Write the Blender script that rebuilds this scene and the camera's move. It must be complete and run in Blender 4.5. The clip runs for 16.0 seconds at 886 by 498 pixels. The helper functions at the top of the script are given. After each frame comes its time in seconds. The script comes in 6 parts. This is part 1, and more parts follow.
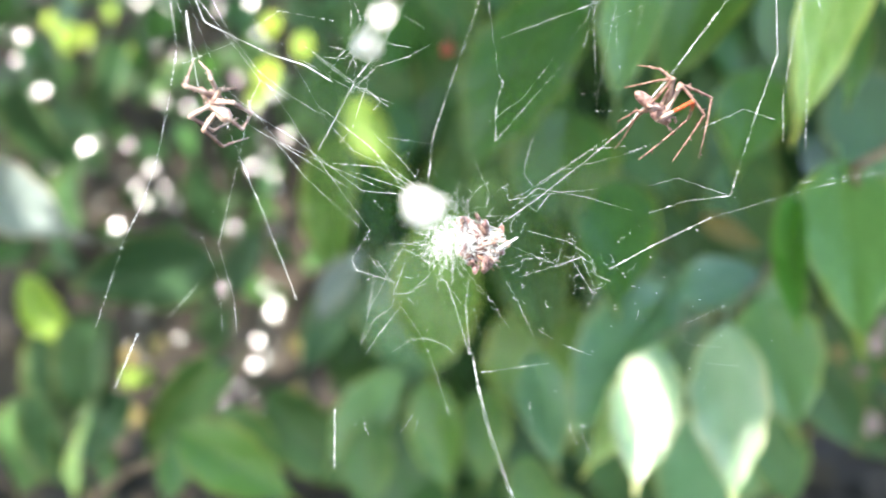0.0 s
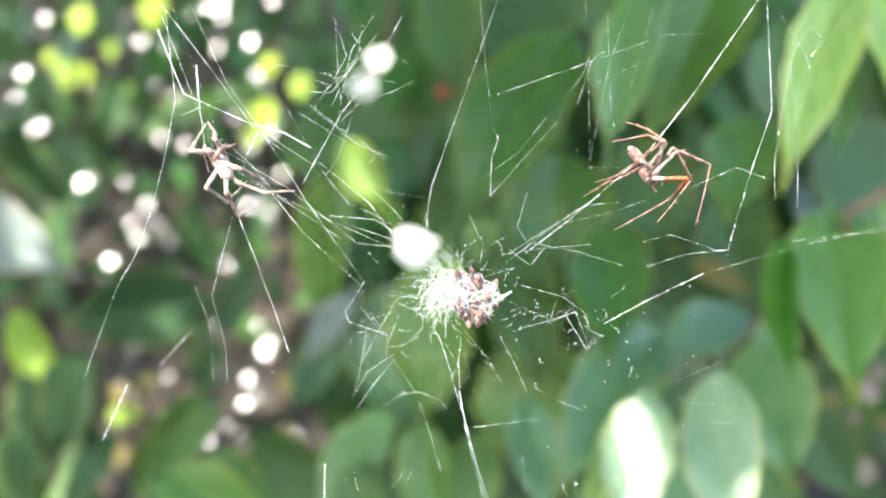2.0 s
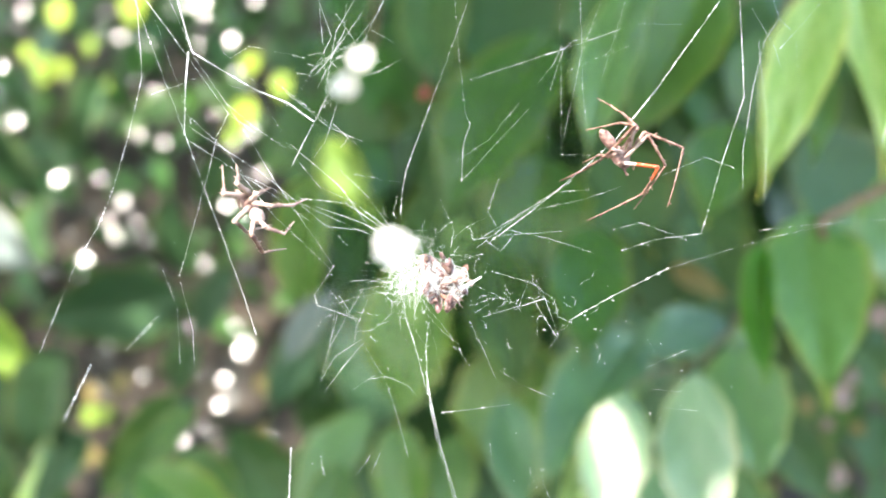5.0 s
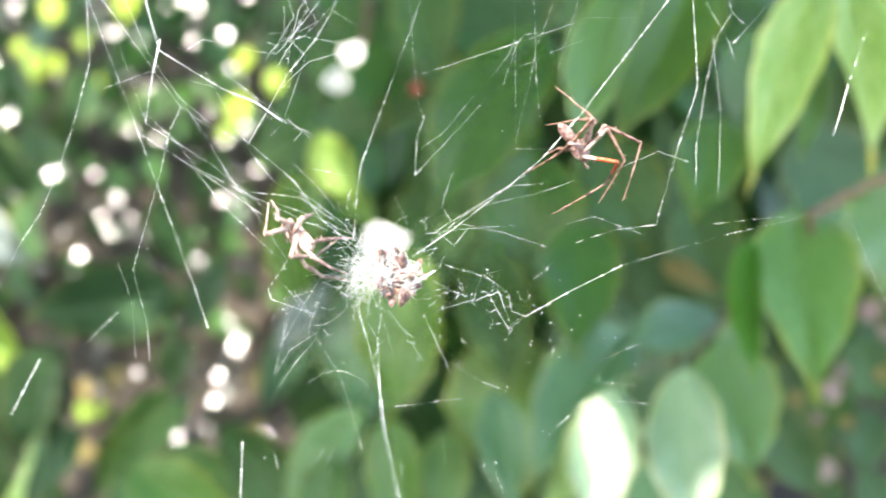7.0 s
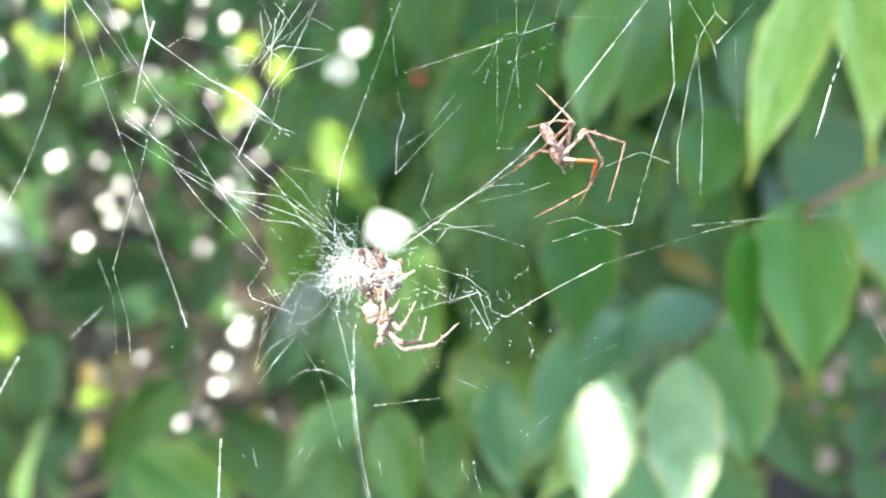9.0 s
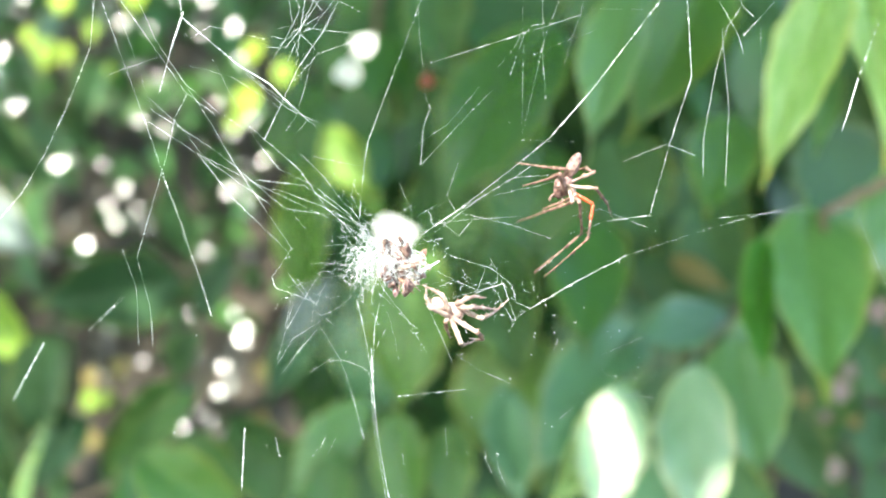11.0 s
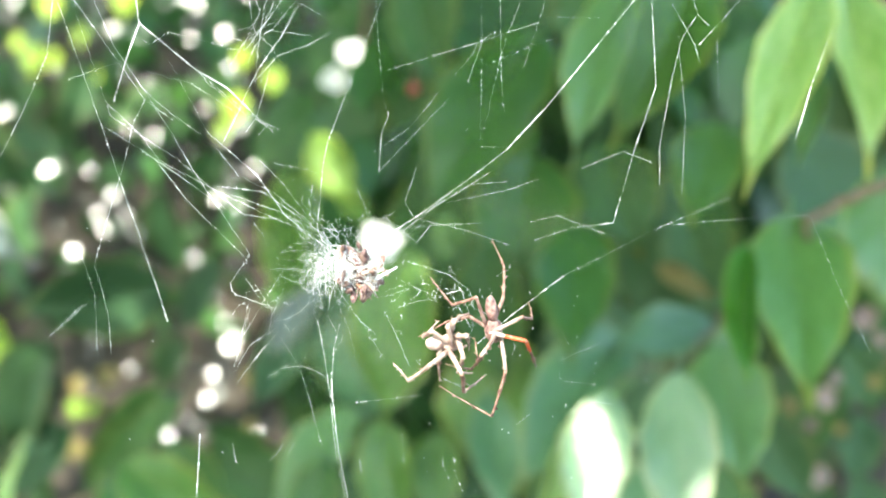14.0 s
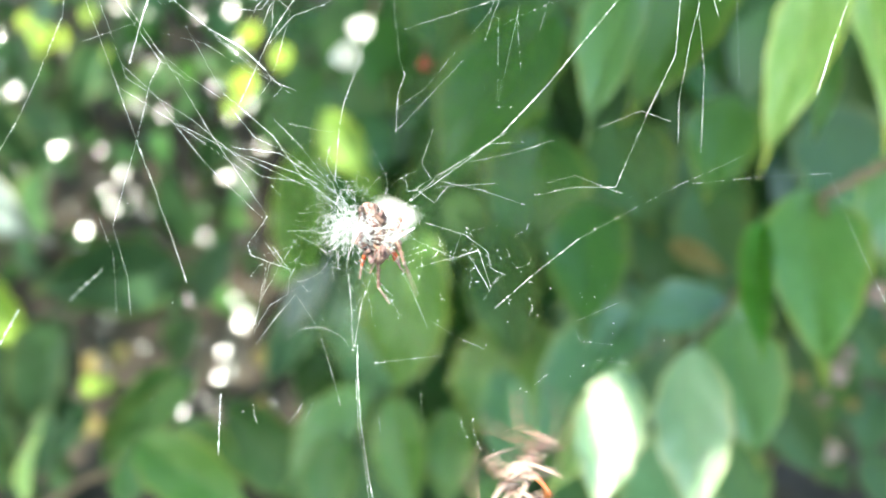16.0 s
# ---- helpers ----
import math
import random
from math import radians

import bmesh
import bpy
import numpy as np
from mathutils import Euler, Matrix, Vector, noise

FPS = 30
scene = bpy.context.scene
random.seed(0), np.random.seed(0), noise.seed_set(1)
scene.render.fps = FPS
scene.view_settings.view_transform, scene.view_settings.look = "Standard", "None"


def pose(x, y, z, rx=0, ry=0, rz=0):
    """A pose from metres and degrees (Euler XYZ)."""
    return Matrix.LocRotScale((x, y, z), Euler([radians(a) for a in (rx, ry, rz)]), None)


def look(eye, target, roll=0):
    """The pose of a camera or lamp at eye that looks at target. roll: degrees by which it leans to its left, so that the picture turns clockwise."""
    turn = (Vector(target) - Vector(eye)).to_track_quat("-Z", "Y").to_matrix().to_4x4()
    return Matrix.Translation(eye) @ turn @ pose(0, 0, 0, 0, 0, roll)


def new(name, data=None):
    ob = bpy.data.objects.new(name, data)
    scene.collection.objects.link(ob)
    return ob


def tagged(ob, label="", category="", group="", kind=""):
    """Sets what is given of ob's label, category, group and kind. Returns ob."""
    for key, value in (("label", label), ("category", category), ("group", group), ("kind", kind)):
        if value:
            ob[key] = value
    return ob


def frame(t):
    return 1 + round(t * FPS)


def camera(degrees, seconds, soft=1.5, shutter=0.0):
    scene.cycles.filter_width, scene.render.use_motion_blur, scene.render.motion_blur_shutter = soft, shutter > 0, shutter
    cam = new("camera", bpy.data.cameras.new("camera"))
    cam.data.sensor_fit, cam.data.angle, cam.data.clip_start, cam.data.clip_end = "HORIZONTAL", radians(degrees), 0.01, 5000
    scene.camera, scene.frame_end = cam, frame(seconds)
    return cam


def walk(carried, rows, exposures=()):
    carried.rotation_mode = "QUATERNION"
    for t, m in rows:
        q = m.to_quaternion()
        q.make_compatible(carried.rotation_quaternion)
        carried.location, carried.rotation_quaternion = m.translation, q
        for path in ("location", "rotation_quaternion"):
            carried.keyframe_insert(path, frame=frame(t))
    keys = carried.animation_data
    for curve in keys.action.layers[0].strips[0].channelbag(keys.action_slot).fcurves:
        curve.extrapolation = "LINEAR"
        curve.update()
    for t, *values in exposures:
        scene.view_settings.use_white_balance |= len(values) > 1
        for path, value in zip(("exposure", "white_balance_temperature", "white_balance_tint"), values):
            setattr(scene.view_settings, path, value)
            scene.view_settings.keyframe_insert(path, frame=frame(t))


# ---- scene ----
# Camera: a hand-held compact camera a hand's width from a cobweb in a shrub.
REST = Matrix.Translation((0, 0, 0.62)) @ pose(0, 0, 0, 75)


def held(pitch, yaw, roll, x, y, z):
    """A pose near the camera's first one: degrees, and millimetres right, up and back."""
    turn = pose(0, 0, 0, 0, yaw) @ pose(0, 0, 0, pitch) @ pose(0, 0, 0, 0, 0, roll)
    return REST @ Matrix.Translation((x / 1000, y / 1000, z / 1000)) @ turn


cam = camera(60, 16.0, soft=1.95, shutter=0.9)
cam.data.dof.use_dof = True
cam.data.dof.focus_distance = 0.108
cam.data.dof.aperture_fstop = 9.3
cam.data.dof.aperture_blades = 0
walk(cam, [
    (0, held(0, 0, 0, 0, 0, 0)),
    (0.5, held(0.76, 0.03, 0.08, -0.92, 0.35, 1.4)),
    (1, held(1.44, 0, -0.02, -0.85, -0.05, 1.53)),
    (1.5, held(2.41, -0.2, 0.55, -0.08, -0.12, 1.63)),
    (2, held(2.98, -0.4, 0.71, 0.88, 0.5, -0.29)),
    (2.5, held(3.18, -0.5, 0.84, 0.57, 0.96, -1.17)),
    (3, held(3.03, -0.74, 0.88, -1.13, 0.49, -1.83)),
    (3.5, held(3.06, -1.01, 0.96, -0.38, 0.32, -1.31)),
    (4, held(3.22, -1.35, 1.25, 0.55, -0.05, -1.27)),
    (6.5, held(3.06, -2.23, 1.28, 1.38, -0.21, -0.97)),
    (7, held(2.93, -2.23, 1.39, 2.94, -0.52, -0.59)),
    (7.5, held(2.8, -2.45, 1.48, 4.4, 0.01, -0.2)),
    (8, held(2.52, -2.35, 1.5, 3.15, -0.32, 0.38)),
    (8.5, held(2.19, -2.13, 1.5, 2.33, -0.73, 0.59)),
    (9, held(2.08, -2.01, 1.75, 3.36, -0.44, 2.03)),
    (11.5, held(2.95, -2.03, 2.27, 0.34, -1.22, -1.4)),
    (12, held(3.52, -2.66, 2.3, 1.88, -0.87, -1.11)),
    (12.5, held(3.7, -2.81, 2.39, 2.89, -0.46, -0.51)),
    (13, held(3.58, -2.71, 2.41, 2.91, -0.4, -0.88)),
    (13.5, held(3.36, -2.4, 2.23, 2.17, -0.56, -0.54)),
    (14, held(3.1, -2.52, 2.24, 3.38, -1.12, -1.79)),
    (14.5, held(2.71, -2.42, 2.15, 3.04, -1.41, -2.8)),
    (15, held(2.03, -2.15, 2, 2.27, -1.45, -3.24)),
    (15.5, held(1.46, -1.88, 1.86, 1.33, -0.92, -2.14)),
    (16, held(1.39, -1.97, 1.97, 1.39, -1.26, -2.08)),
], [(0, 3.02, 7150, 12), (7, 3.13, 7350, 13), (8, 3.13, 7350, 10), (9, 3.13, 7200, 3), (16, 3.07, 7300, 0)])

# Daylight: sun from high behind the camera, filtered by leaves overhead, and open sky.
SUN = Vector((-0.42, -0.55, 0.78)).normalized()
world = bpy.data.worlds.new("sky")
scene.world = world
world.use_nodes = True
sky = world.node_tree.nodes.new("ShaderNodeTexSky")
sky.sky_type, sky.sun_disc = "NISHITA", False
sky.sun_elevation = math.asin(SUN.z)
sky.sun_rotation = math.atan2(SUN.x, SUN.y)
world.node_tree.links.new(sky.outputs[0], world.node_tree.nodes["Background"].inputs[0])
world.node_tree.nodes["Background"].inputs[1].default_value = 0.15
sun = new("sun", bpy.data.lights.new("sun", "SUN"))
sun.data.energy, sun.data.angle, sun.data.color = 2.95, radians(0.5), (1.0, 0.97, 0.95)
sun.matrix_world = look(SUN * 10, (0, 0, 0))


# ---- materials ----
def material(name, base, rough=0.5, tone=None, scale=200.0, bump=0.0, through_light=0.0, spread=0.0, spec=0.5, fine=None, coat=0.0, veins=0.0, bands=0.0):
    """Principled material with colour noise at two scales, fine relief, spread per object and light passing through."""
    m = bpy.data.materials.new(name)
    m.use_nodes = True
    nt = m.node_tree
    n, li = nt.nodes, nt.links
    p = n["Principled BSDF"]
    p.inputs["Roughness"].default_value = rough
    p.inputs["Specular IOR Level"].default_value = spec
    p.inputs["Coat Weight"].default_value = coat
    p.inputs["Coat Roughness"].default_value = 0.25
    co = n.new("ShaderNodeTexCoord")
    big, small = n.new("ShaderNodeTexNoise"), n.new("ShaderNodeTexNoise")
    for node, s in ((big, scale), (small, scale * 6.3)):
        node.inputs["Scale"].default_value = s
        node.inputs["Detail"].default_value = 4
        li.new(co.outputs["Object"], node.inputs["Vector"])
    mix = n.new("ShaderNodeMix")
    mix.data_type = "RGBA"
    mix.inputs["A"].default_value = (*base, 1)
    mix.inputs["B"].default_value = (*(tone or [c * 0.6 for c in base]), 1)
    ramp = n.new("ShaderNodeMapRange")
    ramp.inputs["From Min"].default_value, ramp.inputs["From Max"].default_value = 0.35, 0.68
    li.new(big.outputs["Fac"], ramp.inputs["Value"])
    li.new(ramp.outputs["Result"], mix.inputs["Factor"])
    colour = mix.outputs["Result"]
    mix2 = n.new("ShaderNodeMix")
    mix2.data_type = "RGBA"
    mix2.inputs["B"].default_value = (*(fine or [c * 0.75 for c in base]), 1)
    ramp2 = n.new("ShaderNodeMapRange")
    ramp2.inputs["From Min"].default_value, ramp2.inputs["From Max"].default_value = 0.5, 0.75
    ramp2.inputs["To Max"].default_value = 0.7
    li.new(small.outputs["Fac"], ramp2.inputs["Value"])
    li.new(ramp2.outputs["Result"], mix2.inputs["Factor"])
    li.new(colour, mix2.inputs["A"])
    colour = mix2.outputs["Result"]
    if veins:  # pale midrib and side veins, in the leaf's own space
        def calc(op, a, b=None):
            node = n.new("ShaderNodeMath")
            node.operation = op
            for k, v in enumerate((a, b)):
                if isinstance(v, float):
                    node.inputs[k].default_value = v
                elif v is not None:
                    li.new(v, node.inputs[k])
            return node.outputs[0]

        xyz = n.new("ShaderNodeSeparateXYZ")
        li.new(co.outputs["Object"], xyz.inputs[0])
        away = calc("ABSOLUTE", xyz.outputs["X"])
        wave = calc("SINE", calc("MULTIPLY", calc("SUBTRACT", xyz.outputs["Y"], calc("MULTIPLY", away, 0.7)), 52.0))
        side = calc("MULTIPLY", calc("GREATER_THAN", wave, 0.86), 0.45)
        rib = calc("LESS_THAN", away, 0.011)
        mix3 = n.new("ShaderNodeMix")
        mix3.data_type = "RGBA"
        mix3.inputs["B"].default_value = (base[0] * 2.2 + 0.05, base[1] * 1.8 + 0.05, base[2] * 1.8 + 0.02, 1)
        li.new(calc("MULTIPLY", calc("MAXIMUM", side, rib), veins), mix3.inputs["Factor"])
        li.new(colour, mix3.inputs["A"])
        colour = mix3.outputs["Result"]
        edge, mix4 = n.new("ShaderNodeAttribute"), n.new("ShaderNodeMix")
        edge.attribute_name = "margin"
        mix4.data_type = "RGBA"
        mix4.inputs["B"].default_value = (base[0] * 1.6 + 0.08, base[1] * 1.15 + 0.03, base[2] * 0.9, 1)
        li.new(calc("MULTIPLY", edge.outputs["Fac"], 0.7), mix4.inputs["Factor"])
        li.new(colour, mix4.inputs["A"])
        colour = mix4.outputs["Result"]
    if bands:  # rings along the leg
        xyz, ring, mix5 = n.new("ShaderNodeSeparateXYZ"), n.new("ShaderNodeMath"), n.new("ShaderNodeMix")
        li.new(co.outputs["Object"], xyz.inputs[0])
        turns = n.new("ShaderNodeMath")
        turns.operation, turns.inputs[1].default_value = "MULTIPLY", bands
        li.new(xyz.outputs["Y"], turns.inputs[0])
        ring.operation = "SINE"
        li.new(turns.outputs[0], ring.inputs[0])
        edge = n.new("ShaderNodeMapRange")
        edge.inputs["From Min"].default_value, edge.inputs["From Max"].default_value, edge.inputs["To Max"].default_value = 0.1, 0.8, 0.75
        li.new(ring.outputs[0], edge.inputs["Value"])
        mix5.data_type = "RGBA"
        mix5.inputs["B"].default_value = (base[0] * 0.42, base[1] * 0.34, base[2] * 0.34, 1)
        li.new(edge.outputs["Result"], mix5.inputs["Factor"])
        li.new(colour, mix5.inputs["A"])
        colour = mix5.outputs["Result"]
    if spread:
        info, hsv = n.new("ShaderNodeObjectInfo"), n.new("ShaderNodeHueSaturation")
        v = n.new("ShaderNodeMapRange")
        v.inputs["To Min"].default_value, v.inputs["To Max"].default_value = 1 - spread, 1 + spread
        li.new(info.outputs["Random"], v.inputs["Value"])
        li.new(v.outputs["Result"], hsv.inputs["Value"])
        h = n.new("ShaderNodeMapRange")
        h.inputs["To Min"].default_value, h.inputs["To Max"].default_value = 0.5 + spread * 0.06, 0.5 - spread * 0.06
        li.new(info.outputs["Random"], h.inputs["Value"])
        li.new(h.outputs["Result"], hsv.inputs["Hue"])
        li.new(colour, hsv.inputs["Color"])
        colour = hsv.outputs["Color"]
    li.new(colour, p.inputs["Base Color"])
    if bump:
        b = n.new("ShaderNodeBump")
        b.inputs["Strength"].default_value, b.inputs["Distance"].default_value = bump, 0.3 / max(scale, 60)
        li.new(small.outputs["Fac"], b.inputs["Height"])
        li.new(b.outputs["Normal"], p.inputs["Normal"])
    if through_light:
        tr, ms = n.new("ShaderNodeBsdfTranslucent"), n.new("ShaderNodeMixShader")
        li.new(colour, tr.inputs["Color"])
        ms.inputs[0].default_value = through_light
        li.new(p.outputs[0], ms.inputs[1])
        li.new(tr.outputs[0], ms.inputs[2])
        li.new(ms.outputs[0], n["Material Output"].inputs["Surface"])
    return m


LEAF = material("green_leaf", (0.085, 0.20, 0.040), 0.33, (0.062, 0.165, 0.036), 3, 0.3, 0.35, 0.25, fine=(0.06, 0.13, 0.03), coat=0.15, veins=0.16)
# Real gloss and coat, plus a base colour paled to paint more sheen.
GLOSSY_SHEEN_LEAF = material("glossy_leaf", (0.205, 0.33, 0.20), 0.30, (0.165, 0.285, 0.16), 3, 0.15, 0.3, 0.1, spec=0.7, coat=0.5, veins=0.16)
# Darker copy of the green leaf: shade is put into its colour.
SHADED_LEAF = material("shade_leaf", (0.055, 0.142, 0.030), 0.5, (0.042, 0.115, 0.026), 3, 0.3, 0.25, 0.25, fine=(0.028, 0.088, 0.02), coat=0.0, veins=0.16)
SPROUT_LEAF = material("sprout_leaf", (0.16, 0.29, 0.045), 0.45, (0.12, 0.24, 0.04), 3, 0.3, 0.35, 0.1, veins=0.16)
# Darkest leaf copy: the colour itself holds the deep shade.
DEEP_SHADE_LEAF = material("dim_leaf", (0.028, 0.088, 0.026), 0.6, (0.022, 0.07, 0.022), 3, 0.3, 0.15, 0.2, fine=(0.02, 0.06, 0.018), veins=0.12)
YOUNG_LEAF = material("young_leaf", (0.27, 0.42, 0.045), 0.45, (0.20, 0.34, 0.035), 3, 0.3, 0.4, 0.2, veins=0.16)
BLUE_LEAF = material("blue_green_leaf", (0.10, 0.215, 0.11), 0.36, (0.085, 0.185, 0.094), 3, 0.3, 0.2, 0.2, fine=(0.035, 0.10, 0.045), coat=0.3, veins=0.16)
LIGHT_LEAF = material("light_green_leaf", (0.13, 0.275, 0.075), 0.4, (0.10, 0.235, 0.06), 3, 0.3, 0.35, 0.1, fine=(0.085, 0.2, 0.04), coat=0.1, veins=0.16)
# Very pale green that holds the strong skylight on these leaves in its colour.
SKYLIT_LEAF = material("skylit_green_leaf", (0.46, 0.64, 0.25), 0.36, (0.29, 0.50, 0.13), 6, 0.5, 0.35, 0.1, fine=(0.18, 0.35, 0.08), coat=0.6, veins=0.3)
# Sky sheen on folded leaves, painted as a paler base colour.
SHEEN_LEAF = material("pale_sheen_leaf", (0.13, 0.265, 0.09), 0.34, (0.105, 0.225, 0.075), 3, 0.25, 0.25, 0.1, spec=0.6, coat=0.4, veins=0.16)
DEEP_LEAF = material("deep_green_leaf", (0.055, 0.215, 0.012), 0.5, (0.045, 0.18, 0.012), 3, 0.3, 0.4, 0.1, veins=0.16)
PALE_LEAF = material("pale_leaf", (0.145, 0.19, 0.182), 0.6, (0.128, 0.168, 0.162), 3, 0.2, 0.2, 0.1, veins=0.16)
WET_LEAF = material("shiny_leaf", (0.19, 0.20, 0.21), 0.24, (0.15, 0.18, 0.16), 90, 0.0, 0.0, 0.2, spec=1.0, coat=1.0)
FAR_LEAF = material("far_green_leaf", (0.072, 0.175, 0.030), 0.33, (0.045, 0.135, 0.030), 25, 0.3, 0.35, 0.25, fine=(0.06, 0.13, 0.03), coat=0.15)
# Shaded twin of the far leaf, with the gloom deep inside painted in.
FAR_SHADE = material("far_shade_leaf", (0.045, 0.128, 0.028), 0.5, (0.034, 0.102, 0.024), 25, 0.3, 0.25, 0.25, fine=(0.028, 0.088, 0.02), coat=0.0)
CANOPY_LEAF = material("sunlit_canopy_leaf", (0.17, 0.34, 0.06), 0.45, (0.12, 0.28, 0.045), 25, 0.3, 0.6, 0.2)
# Near-white colour carries the brightness of sunlit spots behind the shrub.
SUNSPOT_LEAF = material("sunspot_leaf", (0.80, 0.80, 0.79), 0.6, (0.70, 0.68, 0.65), 60, 0.3, 0.2, 0.1)
LITTER = material("leaf_litter", (0.040, 0.028, 0.016), 0.85, (0.022, 0.016, 0.010), 30, 0.6, 0.0, 0.35, fine=(0.075, 0.054, 0.033))
TAN_LEAF = material("tan_leaf", (0.20, 0.17, 0.05), 0.6, (0.14, 0.11, 0.03), 60, 0.3, 0.3, 0.2)
ASH_LEAF = material("grey_brown_leaf", (0.27, 0.205, 0.185), 0.7, (0.17, 0.125, 0.11), 5, 0.4, 0.15, 0.25, veins=0.1)
SOIL = material("soil", (0.032, 0.023, 0.014), 0.9, (0.023, 0.017, 0.011), 12, 0.8, fine=(0.065, 0.050, 0.033))
BARK = material("twig_bark", (0.20, 0.13, 0.085), 0.75, (0.12, 0.085, 0.055), 120, 0.6, fine=(0.28, 0.2, 0.14))
BERRY = material("red_berry", (0.38, 0.05, 0.022), 0.35, (0.3, 0.035, 0.015), 150, 0.1, coat=0.4)
SILK = material("spider_silk", (0.87, 0.90, 0.93), 0.35, (0.66, 0.73, 0.78), 900, 0.0, 0.25, fine=(0.85, 0.86, 0.86))
SHELL = material("spider_body", (0.33, 0.21, 0.19), 0.45, (0.065, 0.024, 0.027), 1500, 0.5, 0.1, fine=(0.18, 0.08, 0.075))
PALE = material("pale_abdomen", (0.54, 0.44, 0.41), 0.5, (0.34, 0.20, 0.18), 1300, 0.5, 0.15, fine=(0.58, 0.51, 0.46))
LEGSKIN = material("leg_skin", (0.29, 0.175, 0.14), 0.42, (0.18, 0.09, 0.075), 900, 0.4, 0.15, fine=(0.45, 0.34, 0.28), bands=2600.0)
PALELEG = material("pale_leg", (0.47, 0.365, 0.33), 0.42, (0.34, 0.22, 0.19), 900, 0.4, 0.2, fine=(0.54, 0.45, 0.40), bands=1300.0)
ROSELEG = material("rose_leg", (0.34, 0.22, 0.19), 0.42, (0.20, 0.10, 0.095), 900, 0.4, 0.2, fine=(0.52, 0.41, 0.35), bands=2000.0)
ORANGE = material("orange_leg", (0.58, 0.085, 0.025), 0.4, (0.42, 0.06, 0.022), 900, 0.4, 0.2, fine=(0.66, 0.28, 0.14))
HUSK = material("insect_husk", (0.20, 0.115, 0.112), 0.4, (0.055, 0.028, 0.035), 700, 0.6, 0.1, 0.4, fine=(0.5, 0.4, 0.34))
RUST = material("rusty_husk", (0.31, 0.145, 0.105), 0.4, (0.14, 0.06, 0.05), 700, 0.6, 0.1, 0.3, fine=(0.55, 0.36, 0.28))
DARK = material("dark_shell", (0.05, 0.03, 0.03), 0.3, (0.10, 0.05, 0.04), 800, 0.5, 0, 0.3)


# ---- builders ----
def part(name, bm, mat, parent=None, label="", smooth=True):
    me = bpy.data.meshes.new(name)
    bm.to_mesh(me)
    bm.free()
    me.materials.append(mat)
    if smooth:
        me.shade_smooth()
    ob = new(name, me)
    ob.parent = parent
    if label:
        ob["label"] = label
    return ob


def tube(bm, points, radii, sides=5, caps=True):
    """A round rod through the points; radii: one, or one a point."""
    points = [Vector(p) for p in points]
    if not hasattr(radii, "__len__"):
        radii = [radii] * len(points)
    rings = []
    up = Vector((0.31, 0.17, 0.93))
    for i, p in enumerate(points):
        d = (points[min(i + 1, len(points) - 1)] - points[max(i - 1, 0)]).normalized()
        a = d.cross(up)
        if a.length < 0.1:
            a = d.cross(Vector((1, 0, 0)))
        a.normalize()
        b = d.cross(a)
        rings.append([bm.verts.new(p + radii[i] * (a * math.cos(k * math.tau / sides) + b * math.sin(k * math.tau / sides))) for k in range(sides)])
    for r, s in zip(rings, rings[1:]):
        for k in range(sides):
            bm.faces.new((r[k], r[(k + 1) % sides], s[(k + 1) % sides], s[k]))
    if caps:
        bm.faces.new(rings[0][::-1])
        bm.faces.new(rings[-1])


def bend(points, n, wobble, rng, straight=0.6):
    """The points joined by a smooth line of n steps a stretch, with a small wobble."""
    points = [Vector(p) for p in points]
    out = []
    for i in range(len(points) - 1):
        p0, p1, p2, p3 = points[max(i - 1, 0)], points[i], points[i + 1], points[min(i + 2, len(points) - 1)]
        for k in range(n):
            t = k / n
            q = 0.5 * (2 * p1 + (p2 - p0) * t + (2 * p0 - 5 * p1 + 4 * p2 - p3) * t * t + (3 * p1 - p0 - 3 * p2 + p3) * t ** 3)
            out.append(q.lerp(p1.lerp(p2, t), straight) + Vector([rng.uniform(-wobble, wobble) for _ in range(3)]) * (1 if k else 0))
    return out + [points[-1]]


def outline(s):
    """Half width of an egg-shaped leaf that ends in a narrow drip tip, s from stalk to tip."""
    k = min(1.0, s / 0.9)
    body = 0.5 * (k / 0.43) ** 0.72 * max(0.0, (1 - k) / 0.57) ** 0.95 if k > 0 else 0.0
    tip = 0.125 * max(0.0, min(1.0, (s - 0.45) / 0.3)) * max(0.0, 1 - s) ** 0.45
    return (body ** 3 + tip ** 3) ** (1 / 3) + 0.005


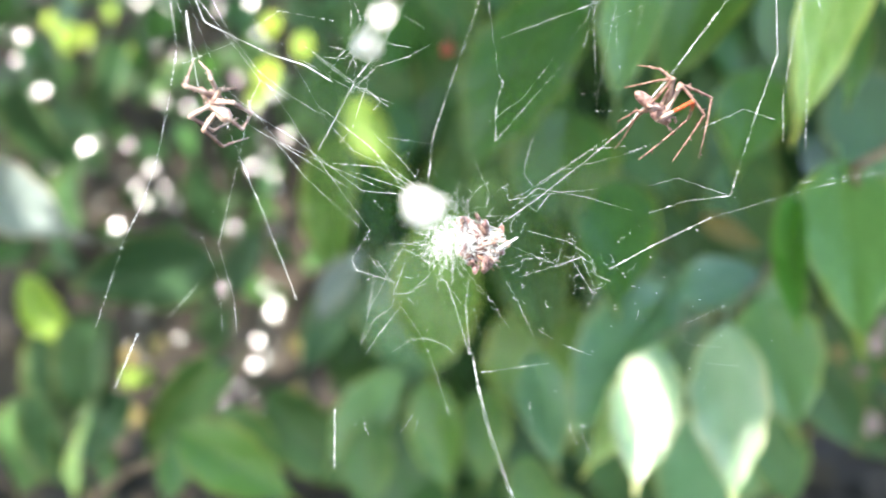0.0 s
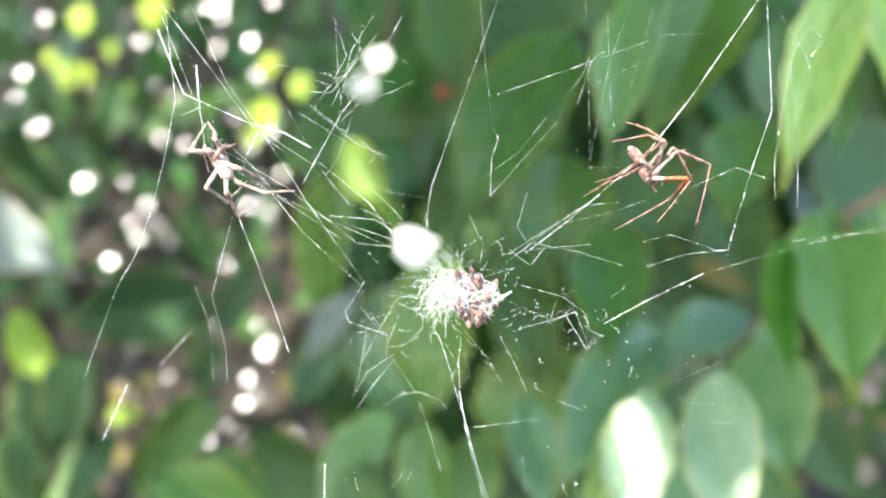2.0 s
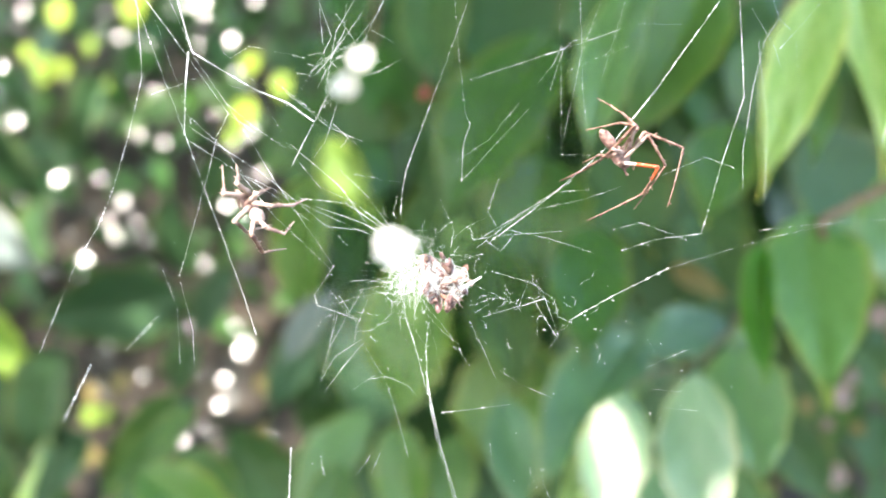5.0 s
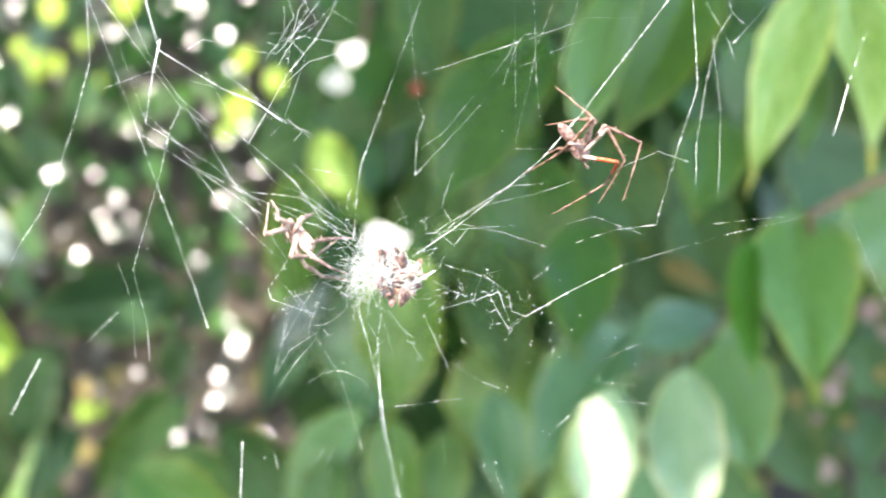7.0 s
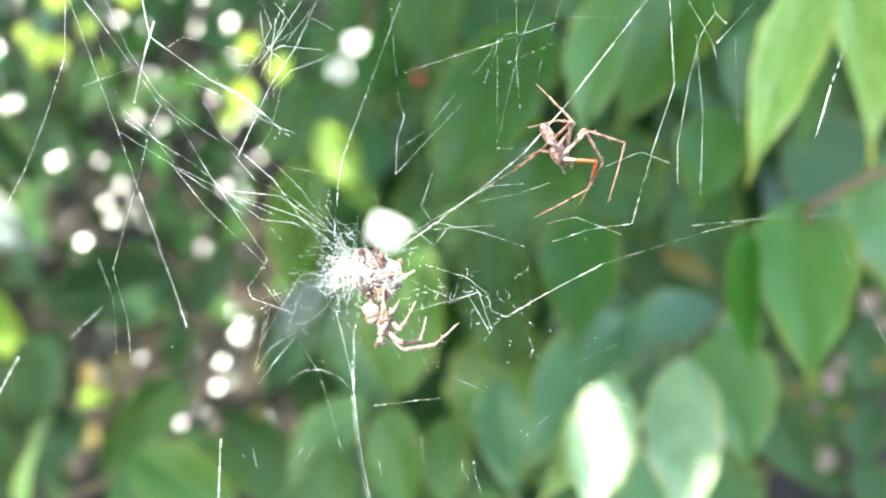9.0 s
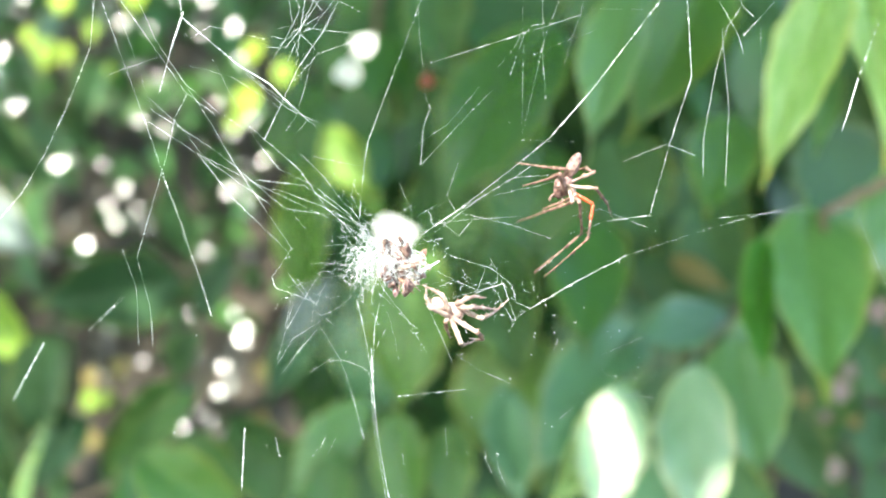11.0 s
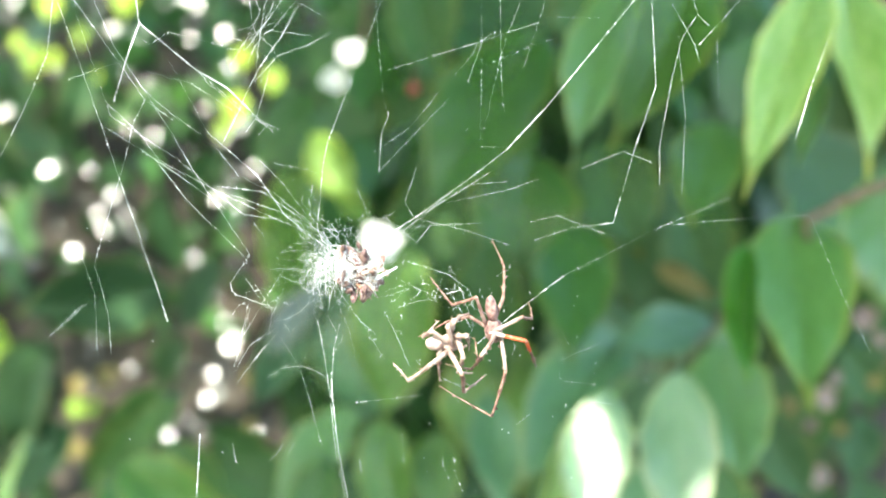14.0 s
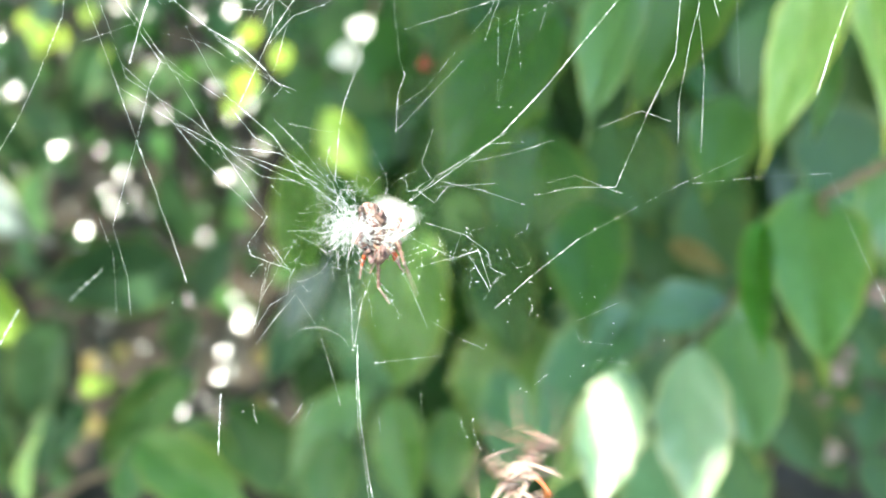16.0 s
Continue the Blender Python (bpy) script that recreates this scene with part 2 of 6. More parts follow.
def leaf_mesh(name, mat, fold=0.22, curl=0.12, seed=1, nl=28, nw=10, sway=0.0):
    """A leaf one unit long and wide, stalk at the origin, tip along +Y, with midrib, side veins and thickness."""
    rng = random.Random(seed)
    bm = bmesh.new()
    ph = rng.uniform(0, 6)
    layers = []
    for lift in (0.0, -0.006):
        rows = []
        for i in range(nl + 1):
            s = i / nl
            row = []
            for j in range(nw + 1):
                u = 2 * j / nw - 1
                x = u * outline(s) * (1 + 0.035 * math.sin(31 * s + ph + u)) + sway * s ** 4
                z = fold * abs(u) * outline(s) - curl * s * s + 0.03 * math.sin(9 * s + ph + 2 * u) * abs(u)
                z += 0.005 * math.sin(26 * (s - 0.3 * abs(u))) * (abs(u) > 0.1)
                z -= min(0.015, 0.08 * fold) if j == nw // 2 else 0
                row.append(bm.verts.new((x, s, z + lift)))
            rows.append(row)
        layers.append(rows)
    for k, rows in enumerate(layers):
        for i in range(nl):
            for j in range(nw):
                q = (rows[i][j], rows[i][j + 1], rows[i + 1][j + 1], rows[i + 1][j])
                bm.faces.new(q if k == 0 else q[::-1])
    top, low = layers
    for i in range(nl):
        for j, flip in ((0, False), (nw, True)):
            q = [bm.verts.new(v.co) for v in (top[i][j], top[i + 1][j], low[i + 1][j], low[i][j])]
            bm.faces.new(q[::-1] if flip else q)
    tube(bm, [(0, -0.12, -0.02), (0, 0.0, -0.01), (0, 0.25, -0.02)], [0.012, 0.012, 0.006], 5)
    grid_size = (nl + 1) * (nw + 1)
    rim = [1.0 if i < 2 * grid_size and (i % (nw + 1) in (0, nw) or i % grid_size > 0.88 * grid_size) else 0.0 for i in range(len(bm.verts))]
    me = bpy.data.meshes.new(name)
    bm.to_mesh(me)
    bm.free()
    me.attributes.new("margin", "FLOAT", "POINT").data.foreach_set("value", rim)
    me.materials.append(mat)
    me.shade_smooth()
    return me


def leaf_pose(base, tip, width, lean=0.0):
    """Pose and size of a leaf from its stalk to its tip; lean turns its face about its length, degrees; 0 faces the light behind the camera."""
    base, tip = Vector(base), Vector(tip)
    y = (tip - base)
    length = y.length
    y.normalize()
    z = Vector((-0.26, -0.86, 0.43))
    z = (z - y * z.dot(y)).normalized()
    x = y.cross(z)
    m = Matrix((x, y, z)).transposed().to_4x4()
    m.translation = base
    return m @ pose(0, 0, 0, 0, lean) @ Matrix.Diagonal((width, length, max(width, length), 1))


# ---- the ground: a bank of soil that rises behind the shrub ----
def ground_height(x, y):
    rise = max(0.0, min(1.0, (y - 1.1) / 2.2))
    h = 1.5 * rise * rise * (3 - 2 * rise)
    h += 0.05 * noise.noise(Vector((x * 1.7, y * 1.7, 0))) + 0.02 * noise.noise(Vector((x * 6, y * 6, 3)))
    return h - 0.02


bm = bmesh.new()
marks = [-400, -120, -40, -15, -6] + [-4 + 0.1 * i for i in range(81)] + [6, 15, 40, 120, 400]
grid = [[bm.verts.new((x, y, ground_height(x, y))) for x in marks] for y in marks]
for r, s in zip(grid, grid[1:]):
    for j in range(len(marks) - 1):
        bm.faces.new((r[j], r[j + 1], s[j + 1], s[j]))
ground = tagged(part("ground", bm, SOIL), "dark brown soil bank under dead leaves", "ground", kind="structure")


def many_leaves(name, mat, spots, seed, nl=5, nw=2):
    """Many leaves in one mesh; spots: place, length, way to the tip, face."""
    rng = random.Random(seed)
    verts, faces = [], []
    for place, length, way, face in spots:
        y = Vector(way).normalized()
        z = Vector(face)
        z = (z - y * z.dot(y))
        z = z.normalized() if z.length > 0.05 else y.orthogonal().normalized()
        x = y.cross(z)
        w = length * rng.uniform(0.5, 0.68)
        first = len(verts)
        for i in range(nl + 1):
            s = i / nl
            for j in range(nw + 1):
                u = 2 * j / nw - 1
                p = Vector(place) + x * (u * w * outline(s)) + y * (length * s) + z * (0.25 * abs(u) * w * outline(s) - 0.15 * length * s * s)
                verts.append(p)
        for i in range(nl):
            for j in range(nw):
                a = first + i * (nw + 1) + j
                faces.append((a, a + 1, a + nw + 2, a + nw + 1))
    me = bpy.data.meshes.new(name)
    me.from_pydata(verts, [], faces)
    me.materials.append(mat)
    me.shade_smooth()
    return tagged(new(name, me), kind="stuff")


rng = random.Random(4)
spots = []
for _ in range(5200):
    x, y = rng.uniform(-2.2, 2.4), rng.uniform(0.5, 3.6)
    spots.append(((x, y, ground_height(x, y) + rng.uniform(0.0, 0.03)), rng.uniform(0.03, 0.085), (rng.gauss(0, 1), rng.gauss(0, 1), rng.gauss(0, 0.4)), (rng.gauss(0, 0.6), -0.4 + rng.gauss(0, 0.6), 1)))
for _ in range(6500):
    x, y = rng.uniform(-4, 4), rng.uniform(-3.2, 4.6)
    spots.append(((x, y, ground_height(x, y) + rng.uniform(0.0, 0.03)), rng.uniform(0.03, 0.085), (rng.gauss(0, 1), rng.gauss(0, 1), rng.gauss(0, 0.4)), (rng.gauss(0, 0.6), -0.4 + rng.gauss(0, 0.6), 1)))
tagged(many_leaves("leaf_litter", LITTER, spots, 5), "brown dead leaves lying on the soil bank", "leaf litter")

# Unseen leaves added overhead, with gaps for sun on the web and shrub spots.
LIT = []


def lit(point, r):
    LIT.append((Vector(point), r))
    return point


# ---- the shrub ----
KINDS = {}
for key, mat in (("green", LEAF), ("shade", SHADED_LEAF), ("young", YOUNG_LEAF), ("sunspot", SUNSPOT_LEAF), ("tan", TAN_LEAF), ("blue", BLUE_LEAF), ("deep", DEEP_LEAF), ("pale", PALE_LEAF), ("glossy", GLOSSY_SHEEN_LEAF), ("light", LIGHT_LEAF), ("skylit", SKYLIT_LEAF), ("sheen", SHEEN_LEAF), ("dim", DEEP_SHADE_LEAF), ("sprout", SPROUT_LEAF), ("ash", ASH_LEAF)):
    KINDS[key] = [leaf_mesh(key + "_leaf", mat, f, c, s, sway=(-0.07, 0.05, -0.03)[s - 1]) for f, c, s in (((0.14, 0.08, 1), (0.22, 0.14, 2), (0.08, 0.05, 3)) if key != "glossy" else ((0.05, 0.05, 1), (0.06, 0.03, 2), (0.05, 0.06, 3)))]
shrub = tagged(new("shrub"), "leafy green shrub with hanging egg-shaped pointed leaves", "shrub")
shrub.location = (0.05, 0.30, 0.0)
count = [0]


def leaf(base, tip, width, kind="green", lean=0.0):
    ob = new("leaf", KINDS[kind][count[0] % 3])
    count[0] += 1
    ob.parent = shrub
    ob.matrix_basis = Matrix.Translation(-shrub.location) @ leaf_pose(base, tip, width, lean)
    return ob


def twig(points, r0, r1, name="twig"):
    rng = random.Random(len(points) * 7 + int(points[0][0] * 1000))
    bm = bmesh.new()
    line = bend(points, 5, 0.0015, rng)
    n = len(line)
    tube(bm, [p - shrub.location for p in line], [r0 + (r1 - r0) * i / (n - 1) for i in range(n)], 7)
    return part(name, bm, BARK, shrub)


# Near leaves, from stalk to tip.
leaf((0.1404, 0.2754, 0.6607), (0.1043, 0.2320, 0.5931), 0.0215, "skylit", 6)
leaf((0.1546, 0.2835, 0.6617), (0.1528, 0.2395, 0.6017), 0.0215, "skylit", -6)
leaf((0.1523, 0.2885, 0.6304), (0.1410, 0.2717, 0.5973), 0.0090, "light", 0)
leaf((0.0806, 0.2972, 0.6632), (0.0542, 0.2647, 0.5962), 0.0248, "sheen", 16)
leaf((0.1117, 0.3109, 0.6679), (0.0771, 0.2821, 0.6019), 0.0343, "green", -6)
leaf((0.1327, 0.3290, 0.6101), (0.1135, 0.2965, 0.5706), 0.0300, "green", 0)
leaf((0.1462, 0.2811, 0.5782), (0.1306, 0.2238, 0.5277), 0.0349, "light", 2)
leaf((0.1175, 0.2525, 0.5710), (0.1095, 0.2258, 0.5325), 0.0123, "deep", 30)
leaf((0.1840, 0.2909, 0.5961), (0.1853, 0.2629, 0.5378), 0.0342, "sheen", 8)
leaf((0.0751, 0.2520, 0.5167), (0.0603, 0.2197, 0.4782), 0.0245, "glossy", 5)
leaf((0.0816, 0.2658, 0.5110), (0.0499, 0.2357, 0.4745), 0.0191, "skylit", -10)
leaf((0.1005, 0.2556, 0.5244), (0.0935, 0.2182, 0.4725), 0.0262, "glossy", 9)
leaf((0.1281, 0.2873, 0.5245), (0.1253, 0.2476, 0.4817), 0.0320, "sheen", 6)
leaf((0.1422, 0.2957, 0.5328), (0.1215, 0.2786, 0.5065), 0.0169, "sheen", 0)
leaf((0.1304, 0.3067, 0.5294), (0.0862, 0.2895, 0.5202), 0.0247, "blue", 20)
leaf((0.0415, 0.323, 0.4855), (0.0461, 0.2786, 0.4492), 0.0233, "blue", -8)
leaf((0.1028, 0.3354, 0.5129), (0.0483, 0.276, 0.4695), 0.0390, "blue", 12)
leaf((0.0838, 0.3627, 0.5574), (0.0716, 0.3022, 0.5091), 0.0373, "green", 0)
leaf((0.0669, 0.4012, 0.6486), (0.0026, 0.3692, 0.5559), 0.0565, "green", 5)
leaf((0.0694, 0.4332, 0.5844), (0.0608, 0.4023, 0.5106), 0.0607, "green", -8)
leaf((0.003, 0.3622, 0.5434), (-0.0089, 0.3482, 0.4527), 0.0463, "green", 8)
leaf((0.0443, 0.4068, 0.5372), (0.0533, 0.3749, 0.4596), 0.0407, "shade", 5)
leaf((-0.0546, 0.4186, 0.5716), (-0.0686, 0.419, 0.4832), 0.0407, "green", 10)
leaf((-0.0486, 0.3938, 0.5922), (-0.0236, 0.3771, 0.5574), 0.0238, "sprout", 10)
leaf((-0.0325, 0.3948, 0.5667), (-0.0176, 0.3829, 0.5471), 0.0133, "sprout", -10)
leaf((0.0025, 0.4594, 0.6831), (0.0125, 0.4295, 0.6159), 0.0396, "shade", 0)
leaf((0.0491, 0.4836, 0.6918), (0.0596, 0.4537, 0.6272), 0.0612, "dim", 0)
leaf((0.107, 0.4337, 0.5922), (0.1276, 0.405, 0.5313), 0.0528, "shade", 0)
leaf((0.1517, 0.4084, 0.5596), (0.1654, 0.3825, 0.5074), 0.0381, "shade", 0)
leaf((0.1274, 0.3719, 0.5365), (0.1559, 0.3598, 0.5233), 0.0122, "tan", 0)
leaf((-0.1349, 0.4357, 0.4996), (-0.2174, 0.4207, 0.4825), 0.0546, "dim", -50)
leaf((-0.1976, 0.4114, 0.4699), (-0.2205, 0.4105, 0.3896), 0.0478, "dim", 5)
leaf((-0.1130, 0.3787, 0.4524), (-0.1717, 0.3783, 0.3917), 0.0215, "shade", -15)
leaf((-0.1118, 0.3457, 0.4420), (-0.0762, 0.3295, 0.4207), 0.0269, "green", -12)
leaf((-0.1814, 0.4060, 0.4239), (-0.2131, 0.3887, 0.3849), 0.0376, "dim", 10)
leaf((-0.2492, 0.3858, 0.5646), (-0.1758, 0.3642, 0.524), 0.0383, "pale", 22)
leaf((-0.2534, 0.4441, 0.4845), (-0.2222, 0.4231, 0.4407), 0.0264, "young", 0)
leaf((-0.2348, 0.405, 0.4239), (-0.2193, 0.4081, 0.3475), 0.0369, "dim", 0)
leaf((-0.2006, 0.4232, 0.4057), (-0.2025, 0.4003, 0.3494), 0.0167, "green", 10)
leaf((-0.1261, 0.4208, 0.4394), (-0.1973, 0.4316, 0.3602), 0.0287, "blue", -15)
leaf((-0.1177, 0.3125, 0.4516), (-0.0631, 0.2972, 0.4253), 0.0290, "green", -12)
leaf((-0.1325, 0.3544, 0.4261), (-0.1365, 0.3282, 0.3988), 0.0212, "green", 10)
# pale leaf added for the sheen at the top of a leaf behind it
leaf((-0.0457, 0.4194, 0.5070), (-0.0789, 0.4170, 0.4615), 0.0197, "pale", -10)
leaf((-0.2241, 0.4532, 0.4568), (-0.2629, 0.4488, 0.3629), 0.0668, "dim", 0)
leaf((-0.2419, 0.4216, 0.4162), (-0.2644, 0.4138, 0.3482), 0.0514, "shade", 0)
leaf((-0.1868, 0.3627, 0.4280), (-0.1913, 0.3426, 0.3917), 0.0140, "skylit", 20)
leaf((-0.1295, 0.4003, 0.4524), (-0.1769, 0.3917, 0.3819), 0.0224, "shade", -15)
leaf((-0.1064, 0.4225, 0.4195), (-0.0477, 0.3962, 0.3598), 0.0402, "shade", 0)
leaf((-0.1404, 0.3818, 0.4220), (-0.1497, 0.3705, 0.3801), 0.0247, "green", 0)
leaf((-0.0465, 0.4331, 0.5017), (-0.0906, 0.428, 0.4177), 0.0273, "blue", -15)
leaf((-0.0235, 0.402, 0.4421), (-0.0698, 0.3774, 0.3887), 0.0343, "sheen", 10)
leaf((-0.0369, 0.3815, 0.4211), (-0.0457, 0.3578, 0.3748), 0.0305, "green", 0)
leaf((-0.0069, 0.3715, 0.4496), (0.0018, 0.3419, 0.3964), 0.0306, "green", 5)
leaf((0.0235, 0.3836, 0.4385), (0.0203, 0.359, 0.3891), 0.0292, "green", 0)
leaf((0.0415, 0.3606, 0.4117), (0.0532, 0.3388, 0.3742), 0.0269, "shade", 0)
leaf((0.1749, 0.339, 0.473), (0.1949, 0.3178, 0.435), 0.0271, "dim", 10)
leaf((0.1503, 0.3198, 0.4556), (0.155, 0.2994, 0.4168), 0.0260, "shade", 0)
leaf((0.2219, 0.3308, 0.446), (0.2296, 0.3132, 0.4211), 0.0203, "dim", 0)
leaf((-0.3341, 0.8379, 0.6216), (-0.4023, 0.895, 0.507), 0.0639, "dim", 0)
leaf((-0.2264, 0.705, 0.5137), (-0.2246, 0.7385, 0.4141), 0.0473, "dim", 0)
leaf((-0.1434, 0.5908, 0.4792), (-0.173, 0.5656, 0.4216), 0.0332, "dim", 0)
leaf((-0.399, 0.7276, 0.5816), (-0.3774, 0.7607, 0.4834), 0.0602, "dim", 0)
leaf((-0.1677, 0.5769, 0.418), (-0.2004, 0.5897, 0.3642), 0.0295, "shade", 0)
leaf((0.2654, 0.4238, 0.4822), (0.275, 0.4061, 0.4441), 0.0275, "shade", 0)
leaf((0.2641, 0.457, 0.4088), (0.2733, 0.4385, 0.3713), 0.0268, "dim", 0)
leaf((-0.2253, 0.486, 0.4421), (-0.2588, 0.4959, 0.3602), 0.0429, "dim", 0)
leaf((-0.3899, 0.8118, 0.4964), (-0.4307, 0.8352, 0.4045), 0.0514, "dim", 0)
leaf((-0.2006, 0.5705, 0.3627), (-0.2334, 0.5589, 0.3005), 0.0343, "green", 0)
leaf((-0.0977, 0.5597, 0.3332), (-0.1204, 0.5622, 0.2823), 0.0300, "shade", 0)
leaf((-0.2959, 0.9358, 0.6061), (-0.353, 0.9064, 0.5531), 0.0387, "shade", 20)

# Leaves low at the open side of the shrub, coloured dark for shade.
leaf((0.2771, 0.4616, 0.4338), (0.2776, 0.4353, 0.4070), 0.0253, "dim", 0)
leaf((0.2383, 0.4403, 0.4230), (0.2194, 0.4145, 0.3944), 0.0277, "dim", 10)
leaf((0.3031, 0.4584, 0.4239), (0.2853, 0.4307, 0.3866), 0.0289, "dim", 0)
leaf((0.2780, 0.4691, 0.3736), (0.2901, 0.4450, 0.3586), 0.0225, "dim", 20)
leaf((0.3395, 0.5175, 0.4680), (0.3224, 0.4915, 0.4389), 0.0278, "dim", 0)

# The next layer of leaves, which closes the gaps between them.
lrng = random.Random(31)
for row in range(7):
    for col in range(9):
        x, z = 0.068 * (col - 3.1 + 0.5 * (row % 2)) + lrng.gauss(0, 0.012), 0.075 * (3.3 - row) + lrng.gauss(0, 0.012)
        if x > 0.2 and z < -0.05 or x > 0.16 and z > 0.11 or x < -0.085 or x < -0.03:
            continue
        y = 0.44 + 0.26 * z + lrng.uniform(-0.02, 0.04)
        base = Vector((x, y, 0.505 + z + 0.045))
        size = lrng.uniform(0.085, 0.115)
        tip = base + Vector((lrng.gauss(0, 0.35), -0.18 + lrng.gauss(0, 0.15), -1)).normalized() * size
        # dim and shade kinds paint the dark pockets between the leaves
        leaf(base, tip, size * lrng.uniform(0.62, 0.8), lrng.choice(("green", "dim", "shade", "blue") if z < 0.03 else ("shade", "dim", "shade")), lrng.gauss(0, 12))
# Leaves low over the dead leaves of the bank, shade put into their colour.
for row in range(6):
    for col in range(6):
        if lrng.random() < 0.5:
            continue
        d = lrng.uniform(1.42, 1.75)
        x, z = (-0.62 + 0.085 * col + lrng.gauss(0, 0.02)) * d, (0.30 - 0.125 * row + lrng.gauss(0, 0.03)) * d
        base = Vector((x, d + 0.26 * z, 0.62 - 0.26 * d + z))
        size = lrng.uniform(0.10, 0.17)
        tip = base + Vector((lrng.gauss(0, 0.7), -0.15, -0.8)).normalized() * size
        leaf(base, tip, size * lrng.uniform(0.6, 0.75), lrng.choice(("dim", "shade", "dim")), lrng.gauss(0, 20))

# Small young leaves that the sun shines through.
for place, size in (
    ((-0.1692, 0.9849, 0.6148), 0.034), ((-0.212, 0.9777, 0.579), 0.040), ((-0.5858, 1.2592, 0.624), 0.050), ((-0.5594, 1.2592, 0.6277), 0.034), ((-0.5192, 1.2669, 0.6655), 0.03),
    ((-0.2182, 1.0444, 0.6409), 0.034), ((-0.2421, 1.0226, 0.5475), 0.026), ((-0.4437, 1.2694, 0.7269), 0.06), ((-0.5624, 1.2723, 0.7119), 0.05), ((-0.5895, 1.2569, 0.628), 0.045),
    ((-0.2189, 1.0368, 0.6412), 0.03), ((-0.4957, 1.248, 0.6071), 0.03), ((-0.2738, 0.8972, 0.4397), 0.03), ((0.2849, 0.472, 0.4953), 0.012), ((-0.0541, 0.595, 0.5151), 0.02), ((-0.6178, 1.2673, 0.6527), 0.03),
    ((-0.2876, 0.8841, 0.4421), 0.028), ((-0.3639, 0.8301, 0.2405), 0.024),
):
    ob = leaf(Vector(place) + Vector((0, 0, size / 2)), Vector(place) - Vector((0.3 * size, 0.2 * size, size / 2)), size * 0.8, "young", 0)
    lit(place, size * 0.7)

# Twigs that carry them.
twig([(-0.1958, 0.346, 0.3823), (-0.1601, 0.3511, 0.4085), (-0.1237, 0.3612, 0.4227), (-0.0982, 0.3859, 0.4304)], 0.0022, 0.0014)
twig([(0.1429, 0.2645, 0.5785), (0.1555, 0.2656, 0.5864), (0.1708, 0.2663, 0.593), (0.2115, 0.2719, 0.6094)], 0.0017, 0.0021)
twig([(0.1429, 0.2645, 0.5785), (0.1514, 0.274, 0.5692), (0.1619, 0.2865, 0.5558)], 0.0013, 0.0010)
twig([(0.0825, 0.2795, 0.5085), (0.0955, 0.2807, 0.515), (0.1129, 0.2811, 0.5194), (0.1308, 0.293, 0.5383), (0.1547, 0.2985, 0.5646)], 0.0004, 0.0007)
twig([(0.1388, 0.3049, 0.687), (0.1501, 0.286, 0.6597), (0.208, 0.3003, 0.6778)], 0.0012, 0.0016)
twig([(0.0555, 0.332, 0.6886), (0.0942, 0.3091, 0.665), (0.1271, 0.3183, 0.675)], 0.0012, 0.0015)

# The shrub's farther leaves.
rng = random.Random(11)
spots, spots2 = [], []
for _ in range(1100):
    d = rng.uniform(0.55, 1.0)
    x, z = rng.uniform(-0.10, 0.75) * d / 0.8, rng.uniform(-0.42, 0.32) * d / 0.8
    y = d
    p = (x, y * 0.97 + 0.02, 0.62 - 0.26 * y + z)
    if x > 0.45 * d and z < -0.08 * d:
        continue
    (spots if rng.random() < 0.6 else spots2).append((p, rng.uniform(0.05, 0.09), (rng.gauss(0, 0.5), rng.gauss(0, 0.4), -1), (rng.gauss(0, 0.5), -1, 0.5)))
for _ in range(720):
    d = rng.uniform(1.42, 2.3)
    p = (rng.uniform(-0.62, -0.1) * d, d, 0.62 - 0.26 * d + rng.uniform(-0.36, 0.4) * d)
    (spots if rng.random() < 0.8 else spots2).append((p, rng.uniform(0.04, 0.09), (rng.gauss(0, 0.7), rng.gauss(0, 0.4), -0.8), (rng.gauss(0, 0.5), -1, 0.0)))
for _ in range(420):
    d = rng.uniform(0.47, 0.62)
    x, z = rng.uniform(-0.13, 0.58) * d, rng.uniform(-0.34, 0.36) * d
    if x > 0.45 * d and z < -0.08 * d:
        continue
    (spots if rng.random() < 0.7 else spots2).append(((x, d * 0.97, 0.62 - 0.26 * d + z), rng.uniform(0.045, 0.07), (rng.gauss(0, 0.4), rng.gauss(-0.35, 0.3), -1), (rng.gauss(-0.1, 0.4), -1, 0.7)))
tagged(many_leaves("far_foliage", FAR_SHADE, spots, 6), "dense leaves deep in the shrub, coloured dark for shade", "foliage")
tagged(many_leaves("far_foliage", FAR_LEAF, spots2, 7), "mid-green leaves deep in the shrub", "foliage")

# A red berry.
bm = bmesh.new()
bmesh.ops.create_uvsphere(bm, u_segments=16, v_segments=10, radius=0.0030)
bmesh.ops.scale(bm, vec=(1, 1, 0.94), verts=bm.verts)
berry = part("berry", bm, BERRY, None)
berry.location = (0.0021, 0.3721, 0.6172)
tagged(berry, "small glossy red berry among the leaves", "berry")
bm = bmesh.new()
tube(bm, [(0, 0, 0.003), (0.001, 0, 0.009), (0.004, 0.002, 0.016)], 0.0005)
part("stalk", bm, BARK, berry)

# Scraps of dead leaf behind the shrub; near-white ones stand in for sunlit spots.
SCRAP = [leaf_mesh("scrap_leaf", SUNSPOT_LEAF, f, c, s, 8, 4) for f, c, s in ((0.5, 0.3, 5), (0.25, 0.5, 6), (0.4, 0.1, 7))]


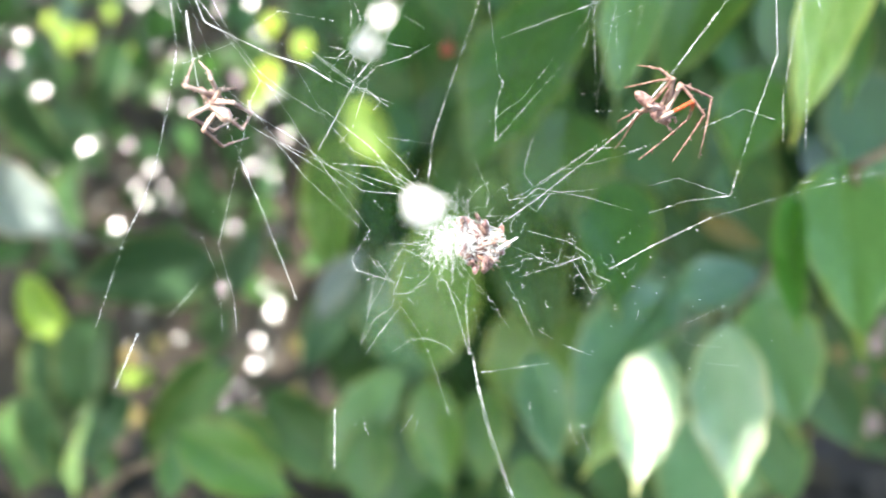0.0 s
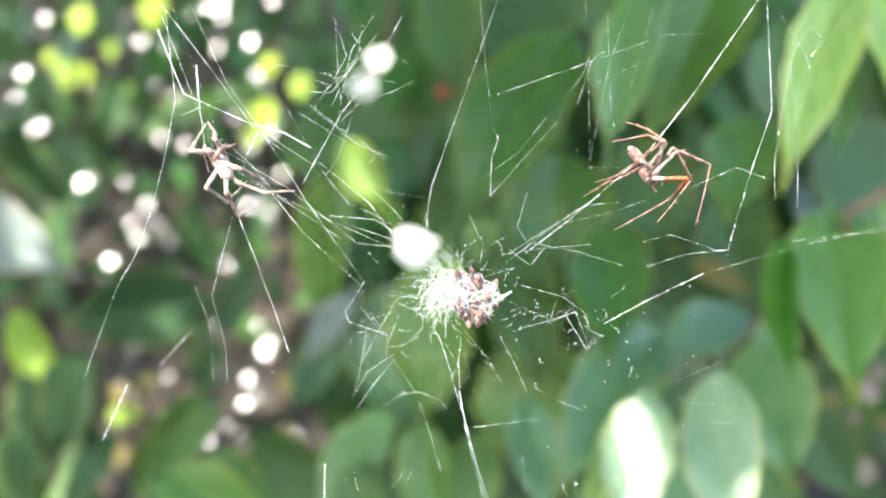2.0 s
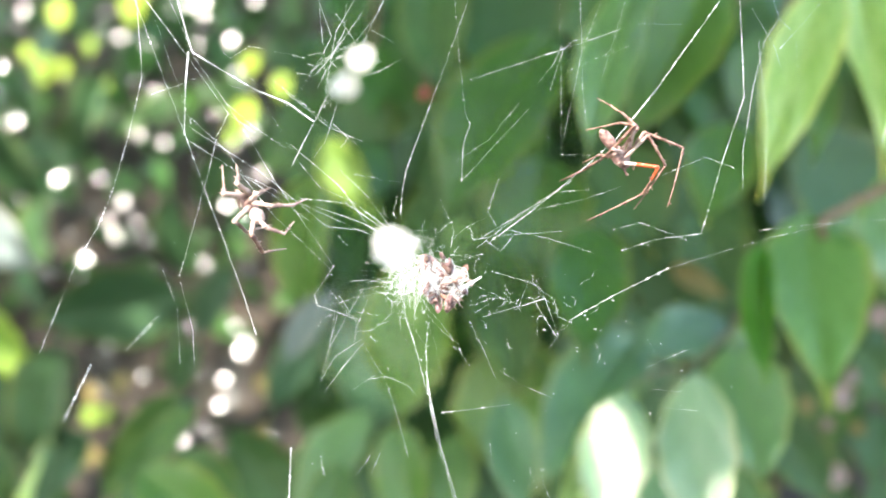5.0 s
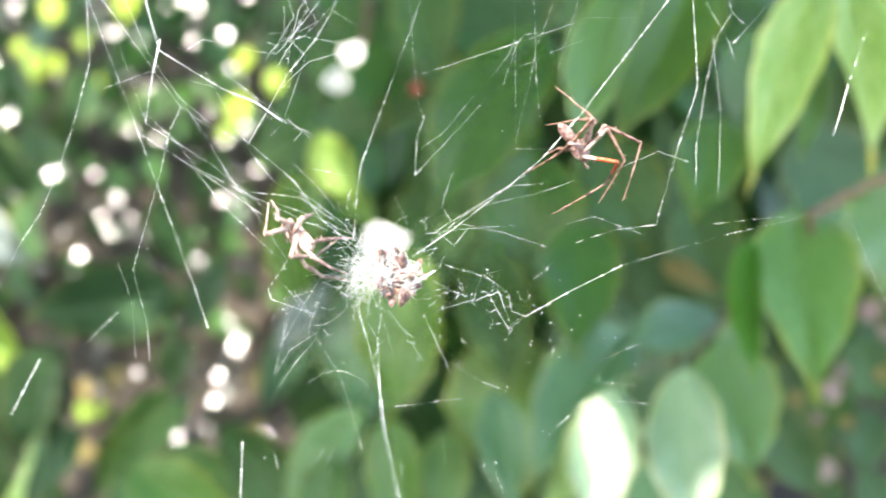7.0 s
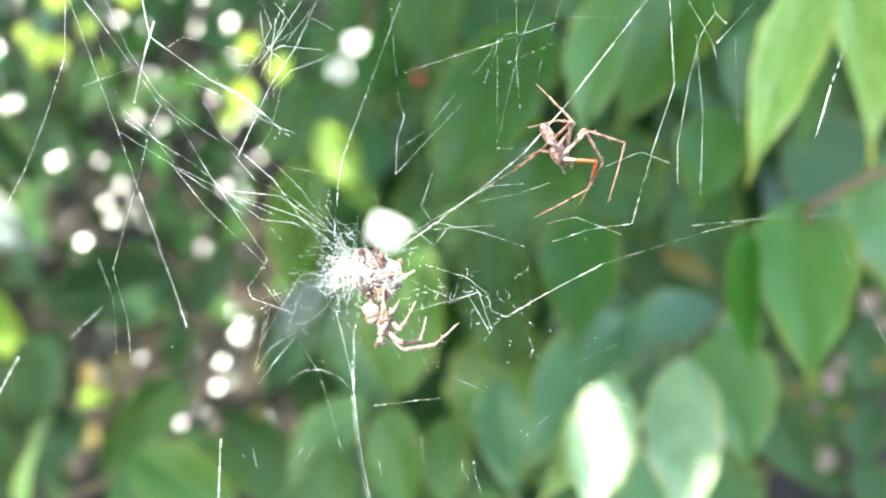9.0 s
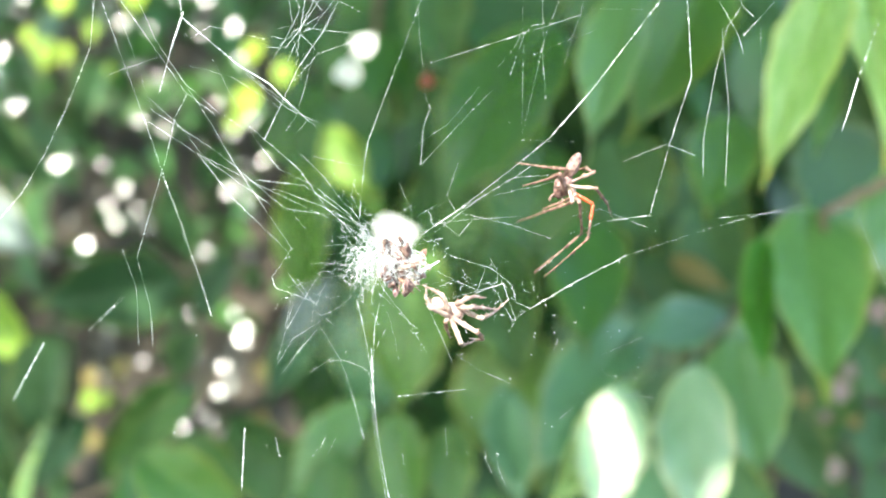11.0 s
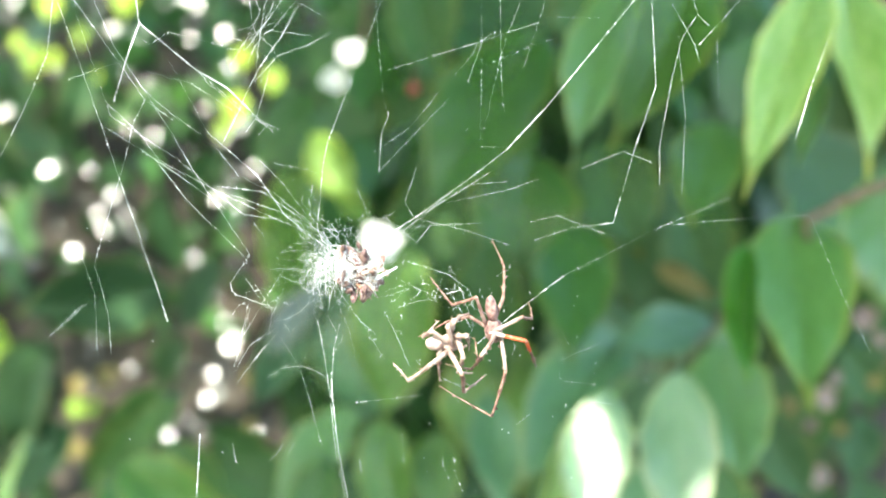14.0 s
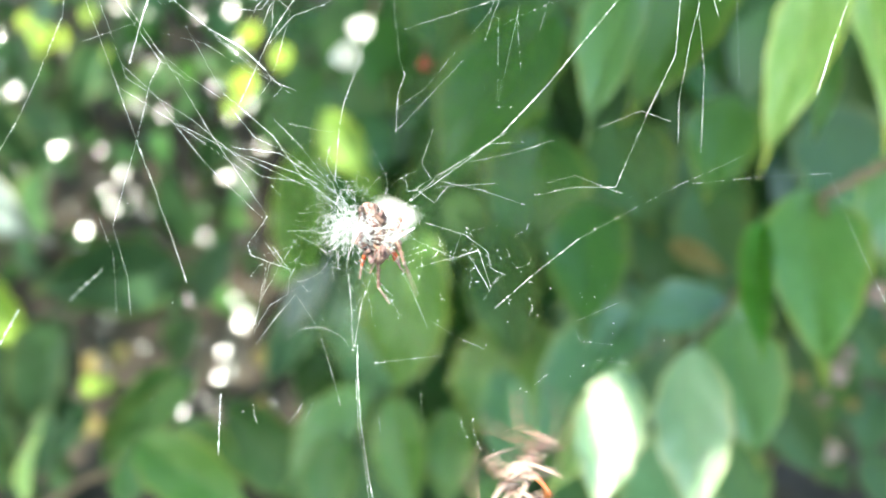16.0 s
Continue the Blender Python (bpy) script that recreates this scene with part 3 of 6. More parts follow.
def scrap(place, size, wide=0.75, turn=0.0, kind="sunspot", sunlit=True):
    ob = new("dead_leaf", SCRAP[count[0] % 3] if kind == "sunspot" else KINDS[kind][0])
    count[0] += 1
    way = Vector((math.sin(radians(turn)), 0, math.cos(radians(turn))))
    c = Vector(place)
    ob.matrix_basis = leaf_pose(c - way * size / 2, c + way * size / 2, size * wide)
    tagged(ob, {"sunspot": "curled near-white leaf standing in for a bright sunlit spot", "tan": "small tan dead leaf caught in the shrub", "ash": "small greyish-brown dead leaf caught in the shrub"}.get(kind, "small yellow-green dying leaf caught in the shrub"), "dead leaf", "dead leaves")
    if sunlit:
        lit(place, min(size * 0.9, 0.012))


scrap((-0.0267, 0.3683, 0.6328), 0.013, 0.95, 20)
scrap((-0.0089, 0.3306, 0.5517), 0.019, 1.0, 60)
scrap((-0.0353, 0.3809, 0.6206), 0.014, 1, 0, "sunspot", False)
scrap((0.3301, 0.5655, 0.3554), 0.016, 0.8, 20, "tan", False)
scrap((0.3565, 0.5982, 0.3219), 0.02, 0.8, 70, "tan", False)
scrap((0.3121, 0.5544, 0.3960), 0.012, 0.8, 0, "tan", False)
scrap((0.3345, 0.5097, 0.4301), 0.012, 0.8, 40, "tan", False)
scrap((0.3437, 0.5654, 0.4533), 0.014, 0.8, 100, "tan", False)
scrap((0.3913, 0.6297, 0.2841), 0.022, 0.8, 10, "tan", False)
scrap((0.4240, 0.6351, 0.3155), 0.02, 0.8, 50, "tan", False)
scrap((0.0764, 0.5907, 0.5108), 0.011, 1, 30, "tan")
scrap((0.4885, 0.8248, 0.26), 0.022, 0.7, 10, "tan")
scrap((0.4778, 0.8124, 0.1991), 0.018, 0.8, 30, "tan")
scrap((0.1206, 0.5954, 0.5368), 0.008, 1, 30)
scrap((0.2161, 0.3657, 0.4570), 0.0075, 1, 20, "ash", False)
scrap((0.2193, 0.3710, 0.4336), 0.008, 1, 70, "ash", False)
scrap((0.1985, 0.3634, 0.5433), 0.009, 0.6, 10, "ash", False)
scrap((0.2413, 0.3753, 0.5113), 0.016, 0.8, 150, "ash", False)
scrap((0.2505, 0.3730, 0.5022), 0.01, 0.9, 60, "ash", False)
scrap((0.2067, 0.3401, 0.5311), 0.007, 1, 30, "young", False)
scrap((0.2483, 0.3688, 0.4807), 0.01, 0.9, 10, "tan", False)
scrap((0.2423, 0.3828, 0.4473), 0.009, 1, 40, "tan", False)
scrap((0.2344, 0.3864, 0.4633), 0.014, 0.9, 80, "ash", False)
scrap((0.2333, 0.3780, 0.4207), 0.014, 0.9, 100, "ash", False)
scrap((0.2151, 0.3864, 0.4583), 0.011, 0.9, 60, "tan", False)
scrap((0.2442, 0.3974, 0.4697), 0.012, 0.8, 120, "ash", False)

scrap((-0.4174, 0.9535, 0.2189), 0.03, 0.8, 20, "tan", False)
scrap((-0.3781, 0.8992, 0.2123), 0.026, 0.8, 70, "young", False)
scrap((-0.4377, 0.9407, 0.1570), 0.03, 0.8, 0, "tan", False)
scrap((-0.4193, 1.0502, 0.1921), 0.035, 0.8, 40, "tan", False)
scrap((-0.3732, 0.8416, 0.1846), 0.03, 0.8, 100, "tan", False)
scrap((-0.1934, 0.9483, 0.2378), 0.03, 0.8, 30, "tan", False)
scrap((-0.1916, 0.9347, 0.1767), 0.026, 0.8, 10, "tan", False)
scrap((-0.1693, 0.8717, 0.1276), 0.028, 0.8, 60, "tan", False)
scrap((-0.2249, 0.8713, 0.1153), 0.028, 0.8, 10, "tan", False)

# Small shiny leaves far back that mirror the sun.
GLOSS = [leaf_mesh("shiny_leaf", WET_LEAF, 0.015, 0.01, s, 6, 4) for s in (11, 12)]
grng = random.Random(9)


def glint(place, size, off=1.5):
    """A small leaf turned so that it mirrors the sun towards the camera, give or take some degrees."""
    c = Vector(place)
    half = (SUN + (Vector((0, 0, 0.62)) - c).normalized()).normalized()
    half = (half + Vector((grng.gauss(0, off), grng.gauss(0, off), grng.gauss(0, off))) * 0.0175).normalized()
    x = half.orthogonal().normalized()
    m = Matrix((x, half.cross(x), half)).transposed().to_4x4()
    m.translation = c - m.col[1].to_3d() * size / 2
    ob = new("shiny_leaf", GLOSS[len(LIT) % 2])
    ob.matrix_basis = m @ Matrix.Diagonal((size * 0.9, size, size, 1))
    tagged(ob, "small glossy leaf glinting in the sun", "leaf", "glinting leaves")
    lit(place, size * 0.9)


for place, size in (
    ((-0.7103, 1.3486, 0.6303), 0.018), ((-0.741, 1.3501, 0.6359), 0.020), ((-0.7218, 1.339, 0.5942), 0.014), ((-0.6912, 1.3233, 0.536), 0.015), ((-0.6759, 1.3253, 0.5434), 0.013), ((-0.607, 1.3001, 0.4491), 0.014), ((-0.5859, 1.303, 0.4602), 0.012),
    ((-0.493, 1.2911, 0.4158), 0.022), ((-0.5524, 1.2659, 0.3214), 0.019), ((-0.2815, 1.2299, 0.1874), 0.019), ((-0.2815, 1.2262, 0.1735), 0.014), ((-0.2405, 0.9675, 0.2125), 0.020), ((-0.2558, 0.9639, 0.1992), 0.015),
    ((-0.2213, 0.9483, 0.1407), 0.017), ((-0.2012, 1.0261, 0.1222), 0.014), ((-0.1754, 0.9334, 0.0852), 0.013), ((-0.3907, 1.3366, 0.1989), 0.012), ((-0.7362, 1.2411, 0.229), 0.013),
    ((-0.3506, 1.4612, 0.6881), 0.015), ((-0.3952, 1.3727, 0.7452), 0.024), ((-0.3717, 1.3737, 0.7559), 0.02), ((-0.4859, 1.3763, 0.7403), 0.03), ((-0.555, 1.4722, 0.6923), 0.013), ((-0.1468, 1.2508, 0.7082), 0.012),
    ((-0.3195, 1.3228, 0.5143), 0.017), ((-0.2676, 1.311, 0.4683), 0.014), ((-0.3246, 1.3033, 0.4154), 0.016), ((-0.3028, 1.3495, 0.3967), 0.016), ((-0.1906, 1.2126, 0.5063), 0.017), ((-0.1782, 1.2161, 0.527), 0.015),
    ((-0.6115, 1.3245, 0.4498), 0.016), ((-0.5677, 1.407, 0.3627), 0.015), ((-0.516, 1.4039, 0.3604), 0.013), ((-0.6386, 1.4047, 0.3336), 0.012), ((-0.3679, 1.0014, 0.2226), 0.012), ((-0.2596, 1.0301, 0.1889), 0.016),
    ((-0.2441, 0.9768, 0.13), 0.015), ((-0.2856, 1.3693, 0.7558), 0.018), ((-0.7183, 1.419, 0.385), 0.013), ((0.1641, 0.7244, 0.7063), 0.012), ((0.1821, 0.7234, 0.7058), 0.010), ((-0.3231, 1.0898, 0.2672), 0.013),
    ((-0.7342, 1.4894, 0.7333), 0.018), ((0.2807, 0.4903, 0.5861), 0.006), ((0.4275, 0.7308, 0.2933), 0.006), ((0.5027, 0.7463, 0.3899), 0.006), ((-0.316, 1.0766, 0.2028), 0.012), ((-0.193, 1.0287, 0.1317), 0.012),
    ((0.0835, 0.8361, 0.2629), 0.006), ((-0.5815, 1.4227, 0.4379), 0.013), ((-0.6312, 1.4398, 0.5111), 0.011), ((-0.5234, 1.4366, 0.5219), 0.010), ((-0.3753, 1.4326, 0.5574), 0.01), ((-0.5093, 1.4219, 0.5176), 0.011),
):
    glint(place, size * (0.68 if place[2] > 0.25 else 0.5), (2, 5, 3, 9)[len(LIT) % 4])
for place, size in (
    ((-0.2357, 0.9470, 0.2159), 0.013), ((-0.2567, 0.9643, 0.1970), 0.010), ((-0.2303, 1.0097, 0.2704), 0.012), ((-0.2377, 1.0075, 0.2589), 0.009), ((-0.3149, 1.0652, 0.2751), 0.009), ((-0.2353, 0.9318, 0.1446), 0.008),
    ((-0.2107, 0.9344, 0.1613), 0.006), ((-0.4565, 1.2435, 0.1254), 0.008), ((-0.2824, 1.1988, 0.4274), 0.012), ((-0.2646, 1.1964, 0.4194), 0.011), ((-0.2441, 1.2086, 0.4806), 0.009), ((-0.2895, 1.2203, 0.5266), 0.010), ((-0.0955, 0.6272, 0.5647), 0.008), ((-0.0884, 0.6287, 0.5730), 0.007), ((-0.3233, 1.3589, 0.6900), 0.013), ((-0.3867, 1.4224, 0.7357), 0.011), ((-0.4404, 1.4249, 0.7378), 0.010), ((-0.2773, 1.1695, 0.5305), 0.012), ((-0.2235, 1.1080, 0.4922), 0.011), ((-0.5098, 1.3658, 0.6874), 0.012), ((-0.0432, 0.4639, 0.6246), 0.005),
):
    glint(place, size, 3)
for _ in range(125):
    d = grng.uniform(1.25, 1.6)
    x, z = grng.uniform(-0.60, -0.12) * d, grng.uniform(-0.36, 0.36) * d
    if x > -0.2 * d and z > -0.1 * d:
        continue
    glint((x, d * 0.97 + z * 0.26, 0.62 - 0.26 * d + z * 0.97), grng.uniform(0.006, 0.014), 10.0)

# a loose cluster of them low down beside the shrub
for _ in range(26):
    d = grng.uniform(1.0, 1.2)
    x, z = grng.gauss(-0.24, 0.055) * d, grng.gauss(-0.17, 0.05) * d
    glint((x, d * 0.97 + z * 0.26, 0.62 - 0.26 * d + z * 0.97), grng.uniform(0.004, 0.009), 9.0)

# spots of sun on near leaves
for place, r in (((0.0655, 0.2468, 0.5120), 0.0085), ((0.0731, 0.2392, 0.5022), 0.0075), ((0.0624, 0.2342, 0.4964), 0.002), ((0.1076, 0.2355, 0.4938), 0.005), ((0.1045, 0.2304, 0.4879), 0.004), ((-0.1952, 0.3799, 0.5409), 0.014),
                 ((-0.0376, 0.3878, 0.5760), 0.011), ((-0.2344, 0.4366, 0.4562), -0.002), ((-0.6398, 1.2348, 0.592), 0.05), ((0.061, 0.2794, 0.6031), 0.002), ((-0.0074, 0.3446, 0.502), 0.0)):
    lit(place, r)

# the web and the way the spiders fall stay in the sun
for u in range(-4, 5):
    for v in range(-2, 3):
        lit((u * 0.017, 0.105, 0.592 + v * 0.018), 0.0135)
rng = random.Random(3)
spots = []
side = SUN.cross(Vector((0, 0, 1))).normalized()
up2 = side.cross(SUN)
lit_points = np.array([p for p, r in LIT])
lit_radii = np.array([r for p, r in LIT])
lit_margin = np.where(lit_radii > 0.014, 0.5, 0.2)
sun_way = np.array(SUN)
for k in range(41000):
    if k >= 37000:  # thickest over the near leaves
        c = Vector((0.11, 0.28, 0.57)) + SUN * rng.uniform(1.1, 1.7) + side * rng.gauss(0, 0.13) + up2 * rng.gauss(0, 0.13)
    elif k > 28000:  # unseen limb added to shade the bank
        a, q = rng.uniform(0, math.tau), math.sqrt(rng.random())
        c = Vector((-0.8 + 1.15 * q * math.cos(a), 1.8 + 1.2 * q * math.sin(a), 1.75 + 0.35 * rng.gauss(0, 0.6) * (1.1 - q)))
    elif k < 26000:  # the rounded crown
        a, q = rng.uniform(0, math.tau), rng.random() ** 0.55
        q *= 1 + 0.12 * math.sin(5 * a) + 0.08 * math.sin(11 * a + 1)
        c = Vector((0, 0.9, 0.6)) + SUN * (1.4 + 0.55 * rng.uniform(-1, 1) * math.sqrt(max(0.05, 1.15 - q))) + side * (1.65 * q * math.cos(a)) + up2 * (0.1 + 1.4 * q * math.sin(a))
    else:  # denser over the shrub
        c = Vector((0.1, 0.40, 0.55)) + SUN * rng.uniform(1.1, 1.7) + side * rng.gauss(0, 0.25) + up2 * rng.gauss(0, 0.25)
    length = rng.uniform(0.03, 0.055)
    way = Vector((rng.gauss(0, 1), rng.gauss(0, 1), rng.gauss(0, 0.6))).normalized()
    off = np.array(c + way * length * 0.5) - lit_points
    off -= np.outer(off @ sun_way, sun_way)
    if np.any(np.sqrt((off * off).sum(1)) < lit_radii + length * lit_margin):
        continue
    spots.append((c, length, way, SUN + Vector((rng.gauss(0, 0.3), rng.gauss(0, 0.3), rng.gauss(0, 0.3)))))
# The tree is unseen, added to carry the shading leaves on trunk and limbs.
tree = tagged(new("tree"), "unseen leafy tree added to shade the shrub", "tree")
tree.location = (-1.9, -0.7, 0.0)
crown = many_leaves("crown", CANOPY_LEAF, [(p - tree.location, n, w, f) for p, n, w, f in spots], 8, 4, 2)
crown.parent = tree
trng = random.Random(17)
for name, way, r0, r1 in (
    ("trunk", ((-1.9, -0.7, -0.05), (-1.85, -0.62, 0.7), (-1.7, -0.45, 1.5), (-1.45, -0.2, 2.05)), 0.075, 0.04),
    ("limb", ((-1.7, -0.45, 1.5), (-1.4, 0.5, 1.75), (-0.9, 1.4, 1.85), (-0.6, 2.2, 1.8)), 0.032, 0.008),
    ("limb", ((-1.45, -0.2, 2.05), (-0.8, 0.35, 2.2), (-0.1, 0.75, 2.1)), 0.026, 0.008),
    ("limb", ((-1.45, -0.2, 2.05), (-1.45, -0.7, 2.0), (-1.35, -1.15, 1.8)), 0.026, 0.008),
):
    bm = bmesh.new()
    line = bend([Vector(p) for p in way], 6, 0.008, trng, 0.3)
    tube(bm, [p - tree.location for p in line], [r0 + (r1 - r0) * k / (len(line) - 1) for k in range(len(line))], 10)
    part(name, bm, BARK, tree)

# Stems of the shrub, behind its leaves.
for k in range(7):
    x = -0.04 + 0.07 * k
    foot = Vector((0.16 + 0.25 * (x - 0.16) + trng.gauss(0, 0.02), 0.66 + trng.gauss(0, 0.03), 0.0))
    foot.z = ground_height(foot.x, foot.y)
    twig([foot, foot.lerp(Vector((x, 0.56, 0.4)), 0.5) + Vector((trng.gauss(0, 0.02), 0.02, 0)), Vector((x, 0.56, 0.42)), Vector((x + trng.gauss(0.02, 0.02), 0.53, 0.68)), Vector((x + trng.gauss(0.03, 0.02), 0.49, 0.86))], 0.006, 0.0018, "stem")


# ---- the web: millimetres from its hub, right, up and towards the viewer ----
MM = 0.001
web = tagged(new("spider_web"), "ragged white cobweb of fine silk threads hung in the shrub", "spider web")
wrng = random.Random(21)


def thread(points, r, beads=0.5, wobble=0.02, taper=1.0):
    """One silk thread, thicker and thinner along its way, with small droplets and dust on it."""
    points = [Vector(p) for p in points]
    reach = max((q - p).length for p, q in zip(points, points[1:]))
    line = bend(points, max(5, min(36, int(reach / 0.45))), wobble, wrng, 0.93)
    # glints put into the shape: thick stretches look bright, thin ones faint
    radii, slow, quick = [], wrng.gauss(0, 0.3), 0.0
    for k in range(len(line)):
        slow = 0.93 * slow + wrng.gauss(0, 0.17)
        quick = 0.35 * quick + wrng.gauss(0, 0.36 if r < 2.5 else 0.16)
        radii.append(0.0108 * r * (1 + (taper - 1) * k / len(line)) * min(1.0, 0.52 + 0.25 * r) * min(2.5, max(0.14, math.exp(slow + quick))))
    bm = bmesh.new()
    tube(bm, [p * MM for p in line], [x * MM for x in radii], 5)
    clumps = [wrng.uniform(0, len(line) - 1) for _ in range(2 + len(line) // 22)]
    for _ in range(int(beads * len(line) * 1.7)):
        at = wrng.uniform(0, len(line) - 1.01) if wrng.random() < 0.45 else min(len(line) - 1.01, max(0.0, wrng.choice(clumps) + wrng.gauss(0, 1.6)))
        i = int(at)
        way = (line[i + 1] - line[i]).normalized()
        c = line[i].lerp(line[i + 1], at - i)
        s = 0.0175 * min(max(r, 0.8), 1.7) * wrng.choice((1.0, 1.2, 1.4, 1.6, 2.0, 2.6, 3.4))
        m = Matrix.Translation(c * MM) @ way.to_track_quat("Y", "Z").to_matrix().to_4x4() @ Matrix.Diagonal((s * MM, s * wrng.uniform(0.9, 3.0) * MM, s * MM, 1))
        bmesh.ops.create_icosphere(bm, subdivisions=1, radius=1, matrix=m)
    return part("silk_thread", bm, SILK, web)


tangle, right_line, side_line, stays, fork_arms = [], [], [], [], []
left_line = thread([(-43.4, 40.8, 4.4), (-42.3, 27.7, 4.1), (-44.1, 19.2, 3.9), (-46, 12.3, 3.8), (-48, 6.9, 3.8), (-50.7, 2.3, 3.8), (-55.5, -9.8, 3.3)], 1.1)
fork = thread([(-32.8, 42.4, 3.1), (-31.7, 33.2, 2.1), (-24, 27, 1.6), (-19.7, 24.6, 1.1), (-16.5, 21.6, 0.6)], 5.4, taper=0.25)
fork_arm = thread([(-31.6, 33.1, 2.6), (-32.8, 28, 3.2), (-34, 21.6, 3.7)], 4.6, taper=0.6)
thread([(-43.8, 39.7, 3.3), (-38.6, 33.1, 2.6), (-30.6, 22.5, 1.8), (-32.2, 19.5, 0.9), (-33.5, 14, 0), (-37.3, -0.3, -1.5)], 1.0)
thread([(-37.3, -0.3, -1.5), (-35.8, -7.5, -3.8), (-35.9, -13.3, -6.1)], 0.6)
thread([(-31.1, 22.9, -0), (-27.1, 20.2, -0)], 0.8)
thread([(-43.8, 38.1, 3.3), (-35.7, 18.5, 3.2), (-32.1, 9.7, 3.6), (-29.1, 2.9, 4)], 1.0)
thread([(-29.3, 3, 4), (-27.1, -2.4, 3.8), (-25.2, -7.7, 3.6)], 1.3)
thread([(-36.3, 18.8, 1.6), (-28.7, 14.3, 1.6), (-24, 11.3, 1.6), (-18.4, 7.6, 1.7)], 0.9)
thread([(-28.7, 14.3, 1.6), (-23.9, 8.6, 1.5), (-15.9, 1.4, 1.5)], 1.1)
thread([(-35.9, 21.8, 0.7), (-31.5, 18, 0.7), (-28.2, 14.1, 0.6)], 0.7)
thread([(-28.2, 14.1, 0.6), (-20.3, 10.4, 0.4), (-11.6, 6.7, 0.2), (-5.2, 4.5, 0)], 0.9)
thread([(-20.7, 11.1, 0.8), (-14, 10.6, 0.5), (-5.2, 4.9, 0)], 1.1)
thread([(-18.3, 10, 0.8), (-11.6, 7.9, 0.5), (-4.4, 4.5, 0.1)], 0.9)
thread([(-23, 26, 1.4), (-16.7, 21.2, 0.9), (-12, 19.4, 0.5)], 0.7)
thread([(-21.8, 18.4, 2.1), (-14.8, 12.8, 1.4), (-10.8, 7.5, 0.6), (-6.8, 4.4, -0)], 1.2)
tangle.append(thread([(-8, 42.6, -0.1), (-9.9, 38.9, -0.4), (-13, 33.1, -0.8), (-16.5, 28.6, -1.2), (-21.9, 18.4, -1.9)], 1.3))
tangle.append(thread([(-13.9, 38, -0.6), (-15.8, 34.3, -0.9), (-18.2, 31.4, -1.1), (-21, 31.6, -1.2)], 1.0))
tangle.append(thread([(-11.5, 40.1, -0.4), (-15.8, 34.3, -0.9), (-19, 31.8, -1.1)], 0.9))
tangle.append(thread([(-17.6, 40.7, -0.6), (-17.1, 34.3, -0.9), (-14.1, 31.1, -1), (-15.6, 26.2, -1.3)], 0.8))
tangle.append(thread([(-15.2, 40, -0.6), (-12.6, 36, -0.7), (-17.4, 33.4, -1), (-16.5, 30.2, -1.1)], 0.8))
tangle.append(thread([(-16.9, 27, -1.3), (-13.7, 30.3, -1), (-9.3, 31.6, -0.7), (-6.1, 33.3, -0.5)], 1.0))
tangle.append(thread([(-7, 35.7, -0.4), (-10.3, 37.7, -0.5), (-12.6, 33.6, -0.8)], 0.7))
tangle.append(thread([(-15.6, 26.2, -1.3), (-17.1, 21.7, -1.6), (-18.7, 19.6, -1.7)], 0.7))
thread([(-32.2, 31.6, 0.4), (-30.9, 30.7, 0.4), (-28.2, 32.5, 0.6), (-20.6, 31, 0.8)], 0.7)
thread([(-31.2, 26.9, 0.2), (-24.8, 25.5, 0.3), (-18.4, 21.6, 0.4)], 0.6)
tall_line = thread([(3.3, 42, 2.3), (0.4, 33.2, 1.7), (-5.5, 15.6, 0.6), (-6, 12.4, 0.4), (-6.4, 4.5, -0)], 1.0)
thread([(0.3, 42, 2.2), (1.2, 32.4, 1.7), (2.4, 23.7, 1.3), (3.1, 22.2, 1.3), (2.2, 19.4, 1.1), (2.1, 14.2, 0.8)], 0.9)
thread([(2.9, 28.2, 2.6), (15.8, 32.8, 3.3), (23.6, 35.7, 3.7)], 0.9)
thread([(15.8, 32.8, 3.3), (16.9, 33.9, 3.4), (18.5, 34.3, 3.5)], 1.2)
thread([(15.8, 32.8, 3.3), (14.7, 29.3, 3.1), (14, 26.9, 2.9)], 0.9)
thread([(18, 42.4, 2.9), (18.7, 28.1, 2.2), (19.4, 22.6, 1.9)], 0.3)
thread([(25.5, 42.2, 0.1), (22.1, 29.8, -0.6)], 0.3)
dragline = [thread([(41.4, 45.7, 4), (36.8, 39.3, 3.4), (25.3, 23.5, 2.2), (19.9, 17, 1.6)], 2.1), thread([(19.9, 17, 1.6), (15.2, 12.9, 1.3), (8.2, 7.2, 0.7), (2, 2.7, 0.2)], 1.3)]
thread([(5.1, 6.3, 0.5), (15.2, 12.9, 1.3), (20, 13.4, 1.5)], 0.8)
thread([(8.2, 7.6, 0.7), (14.6, 6.4, 0.9), (21, 4.5, 1)], 0.7)
thread([(4.3, 4.7, 1.4), (9.7, 9.1, 1.8), (17.4, 14.4, 2.4)], 0.8)
side_line.append(thread([(25.2, 5.3, 0.3), (30.4, 7.2, 0.5), (36.4, 8.1, 0.8)], 1.2))
side_line.append(thread([(36.4, 8.1, 0.8), (39.5, 19.4, 0.9), (42.3, 28.1, 0.8), (41.3, 44.2, 0.9)], 1.2))
thread([(44.2, 35.7, 1.5), (44.5, 32.5, 1.4), (45.6, 24.4, 1), (45.6, 13.1, 0.4)], 0.8)
thread([(63.4, 35.3, 7.3), (61.8, 30.3, 7.0), (60.9, 27.5, 6.8)], 1.0, 1.2)
thread([(60.9, 27.5, 6.8), (60.0, 23.8, 6.6), (59.1, 20.5, 6.4)], 3.6, 0.5)
